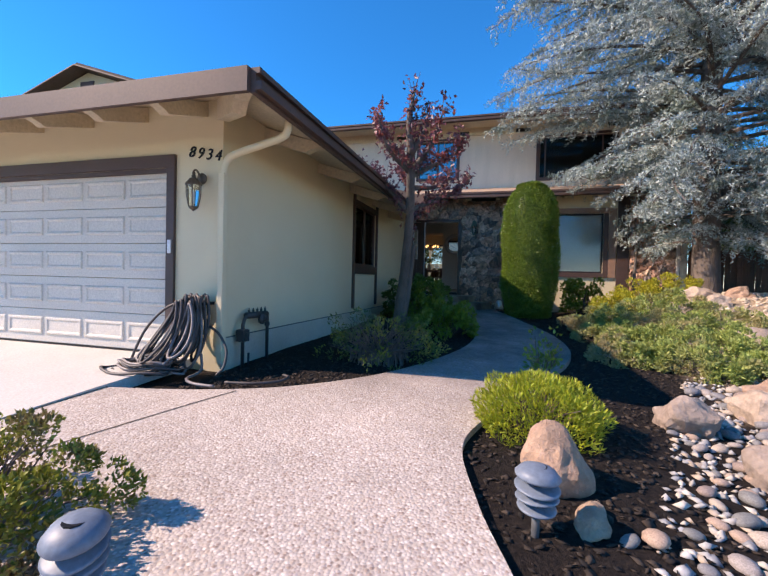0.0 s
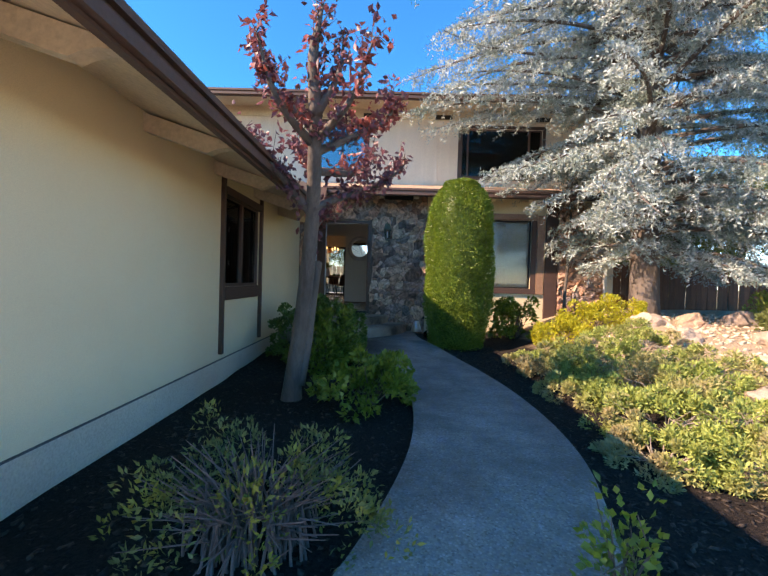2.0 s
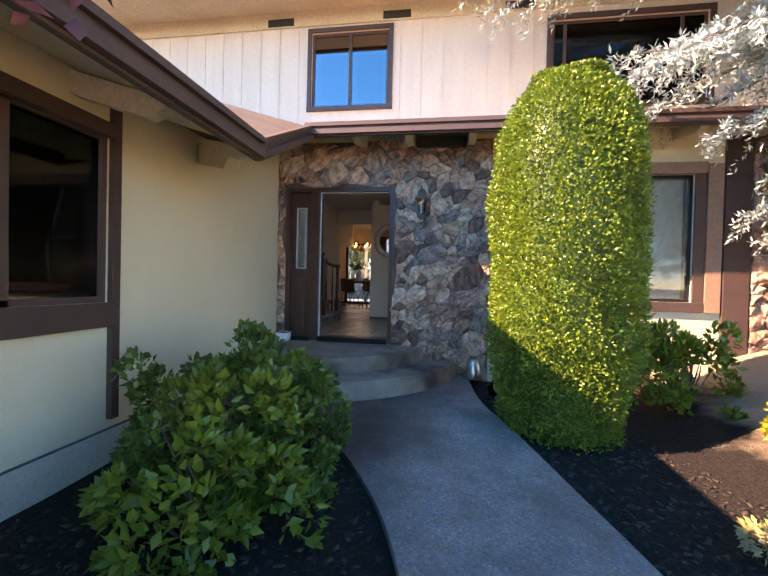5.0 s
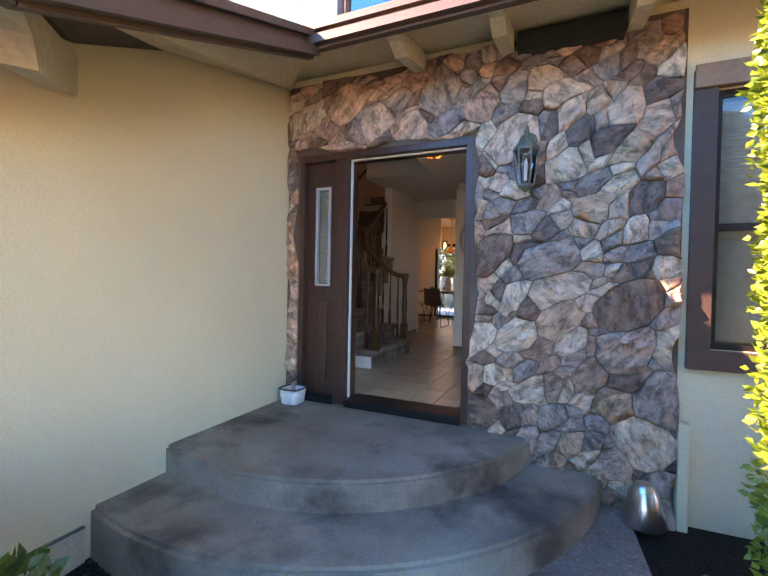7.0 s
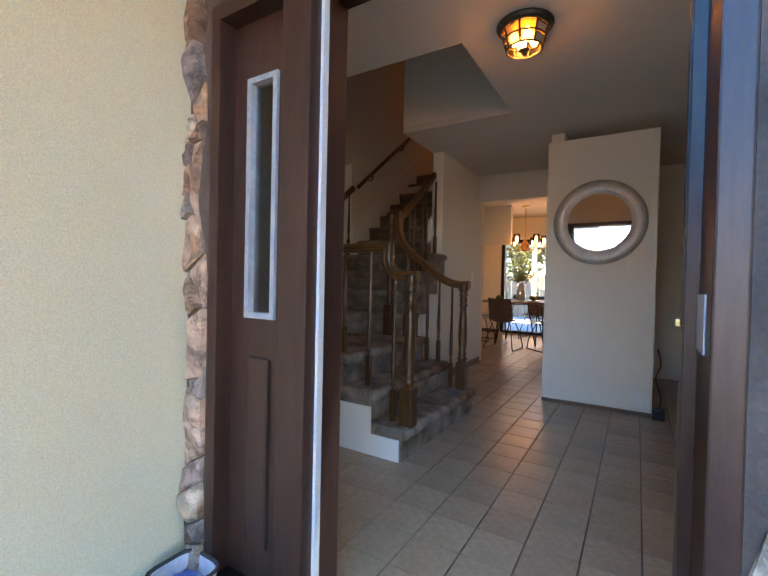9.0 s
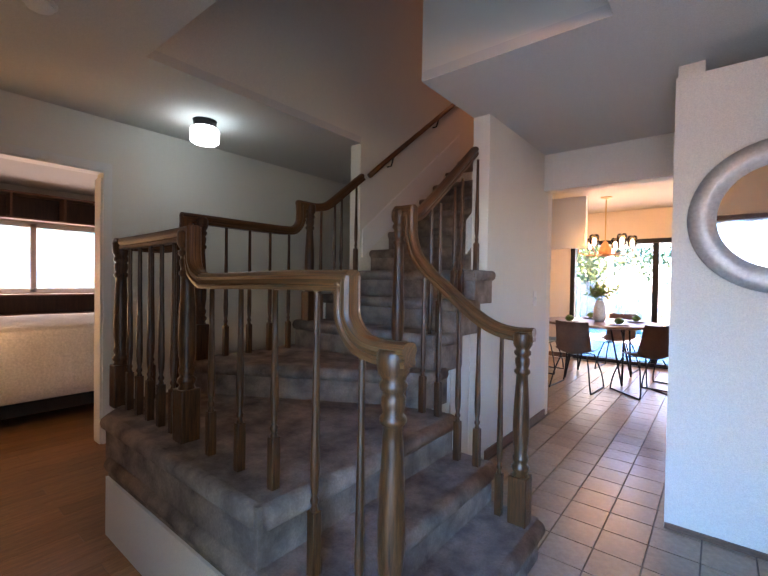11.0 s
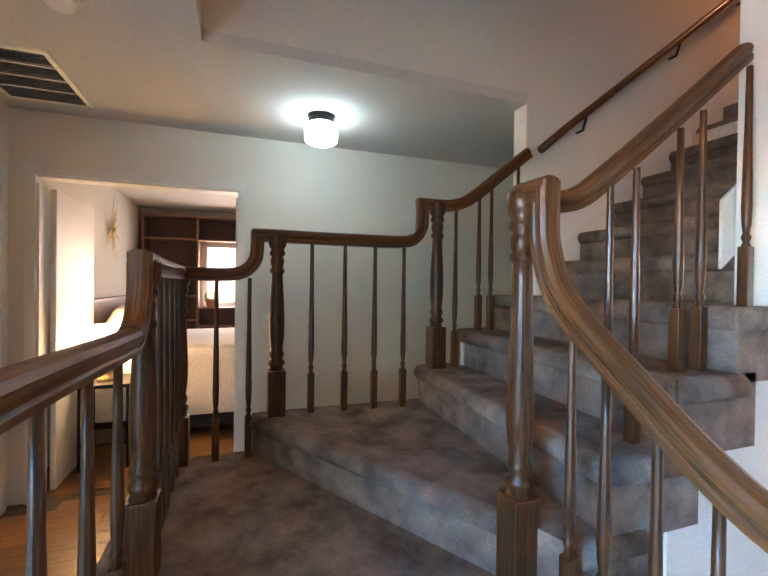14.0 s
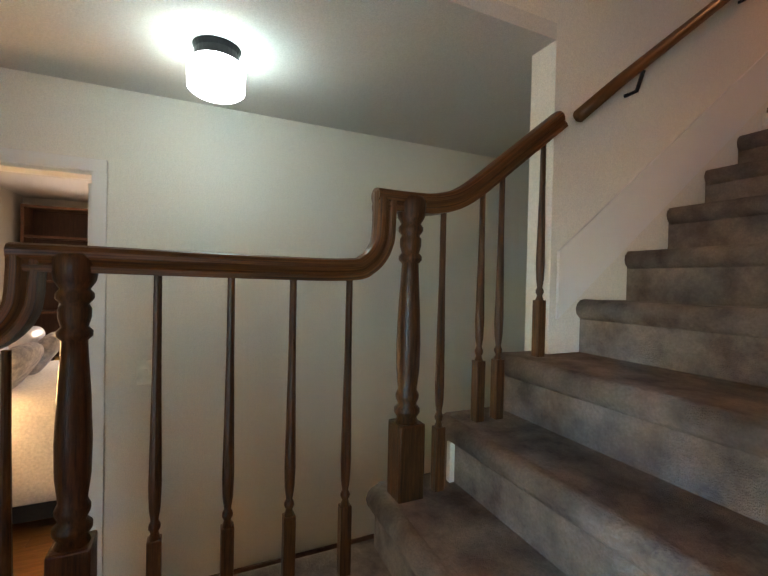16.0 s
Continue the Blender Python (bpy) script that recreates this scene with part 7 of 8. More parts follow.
for i, a in enumerate((-2.2, -0.9, 0.6, 2.0)):
    x, y = TX + 0.5 * math.cos(a), TY + 0.5 * math.sin(a)
    pl = thing("place_setting", "white plate with a folded green napkin", "plate", "place settings", at=(x, y, 1.966))
    part("plate", lathe(bmesh.new(), [(0.08, 0.0), (0.135, 0.014), (0.135, 0.018), (0.08, 0.006)], (x, y, 1.967), 24), PORCELAIN, pl, sm=True)
    bm = bmesh.new()
    bmesh.ops.create_icosphere(bm, subdivisions=3, radius=0.055)
    for v in bm.verts:
        v.co *= 1 + 0.18 * noise.noise(v.co * 40)
        v.co.z *= 0.8
    bmesh.ops.translate(bm, verts=bm.verts, vec=(x, y, 2.02))
    part("moss_ball", bm, BUSH_DARK, pl, "round green moss ball")
chd = thing("chandelier", "lit chandelier with glass cups and copper body", "chandelier", at=(TX + 0.05, TY, CEILING))
cx, cy = TX + 0.05, TY
part("canopy", lathe(bmesh.new(), [(0.02, -0.03), (0.07, -0.015), (0.075, 0.0)], (cx, cy, CEILING - 0.001), 20), BRASS, chd)
part("stem", tube(bmesh.new(), [(cx, cy, CEILING - 0.02), (cx, cy, 3.0)], 0.008, 8), BRASS, chd)
part("body", lathe(bmesh.new(), [(0.03, 0.0), (0.08, 0.03), (0.085, 0.12), (0.06, 0.15), (0.02, 0.22)], (cx, cy, 2.88), 20), WICKER, chd, "copper-coloured centre", sm=True)
for i in range(6):
    a = 2 * math.pi * i / 6 + 0.3
    ex, ey = cx + 0.33 * math.cos(a), cy + 0.33 * math.sin(a)
    part("arm", tube(bmesh.new(), spline([(cx, cy, 2.95), (cx + 0.16 * math.cos(a), cy + 0.16 * math.sin(a), 2.90), (ex, ey, 2.94), (ex, ey, 3.0)], 5), 0.009, 7), WICKER, chd, sm=True)
    cup = part("glass_cup", lathe(bmesh.new(), [(0.03, 0.0), (0.06, 0.04), (0.062, 0.14), (0.05, 0.17), (0.045, 0.17), (0.055, 0.13), (0.052, 0.04)], (ex, ey, 3.0), 16), LAMP_GLASS, chd, sm=True)
    cup.visible_shadow = False
    part("bulb", lathe(bmesh.new(), [(0.012, 0.0), (0.026, 0.04), (0.022, 0.075), (0.004, 0.1)], (ex, ey, 3.02), 12), CHAND_GLOW, chd, "lit warm bulb", sm=True)
sl = thing("sliding_door", "black framed sliding glass door to the garden", "sliding door", kind="structure", at=(-2.6, 20.27, 1.2))
part("outer_frame", boxes((-3.85, -3.78, 20.17, 20.33, 1.2, 3.24), (-1.37, -1.3, 20.17, 20.33, 1.2, 3.24), (-3.78, -1.37, 20.17, 20.33, 3.17, 3.24), (-3.78, -1.37, 20.17, 20.33, 1.18, 1.24)), BLACK, sl)
part("stile", boxes((-2.62, -2.54, 20.2, 20.3, 1.24, 3.17)), BLACK, sl)
for a, b in ((-3.78, -2.62), (-2.54, -1.37)):
    part("pane", boxes((a + 0.002, b - 0.002, 20.25, 20.256, 1.24, 3.17)), GLASS, sl).visible_shadow = False
# garden behind the house
single("patio", boxes((-8, 6, 20.36, 26, 0.9, 1.10)), CONCRETE, "pale concrete patio behind the house", "patio", kind="structure")
bk = thing("back_fence", "pale board fence behind the patio", "fence", kind="structure", at=(-2, 27, 1))
for i in range(60):
    part("board", boxes((-9 + i * 0.26, -8.76 + i * 0.26, 27, 27.02, 0.9, 2.6)), EAVE, bk)
tr = thing("patio_cover", "slatted wooden patio cover behind the house", "pergola", at=(-1.5, 22, 1.1))
for i in range(12):
    part("slat", boxes((-3.6 + i * 0.4, -3.52 + i * 0.4, 20.5, 23.5, 3.5, 3.58)), EAVE, tr)
part("beam", boxes((-3.9, 2.0, 23.3, 23.45, 3.35, 3.5)), EAVE, tr)
for x in (-3.85, -0.3, 1.8):
    part("post", boxes((x, x + 0.12, 23.3, 23.42, 1.1, 3.35)), EAVE, tr)

# ---- floors inside ----
tl_me = link_mesh("floor_tile", boxes((-0.102, 0.102, -0.102, 0.102, -0.012, 0.0), bevel=0.002), TILE)
floor = thing("floor", "square terracotta-beige floor tiles with dark joints", "floor", kind="structure", at=(-2, 14, FLOOR))
PITCH = 0.21
count = 0
rest = bmesh.new()
for j in range(39):
    for i in range(-12, 30):
        x, y = -2.36 + i * PITCH, 12.21 + j * PITCH
        if y > 20.1 or x < -5.0 or x > 4.1 or (x < -3.05 and y < 16.7):
            continue
        if -3.05 < x < -0.9 and y < 16.6 and count < 300:
            ob = new("floor_tile", tl_me)
            ob.parent = floor
            ob.matrix_parent_inverse = floor.matrix_basis.inverted()
            ob.matrix_basis = pose(x, y, FLOOR)
            count += 1
        elif x < 1.5:
            v = [rest.verts.new(c) for c in ((x - 0.102, y - 0.102, FLOOR), (x + 0.102, y - 0.102, FLOOR), (x + 0.102, y + 0.102, FLOOR), (x - 0.102, y + 0.102, FLOOR))]
            w = [rest.verts.new(q.co - Vector((0, 0, 0.012))) for q in v]
            rest.faces.new(v)
            for k in range(4):
                rest.faces.new((v[k], w[k], w[(k + 1) % 4], v[(k + 1) % 4]))
tagged(part("far_tiles", rest, TILE, floor), kind="stuff")
fl2 = thing("wood_floor", "orange-brown wooden floor boards of hall and bedroom", "floor", kind="structure", at=(-6, 14, FLOOR))
pk = {}
i = 0
x = -9.28
while x < -3.2:
    y = 12.12 - 0.3 * (i % 3)
    while y < 16.9:
        y0, y1 = max(y, 12.12), min(y + 0.9, 16.88)
        key = round(y1 - y0, 3)
        if y1 - y0 > 0.05 and not (-5.66 < x < -5.5 and not (12.2 < y0 < 13.4)):
            if key not in pk:
                pk[key] = link_mesh("board", boxes((0.001, 0.117, 0.001, key - 0.001, -0.012, 0.002)), PARQUET)
            ob = new("board", pk[key])
            ob.parent = fl2
            ob.matrix_parent_inverse = fl2.matrix_basis.inverted()
            ob.matrix_basis = pose(x, y0, FLOOR)
        y += 0.9
    x += 0.118
    i += 1

# ---- stones of the wall ----
def clip(poly, nx, nz, d):
    """Keep the part of a convex outline where nx*x + nz*z <= d."""
    out = []
    for i, p in enumerate(poly):
        q = poly[(i + 1) % len(poly)]
        a, b = nx * p[0] + nz * p[1] - d, nx * q[0] + nz * q[1] - d
        if a <= 0:
            out.append(p)
        if a * b < 0:
            t = a / (a - b)
            out.append((p[0] + (q[0] - p[0]) * t, p[1] + (q[1] - p[1]) * t))
    return out


def area(poly):
    return 0.5 * abs(sum(p[0] * q[1] - q[0] * p[1] for p, q in zip(poly, poly[1:] + poly[:1]))) if len(poly) > 2 else 0


def stone_cells(x0, x1, z0, z1, size, seed, hole=None):
    """Irregular stone outlines that fill a rectangle, of very mixed size."""
    rg = random.Random(seed)
    pts = []
    tries = 0
    while tries < 7000:
        tries += 1
        p = (rg.uniform(x0, x1), rg.uniform(z0, z1), size * rg.choice((0.45, 0.6, 0.75, 1.0, 1.25, 1.55)))
        if all(math.hypot((p[0] - q[0]) * 0.85 + (p[1] - q[1]) * 0.55, (p[1] - q[1]) * 1.2 - (p[0] - q[0]) * 0.55) > 0.45 * (p[2] + q[2]) for q in pts):
            pts.append(p)
    cells = []
    for i, p in enumerate(pts):
        poly = [(x0, z0), (x1, z0), (x1, z1), (x0, z1)]
        for j, q in enumerate(pts):
            if i == j:
                continue
            ex, ez = q[0] - p[0], q[1] - p[1]
            if ex * ex + ez * ez > 2.0:
                continue
            c, s_ = math.cos(0.65), math.sin(0.65)
            du, dv = (c * ex + s_ * ez) * 0.84, (-s_ * ex + c * ez) * 1.22
            dd = du * du + dv * dv
            du, dv = du * 0.84, dv * 1.22
            dx, dz = c * du - s_ * dv, s_ * du + c * dv
            k = 0.5 + 0.16 * (p[2] ** 2 - q[2] ** 2) / dd
            poly = clip(poly, dx, dz, dx * (p[0] + ex * k) + dz * (p[1] + ez * k))
            if len(poly) < 3:
                break
        if hole and len(poly) > 2:
            h0, h1, hz = hole
            poly = max((clip(poly, 1, 0, h0), clip(poly, -1, 0, -h1), clip(poly, 0, -1, -hz)), key=area)
        if len(poly) > 2 and area(poly) > 0.0012:
            cells.append(poly)
    return cells


def warped(x, z):
    """The wandering of the joints, the same for both stones at a joint."""
    p = Vector((x, 0.0, z))
    return (x + 0.10 * noise.noise(p * 2.2) + 0.04 * noise.noise(p * 5.5) + 0.016 * noise.noise(p * 17.0 + Vector((3, 0, 0))), z + 0.10 * noise.noise(p * 2.2 + Vector((9, 5, 0))) + 0.04 * noise.noise(p * 5.5 + Vector((9, 5, 0))) + 0.016 * noise.noise(p * 17.0 + Vector((0, 8, 0))))


def stone_mesh(poly, y, rg, keep):
    """One rough split stone, proud of the wall towards -y, fitted tight to its neighbours."""
    x0, x1, z0, z1 = keep[:4]
    ring = []
    for i, p in enumerate(poly):
        q = poly[(i + 1) % len(poly)]
        n = max(1, min(4, int(math.hypot(p[0] - q[0], p[1] - q[1]) / 0.055)))
        for k in range(n):
            t = k / n
            px, pz = p[0] + (q[0] - p[0]) * t, p[1] + (q[1] - p[1]) * t
            wx, wz = warped(px, pz)
            if len(keep) > 4:
                h0, h1, hz = keep[4:]
                if pz < hz + 0.02 and h0 - 0.02 < px < h1 + 0.02:
                    wx, wz = (min(wx, h0) if px < (h0 + h1) / 2 and pz < hz - 0.02 else max(wx, h1) if pz < hz - 0.02 else wx), (max(wz, hz) if pz > hz - 0.02 else wz)
            ring.append((min(max(wx, x0), x1), min(max(wz, z0), z1)))
    cx = sum(p[0] for p in ring) / len(ring)
    cz = sum(p[1] for p in ring) / len(ring)
    depth = rg.uniform(0.018, 0.058)
    r = math.sqrt(area(poly))
    lean = min(1.0, 0.07 / r)
    tx, tz = rg.uniform(-0.22, 0.22) * lean, rg.uniform(-0.3, 0.3) * lean
    bm = bmesh.new()
    shift = Vector((rg.uniform(0, 50), rg.uniform(0, 50), rg.uniform(0, 50)))
    th = rg.uniform(0, math.pi)
    c, s_ = math.cos(th), math.sin(th)

    def put(inset, d, split):
        k = max(0.25, 1 - inset / max(r * 0.5, 0.02))
        out = []
        for x, z in ring:
            xx, zz = cx + (x - cx) * k, cz + (z - cz) * k
            dd = d + (tx * (xx - cx) + tz * (zz - cz)) * (d > 0.01)
            if split:
                # split along the bed: low terraces across the face
                u = (c * xx + s_ * zz) * 16 + 1.6 * noise.noise(Vector((xx * 5, 0, zz * 5)) + shift)
                dd += split * (math.floor(u) % 3 - 1) + 0.012 * noise.noise(Vector((xx * 11, 0, zz * 11)) + shift)
            out.append(bm.verts.new((xx, y - (max(dd, 0.02) if d > 0.01 else 0.0), zz)))
        return out
    rings = [put(0.001, 0.0, 0), put(0.0025, depth * 0.85, 0.004), put(0.010, depth, 0.007), put(r * 0.17, depth + 0.006, 0.009), put(r * 0.34, depth + 0.008, 0.009)]
    n = len(ring)
    for s, t in zip(rings, rings[1:]):
        for i in range(n):
            bm.faces.new((s[i], s[(i + 1) % n], t[(i + 1) % n], t[i]))
    bm.faces.new(rings[-1])
    bmesh.ops.triangulate(bm, faces=bm.faces[:])
    return bm


rg = random.Random(11)
veneer = thing("stone_wall", "brown and grey irregular fieldstone facing round the entry", "stone wall", kind="structure", at=(-1.2, 11.9, 0.7))
part("mortar_bed", wall_boxes(bmesh.new(), "x", 11.902, 11.93, -2.72, 0.2, 0.6, 3.86, [(DOOR_L, DOOR_R, 0.6, DOOR_T)]), MORTAR, veneer)
for poly in stone_cells(-2.72, 0.205, 0.6, 3.86, 0.20, 4, (DOOR_L - 0.005, DOOR_R + 0.005, DOOR_T + 0.005)):
    part("stone", stone_mesh(poly, 11.916, rg, (-2.72, 0.21, 0.6, 3.86, DOOR_L - 0.003, DOOR_R + 0.003, DOOR_T + 0.003)), STONE, veneer)
pier = thing("stone_pier", "brown fieldstone facing at the house corner", "stone wall", kind="structure", at=(3.8, 11.9, 0.9))
part("mortar_bed", boxes((3.22, 4.35, 11.915, 11.93, 0.9, 3.8)), MORTAR, pier)
for poly in stone_cells(3.22, 4.24, 0.9, 3.8, 0.22, 8):
    part("stone", stone_mesh(poly, 11.916, rg, (3.22, 4.24, 0.9, 3.8)), STONE, pier)

# ---- plants ----
def blob_points(n, centre, radii, low=-0.3, seed=1, lump=0.18, shell=0.35):
    """Points in the outer layer of a lumpy mound, with outward ways."""
    g = np.random.default_rng(seed)
    d = unit(g.normal(size=(n * 2, 3)))
    d = d[d[:, 2] > low][:n]
    ph = g.uniform(0, 6.28, 6)
    wob = 1 + lump * (np.sin(d[:, 0] * 5 + ph[0]) * np.sin(d[:, 1] * 6 + ph[1]) + 0.6 * np.sin(d[:, 2] * 9 + ph[2] + d[:, 0] * 7)) * 0.8
    r = (1 - shell * g.uniform(0, 1, len(d)) ** 1.6) * wob
    p = np.asarray(centre) + d * np.asarray(radii) * r[:, None]
    return p, d


def shrub(name, label, centre, radii, n, length, width, mt, seed, stems=14, stem_mt=None, group="", up=0.6, low=-0.35, lump=0.2, shell=0.4, category="shrub", clumps=0, foot=0.12):
    """A loose shrub: bare stems from the ground, leaves in an uneven outer layer."""
    x, y, z = centre
    gz = z - 0.02
    s = thing(name, label, category, group, at=(x, y, gz))
    g = np.random.default_rng(seed)
    bm = bmesh.new()
    for i in range(stems):
        a = g.uniform(0, 6.28)
        k = g.uniform(0.35, 0.95)
        tip = Vector((x + radii[0] * k * math.cos(a), y + radii[1] * k * math.sin(a), z + radii[2] * g.uniform(0.5, 0.95) * math.sqrt(max(0.1, 1.15 - k * k))))
        mid = Vector((x, y, z)).lerp(tip, 0.5) + Vector((0, 0, 0.08 * radii[2]))
        f = foot * k
        tube(bm, [(x + f * radii[0] * math.cos(a), y + f * radii[1] * math.sin(a), gz - 0.02), mid + Vector(g.normal(0, 0.03, 3)), tip + Vector(g.normal(0, 0.05, 3))], [0.010, 0.006, 0.002], 5)
    tagged(part("stem", bm, stem_mt or TWIG, s), kind="stuff")
    p, d = blob_points(n, (x, y, z + radii[2] * 0.25), (radii[0], radii[1], radii[2] * 0.78), low, seed, lump, shell)
    if clumps:
        # sprigs gathered in tufts over the mound
        at, way = p[:clumps], d[:clumps]
        pick = g.integers(0, clumps, len(p))
        size = g.uniform(0.6, 1.3, clumps)[pick] * 0.42 * (radii[0] * radii[1] * radii[2] / clumps * 4) ** (1 / 3)
        off = unit(g.normal(size=(len(p), 3)) + way[pick] * 0.5)
        p = at[pick] + off * (size * g.uniform(0.35, 1.0, len(p)) ** 0.5)[:, None]
        p[:, 2] = np.maximum(p[:, 2], gz + 0.01)
        d = unit(off + way[pick] * 0.6)
    w = unit(d + g.normal(size=d.shape) * 0.7 + np.array([0, 0, up]))
    part("foliage", leaf_mesh("foliage", p, w, length, width, mt), mt, s)
    return s


def gz_at(x, y):
    return ground_z(x, y)


# clipped columnar hedge: leaf shell over a dark core in place of inner shade
def hedge(cx, cy, z0, z1, r):
    h = thing("clipped_hedge", "tall clipped green columnar hedge", "hedge", at=(cx, cy, z0))
    prof = lambda t: r * (0.80 + 0.20 * smoothstep(0.0, 0.3, t)) * (1.0 if t < 0.55 else math.sqrt(max(0.0, 1 - ((t - 0.55) / 0.4515) ** 3.2)))
    g = np.random.default_rng(21)
    n = 72000
    t = g.uniform(0, 1, n) ** 0.92
    a = g.uniform(0, 2 * math.pi, n)
    rad = np.array([prof(v) for v in t])
    lump = 1 + 0.035 * np.sin(a * 7 + t * 19) + 0.03 * np.sin(a * 3 - t * 11) + 0.025 * np.sin(a * 17 + 5 * np.sin(t * 31)) * np.sin(t * 43 + a * 5) + g.normal(0, 0.018, n)
    rr_ = rad * lump - g.uniform(0, 1, n) ** 1.5 * 0.10
    p = np.stack([cx + rr_ * np.cos(a), cy + rr_ * np.sin(a), z0 + t * (z1 - z0) + g.normal(0, 0.01, n)], axis=1)
    top = g.uniform(0, 1, n) < 0.04
    q = np.sqrt(g.uniform(0, 1, n)) * r * 0.55
    p[top] = np.stack([cx + q * np.cos(a), cy + q * np.sin(a), z1 - 0.03 - 0.25 * (q / r) ** 2 + 0.02 * np.sin(a * 4)], axis=1)[top]
    d = np.stack([np.cos(a), np.sin(a), np.where(top, 2.0, 0.25)], axis=1)
    w = unit(d + g.normal(size=d.shape) * 0.75)
    part("foliage", leaf_mesh("foliage", p, w, 0.031, 0.019, HEDGE), HEDGE, h)
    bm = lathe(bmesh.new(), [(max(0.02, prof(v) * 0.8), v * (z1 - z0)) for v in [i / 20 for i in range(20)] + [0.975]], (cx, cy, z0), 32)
    part("inner_core", bm, BUSH_DARK, h, "dark solid core put in for the shade inside", sm=True)
    part("trunk", tube(bmesh.new(), [(cx, cy, z0 - 0.12), (cx, cy, z0 + 0.3)], 0.06, 8), BARK, h)
    return h


hedge(0.68, 10.2, 0.70, 3.83, 0.62)

shrub("grey_shrub", "half-bare grey-green shrub with dry stems in mulch", (-1.28, 4.5, 0.56), (0.64, 0.56, 0.54), 2600, 0.042, 0.018, LAVENDER, 31, 190, GREYTWIG, up=0.7, lump=0.3, shell=0.55, clumps=75, foot=0.6)
shrub("green_shrub", "small leafy green shrub in dark mulch", (-0.82, 6.75, 0.58), (0.50, 0.42, 0.52), 1700, 0.075, 0.046, BUSH, 32, 26, up=0.6, lump=0.3, shell=0.55, clumps=38)
shrub("round_bush", "dense green round-leaved bush beside the steps", (-1.72, 8.95, 0.60), (0.74, 0.66, 0.95), 7000, 0.058, 0.04, BUSH_DARK, 33, 26, up=0.3, shell=0.4, clumps=90)
shrub("round_bush", "leafy green bush close to the walk", (-1.55, 8.35, 0.60), (0.5, 0.42, 0.72), 1900, 0.08, 0.046, BUSH, 38, 22, up=0.5, lump=0.3, shell=0.5, clumps=34)
shrub("lime_shrub", "low lime-green feathery shrub behind a boulder", (0.27, 2.82, 0.56), (0.40, 0.38, 0.33), 9000, 0.04, 0.008, LIME, 34, 30, up=1.0, lump=0.14)
shrub("corner_shrub", "low yellow-green shrub with small leaves at the apron edge", (-1.86, 1.02, 0.42), (0.52, 0.42, 0.42), 11000, 0.026, 0.016, OLIVE, 35, 70, GREYTWIG, up=0.5, lump=0.25, clumps=90, foot=0.4)
shrub("seedling", "small leafy weed at the edge of the walk", (0.42, 4.18, 0.6), (0.17, 0.15, 0.42), 240, 0.05, 0.03, BUSH, 37, 8, up=0.5, lump=0.3, shell=0.8)
shrub("window_bush", "bright leafy bush below the living room window", (1.95, 10.75, 0.85), (0.52, 0.42, 0.72), 2400, 0.08, 0.05, BUSH, 39, 18, up=0.4, clumps=40)
shrub("small_bush", "sparse green bush by the stone pier", (3.55, 11.0, 1.0), (0.4, 0.3, 0.45), 700, 0.07, 0.04, BUSH, 40, 14)
for i, (x, y, rx, ry, rz) in enumerate(((2.35, 9.35, 0.55, 0.45, 0.42), (2.95, 9.75, 0.6, 0.45, 0.46), (3.55, 10.0, 0.55, 0.45, 0.42))):
    shrub("yellow_shrub", "bright yellow-green mounded shrub in sun", (x, y, gz_at(x, y)), (rx, ry, rz), 5600, 0.04, 0.02, YELLOW, 50 + i, 16, group="yellow shrubs", up=0.5, clumps=45)
for i, (x, y, rx, ry, rz) in enumerate(((1.75, 8.3, 0.55, 0.6, 0.28), (2.25, 7.9, 0.65, 0.65, 0.36), (2.9, 8.3, 0.6, 0.6, 0.34), (1.75, 7.2, 0.5, 0.65, 0.26), (2.45, 6.9, 0.7, 0.65, 0.36), (1.95, 6.2, 0.6, 0.65, 0.30), (2.65, 5.95, 0.62, 0.6, 0.3), (2.2, 5.35, 0.55, 0.55, 0.28), (3.15, 7.2, 0.55, 0.6, 0.3), (1.55, 5.6, 0.4, 0.5, 0.2), (2.7, 5.0, 0.42, 0.4, 0.24))):
    shrub("juniper_mat", "spreading yellow-green juniper mat with dry patches", (x, y, gz_at(x, y) - 0.03), (rx, ry, rz), 8000, 0.045, 0.017, JUNIPER, 60 + i, 22, DRYTWIG, group="juniper mats", up=0.25, lump=0.28, shell=0.3, clumps=46)
for i, (x, y) in enumerate(((6.2, 9.2), (7.4, 10.2), (5.5, 8.2))):
    shrub("dry_bush", "low green and brown bush by the fence", (x, y, gz_at(x, y)), (0.75, 0.6, 0.75), 2800, 0.07, 0.03, LAVENDER if i else BUSH, 80 + i, 40, DRYTWIG, group="bushes by the fence")


def limb_tree(name, label, category, trunk, radius, bark):
    t = thing(name, label, category, at=trunk[0])
    part("trunk", tube(bmesh.new(), spline(trunk, 6), [float(v) for v in np.interp(np.linspace(0, 1, (len(trunk) - 1) * 6 + 1), np.linspace(0, 1, len(radius)), radius)], 14), bark, t, sm=True)
    return t


# purple plum
pl = limb_tree("plum_tree", "slim plum tree with grey trunk and purple leaves", "tree", [(-1.66, 6.88, 0.5), (-1.62, 6.82, 0.9), (-1.52, 6.72, 1.6), (-1.42, 6.58, 2.5), (-1.36, 6.30, 3.1), (-1.34, 6.2, 3.45)], [0.125, 0.09, 0.078, 0.07, 0.066, 0.06], BARK)
g = np.random.default_rng(5)
tips = []
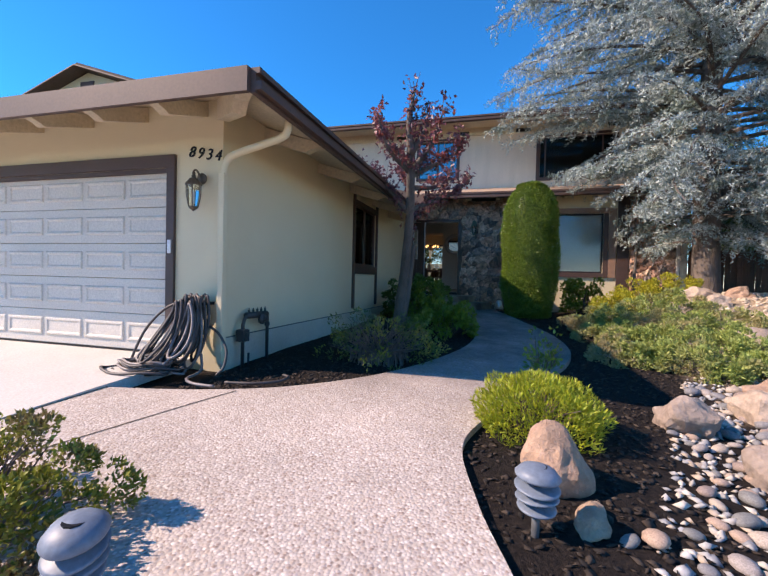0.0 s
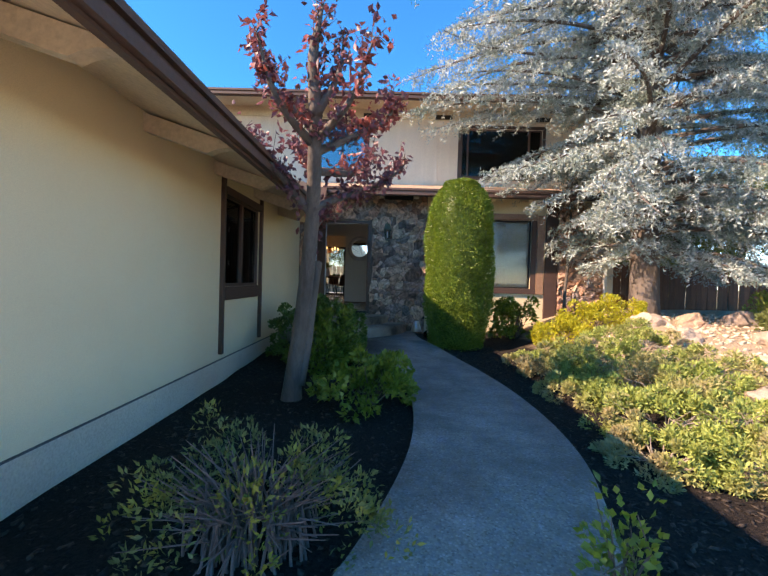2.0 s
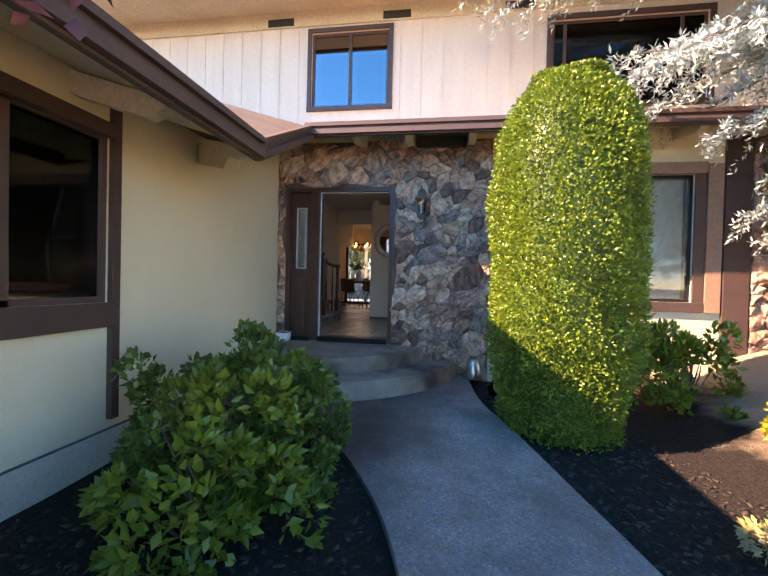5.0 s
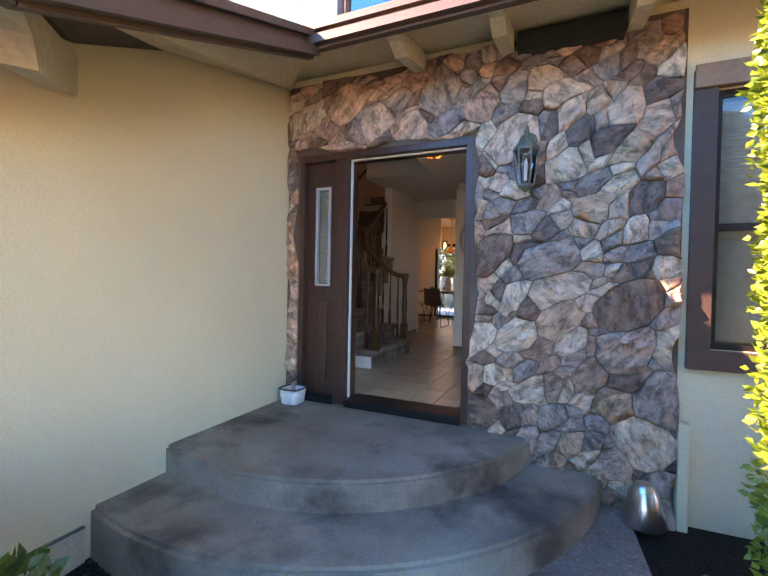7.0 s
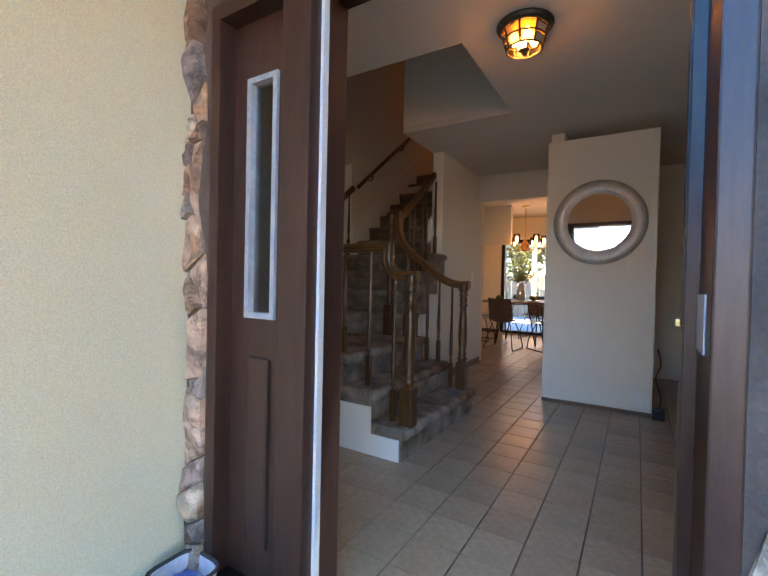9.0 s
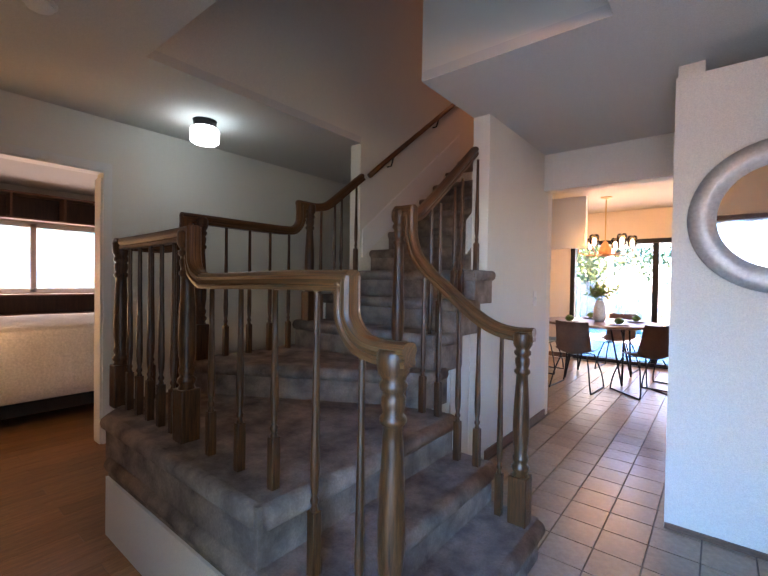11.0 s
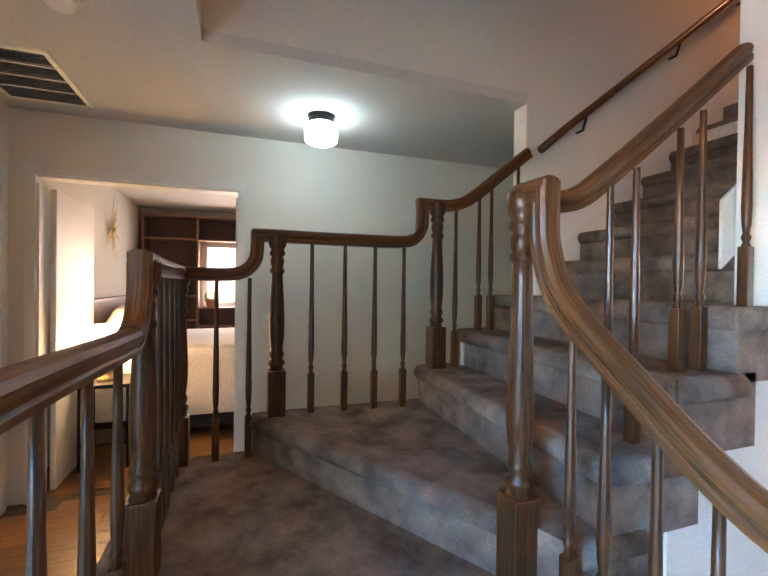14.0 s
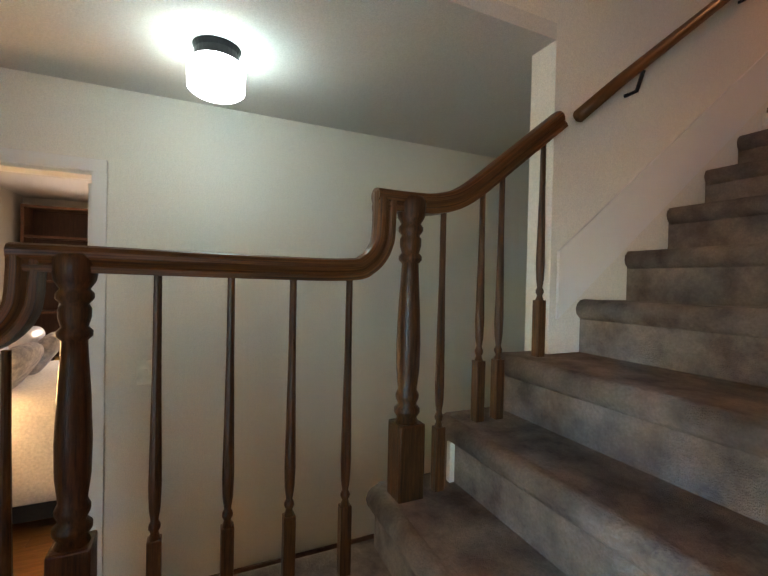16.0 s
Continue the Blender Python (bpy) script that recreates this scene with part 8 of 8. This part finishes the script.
part("broken_limb", tube(bmesh.new(), spline([(-1.59, 6.86, 0.75), (-1.53, 6.90, 1.2), (-1.49, 6.95, 1.7), (-1.45, 7.0, 2.1)], 4), [float(v) for v in np.linspace(0.085, 0.076, 13)], 12), BARK, pl, "stubbed side limb", sm=True)
limbs = [
    [(-1.47, 7.0, 2.0), (-1.50, 7.05, 2.35), (-1.40, 7.15, 2.6), (-1.22, 7.3, 2.7)],
    [(-1.42, 6.55, 2.55), (-1.75, 6.45, 2.95), (-2.1, 6.45, 3.3)],
    [(-1.42, 6.5, 2.6), (-1.05, 6.7, 2.8), (-0.72, 6.82, 2.95), (-0.5, 6.85, 3.15)],
    [(-1.34, 6.2, 3.4), (-1.36, 6.12, 3.9), (-1.32, 6.1, 4.15), (-1.28, 6.1, 4.35)],
    [(-1.34, 6.2, 3.4), (-1.14, 6.15, 3.75), (-1.10, 6.2, 4.1)],
    [(-1.36, 6.25, 3.3), (-1.7, 6.2, 3.6), (-1.85, 6.3, 3.85), (-1.9, 6.3, 4.05)],
    [(-1.36, 6.3, 3.1), (-1.0, 6.4, 3.3), (-0.7, 6.5, 3.5), (-0.6, 6.5, 3.7)],
    [(-1.36, 6.3, 3.15), (-1.6, 5.85, 3.4), (-1.7, 5.6, 3.8)],
    [(-1.36, 6.3, 3.2), (-1.0, 5.95, 3.45), (-0.8, 5.8, 3.9)],
    [(-1.36, 6.4, 2.95), (-1.6, 6.9, 3.2), (-1.7, 7.2, 3.5)],
    [(-1.36, 6.4, 2.95), (-1.0, 7.0, 3.1), (-0.85, 7.3, 3.4)],
]
for k, l in enumerate(limbs):
    pts = spline(l, 6)
    r0 = 0.07 if k == 3 else 0.03 if k == 0 else 0.045
    part("limb", tube(bmesh.new(), pts, [float(v) for v in np.linspace(r0, 0.008, len(pts))], 8), BARK, pl, sm=True)
    bm = bmesh.new()
    for j in range(2, len(pts)):
        for m_ in range(2):
            w = Vector(g.normal(size=3)).normalized() * 0.5 + Vector((0, 0, 0.35))
            L = g.uniform(0.15, 0.42)
            e = pts[j] + w * L
            tube(bm, [pts[j], pts[j].lerp(e, 0.5) + Vector((0, 0, 0.02)), e], [0.005, 0.004, 0.002], 4)
            dens = 3 if k == 0 else 6 if k != 3 or j < 10 else 2
            if k in (1, 2, 6, 7, 8, 9, 10):
                dens = 11
            for q in range(dens):
                tips.append(tuple(pts[j].lerp(e, g.uniform(0.2, 1.05)) + Vector(g.normal(0, 0.035, 3))))
    tagged(part("twig", bm, TWIG, pl), kind="stuff")
tips = np.array(tips)
part("crown", leaf_mesh("crown", tips, g.normal(size=tips.shape) + np.array([0, 0, -0.4]), 0.078, 0.045, PLUM), PLUM, pl, "purple leaves")

# blue cedar
cd_ = limb_tree("cedar_tree", "large blue-grey cedar with drooping layered branches", "tree", [(4.30, 10.40, 1.1), (4.28, 10.38, 1.6), (4.25, 10.38, 3.0), (4.25, 10.4, 6.0), (4.3, 10.4, 9.0), (4.3, 10.4, 12.5)], [0.33, 0.26, 0.24, 0.19, 0.12, 0.03], CEDAR_BARK)
g = np.random.default_rng(17)
N_at, N_way = [], []
LOW_X, LOW_Z = (-0.2, 0.66, 1.1, 1.9, 2.5, 3.0, 3.4), (5.3, 4.35, 4.0, 3.6, 3.1, 2.3, 2.0)
wood_bm = bmesh.new()
nb_ = 0
for k in range(200):
    hgt = 2.45 + 9.2 * (k / 200) ** 1.05 + g.uniform(-0.15, 0.15)
    az = k * 2.39996 + g.uniform(-0.35, 0.35)
    reach = float(np.interp(hgt, (2.4, 3.4, 4.2, 5.2, 8.0, 10.0, 12.0), (1.7, 2.4, 3.5, 4.5, 4.5, 3.8, 1.2))) * g.uniform(0.75, 1.1)
    away = math.sin(az)
    if math.cos(az) > -0.35 and hgt < 5.0:
        reach = min(reach * 1.45, 4.4)
    if away > 0.75 and hgt < 6.5:
        reach *= 0.45
    rise = g.uniform(0.05, 0.25)
    sag = g.uniform(0.25, 0.55) if hgt < 5 else g.uniform(0.1, 0.35)
    bend = g.uniform(-0.35, 0.35)
    def spot(t, az=az, reach=reach, rise=rise, sag=sag, bend=bend, hgt=hgt):
        a = az + bend * t * t
        return np.array([4.26 + reach * t * math.cos(a), 10.39 + reach * t * math.sin(a), hgt + reach * (rise * t - sag * t * t)])
    pts = [spot(i / 9) for i in range(10)]
    bare = 10
    for i, p in enumerate(pts):
        if p[2] < np.interp(p[0], LOW_X, LOW_Z) + 0.1:
            bare = i
            break
    if bare > 1:
        tube(wood_bm, [tuple(p) for p in pts[:bare]], [float(v) for v in np.linspace(0.055 if hgt < 8 else 0.035, 0.008, bare)], 5)
    n_tw = int(reach * 24)
    for j in range(n_tw):
        t = g.uniform(0.18, 1.0)
        o = spot(t)
        fw = spot(min(1.0, t + 0.02)) - spot(t - 0.02)
        fw /= np.linalg.norm(fw)
        sd_ = np.cross(fw, [0, 0, 1.0])
        sd_ /= np.linalg.norm(sd_)
        sgn = 1 if g.uniform() < 0.5 else -1
        L = g.uniform(0.3, 0.85) * (1.05 - 0.55 * t)
        w0 = sd_ * sgn * g.uniform(0.5, 1.0) + fw * g.uniform(0.3, 0.9) + np.array([0, 0, g.uniform(-0.12, 0.2)])
        w0 /= np.linalg.norm(w0)
        droop = g.uniform(0.35, 1.0)
        m_ = max(7, int(L * 36))
        u = np.linspace(0.08, 1, m_)[:, None]
        line = o + w0 * u * L + np.array([0, 0, -1.0]) * (u ** 2) * L * droop * 0.75
        tan = w0 + np.array([0, 0, -1.0]) * 2 * u * droop * 0.75
        tan /= np.linalg.norm(tan, axis=1, keepdims=True)
        # the crown's underside climbs away from the trunk towards the entry
        low = np.interp(line[:, 0], LOW_X, LOW_Z)
        line, tan = line[line[:, 2] > low], tan[line[:, 2] > low]
        if len(line) == 0:
            continue
        for q in range(2):
            N_at.append(line + g.normal(0, 0.012, line.shape))
            N_way.append(tan * 0.55 + g.normal(0, 0.75, line.shape) + np.array([0, 0, 0.15]))
part("branch", wood_bm, CEDAR_BARK, cd_)
N_at, N_way = np.concatenate(N_at), np.concatenate(N_way)
part("crown", leaf_mesh("crown", N_at, N_way, 0.074, 0.02, CEDAR, 0.2), CEDAR, cd_, "blue-grey needles")

# thin bare tree with dry brown leaves beside the window
tn = limb_tree("thin_tree", "thin pale tree with sparse dry brown leaves", "tree", [(3.20, 11.45, 0.85), (3.22, 11.46, 1.8), (3.28, 11.45, 2.8), (3.25, 11.4, 3.9), (3.22, 11.3, 4.8)], [0.04, 0.034, 0.028, 0.02, 0.008], BARK)
bm = bmesh.new()
at = []
for i in range(46):
    z = g.uniform(2.2, 4.9)
    a = g.uniform(0, 6.28)
    L = g.uniform(0.2, 0.55)
    o = Vector((3.25, 11.42, z))
    e = o + Vector((math.cos(a), math.sin(a) * 0.7 - 0.2, g.uniform(-0.2, 0.4))) * L
    tube(bm, [o, e], [0.005, 0.002], 4)
    for q in range(9):
        at.append(tuple(o.lerp(e, g.uniform(0.3, 1)) + Vector(g.normal(0, 0.03, 3))))
tagged(part("twig", bm, TWIG, tn), kind="stuff")
DRYLEAF = leaf("dry brown leaf", (0.16, 0.09, 0.05), (0.26, 0.16, 0.08), 0.7, 0.3)
part("crown", leaf_mesh("crown", np.array(at), g.normal(size=(len(at), 3)), 0.05, 0.028, DRYLEAF), DRYLEAF, tn, "dry brown leaves")


def far_tree(x, y, z, h, r, seed, mt, label):
    t = limb_tree("background_tree", label, "tree", [(x, y, z), (x + 0.1, y, z + h * 0.3), (x, y + 0.1, z + h * 0.75)], [0.2, 0.15, 0.05], BARK)
    g = np.random.default_rng(seed)
    A_, W_ = [], []
    bm = bmesh.new()
    for i in range(16):
        a = g.uniform(0, 6.28)
        c = np.array([x + r * g.uniform(0.1, 0.8) * math.cos(a), y + r * g.uniform(0.1, 0.8) * math.sin(a), z + h * g.uniform(0.35, 0.95)])
        tube(bm, [(x, y, z + h * 0.3), tuple(c)], [0.05, 0.012], 5)
        p, d = blob_points(900, c, (r * 0.42, r * 0.42, r * 0.3), -1.0, seed * 50 + i, 0.3, 0.6)
        A_.append(p)
        W_.append(d + g.normal(size=d.shape) * 0.8)
    part("limb", bm, BARK, t)
    part("crown", leaf_mesh("crown", np.concatenate(A_), np.concatenate(W_), 0.13, 0.07, mt), mt, t)
    return t


for i, (x, y, h, r) in enumerate(((8.5, 16.5, 5.2, 2.3), (12.0, 18.0, 6.5, 3.0), (16.0, 15.0, 6.0, 2.8), (10.5, 22.0, 8.0, 3.2), (20.0, 20.0, 8.5, 4.0), (-5.5, 29.0, 6.0, 3.0), (-1.0, 30.0, 6.5, 3.0), (4.0, 29.0, 6.0, 3.0), (-9.5, 29.5, 6.0, 3.0))):
    far_tree(x, y, 0.5, h, r, 100 + i, FAR_LEAF, "green garden tree standing beyond the fence")

# ---- boulders and river stones ----
def rock_mesh(rg, sx, sy, sz, rough=0.22, sub=3, flat=0.0):
    bm = bmesh.new()
    bmesh.ops.create_icosphere(bm, subdivisions=sub, radius=1.0)
    o = Vector((rg.uniform(0, 90), rg.uniform(0, 90), rg.uniform(0, 90)))
    cuts = [(Vector((rg.uniform(-1, 1), rg.uniform(-1, 1), rg.uniform(-0.3, 1))).normalized(), rg.uniform(0.68, 0.9)) for i in range(11 if flat else 0)]
    for v in bm.verts:
        for way, far in cuts:
            over = v.co.dot(way) - far
            if over > 0:
                v.co -= way * over * flat
        k = 1 + rough * noise.noise(v.co * 1.3 + o) * 1.6 + rough * 0.5 * noise.noise(v.co * 3.1 + o)
        v.co = Vector((v.co.x * sx * k, v.co.y * sy * k, max(v.co.z, -0.6) * sz * k))
    return bm


rb = random.Random(2)
for x, y, sx, sy, sz, dz in ((0.29, 2.14, 0.15, 0.13, 0.175, 0.085), (0.40, 1.86, 0.11, 0.07, 0.05, 0.02), (1.36, 3.45, 0.24, 0.18, 0.15, 0.07), (1.50, 2.66, 0.18, 0.17, 0.15, 0.06), (1.95, 3.75, 0.20, 0.16, 0.15, 0.07), (2.3, 4.3, 0.2, 0.16, 0.12, 0.05), (2.15, 2.9, 0.22, 0.18, 0.15, 0.05), (3.3, 6.4, 0.32, 0.26, 0.16, 0.04), (3.9, 7.2, 0.24, 0.2, 0.13, 0.04), (3.6, 8.3, 0.22, 0.2, 0.14, 0.04), (4.6, 8.0, 0.26, 0.22, 0.15, 0.04), (4.35, 9.2, 0.24, 0.2, 0.15, 0.04), (5.3, 9.4, 0.28, 0.24, 0.18, 0.04), (5.0, 6.8, 0.35, 0.3, 0.2, 0.05), (3.4, 5.3, 0.3, 0.25, 0.16, 0.04), (5.9, 7.6, 0.36, 0.3, 0.24, 0.05), (2.9, 3.6, 0.3, 0.26, 0.18, 0.04), (3.75, 9.35, 0.3, 0.2, 0.16, 0.05)):
    bm = rock_mesh(rb, sx * 1.1, sy * 1.1, sz * 1.12, 0.2, 4, 0.92)
    bmesh.ops.transform(bm, matrix=pose(x, y, gz_at(x, y) + dz, rb.uniform(-8, 8), rb.uniform(-8, 8), rb.uniform(0, 360)), verts=bm.verts)
    single("boulder", bm, BOULDER, "rough tan and pinkish boulder half sunk in the bed", "boulder", "garden boulders")
protos = [smooth(link_mesh("river_stone", rock_mesh(rb, 1.0, 0.72, 0.5, 0.10, 2), PEBBLE)) for i in range(5)]
placed = []
tries = 0
while len(placed) < 300 and tries < 40000:
    tries += 1
    y = rb.uniform(0.9, 4.5)
    x = rb.uniform(0.3, 2.6)
    s = rb.choice((0.036, 0.044, 0.055, 0.068, 0.085))
    lim = 0.42 + 0.40 * (y - 1.3) + 0.12 * math.sin(y * 3)
    if y < 1.5:
        lim = 0.45
    if x < lim or any((x - a) ** 2 + (y - b) ** 2 < (0.64 * (s + c)) ** 2 for a, b, c in placed):
        continue
    placed.append((x, y, s))
    ob = new("river_stone", protos[len(placed) % 5])
    tagged(ob, "smooth rounded river stone in the dry bed", "stone", "river stones")
    ob.matrix_basis = pose(x, y, gz_at(x, y) + s * 0.22, rb.uniform(-14, 14), rb.uniform(-14, 14), rb.uniform(0, 360)) @ Matrix.Diagonal((s, s, s, 1))


def scatter(name, label, n, spot, size, mt, seed, squash=0.5, category="gravel"):
    """Uncounted small stones or chips joined in one mesh: each a squashed octahedron."""
    g = np.random.default_rng(seed)
    base = np.array([(1, 0, 0), (0, 1, 0), (-1, 0, 0), (0, -1, 0), (0, 0, 1), (0, 0, -1)], dtype=float)
    tri = np.array([(0, 1, 4), (1, 2, 4), (2, 3, 4), (3, 0, 4), (1, 0, 5), (2, 1, 5), (3, 2, 5), (0, 3, 5)])
    V, Fc = [], []
    k = 0
    while k < n:
        p = spot(g)
        if p is None:
            continue
        a = g.uniform(0, 6.28)
        s = size * g.uniform(0.5, 1.5)
        b = base * np.array([s, s * g.uniform(0.3, 0.9), s * squash]) + g.normal(0, s * 0.1, (6, 3))
        c_, s_ = math.cos(a), math.sin(a)
        b = np.stack([b[:, 0] * c_ - b[:, 1] * s_, b[:, 0] * s_ + b[:, 1] * c_, b[:, 2] + b[:, 0] * g.uniform(-0.4, 0.4)], axis=1)
        V.append(b + np.array(p))
        Fc.append(tri + 6 * k)
        k += 1
    ob = new(name, raw_mesh(name, np.concatenate(V), np.concatenate(Fc), mt))
    return tagged(ob, label, category, kind="stuff")


def in_river(g):
    y = g.uniform(-0.5, 5.0)
    x = g.uniform(0.45, 3.6)
    if x < 0.42 + 0.40 * (y - 1.3) and y > 1.5:
        return None
    return (x, y, ground_z(x, y) + 0.006)


def in_dry(g):
    x, y = g.uniform(2.9, 7.5), g.uniform(4.2, 11.0)
    return (x, y, ground_z(x, y) + 0.006)


def in_beds(g):
    y = g.uniform(1.0, 11.2)
    if g.uniform() < 0.55:
        if y < 2.9:
            return None
        right = edge_x(le, y) - 0.02
        if right < -2.6:
            return None
        x = g.uniform(-2.68, right)
    else:
        x = g.uniform(edge_x(re_, y) + 0.02, edge_x(re_, y) + 1.1)
    return (x, y, ground_z(x, y) + 0.004)


scatter("pebble_fill", "small mixed gravel between the river stones", 4200, in_river, 0.028, GRAVEL, 1)
scatter("dry_gravel", "tan broken stones on the dry slope", 3600, in_dry, 0.045, palette("tan broken stone", [(0.5, 0.38, 0.27), (0.58, 0.48, 0.38), (0.42, 0.32, 0.24), (0.55, 0.45, 0.34)], 0.9, 8, 0.0, source="island"), 2, 0.4)
scatter("bark_chips", "dark chips of bark mulch over the beds", 9000, in_beds, 0.022, CHIP, 3, 0.25, "mulch")
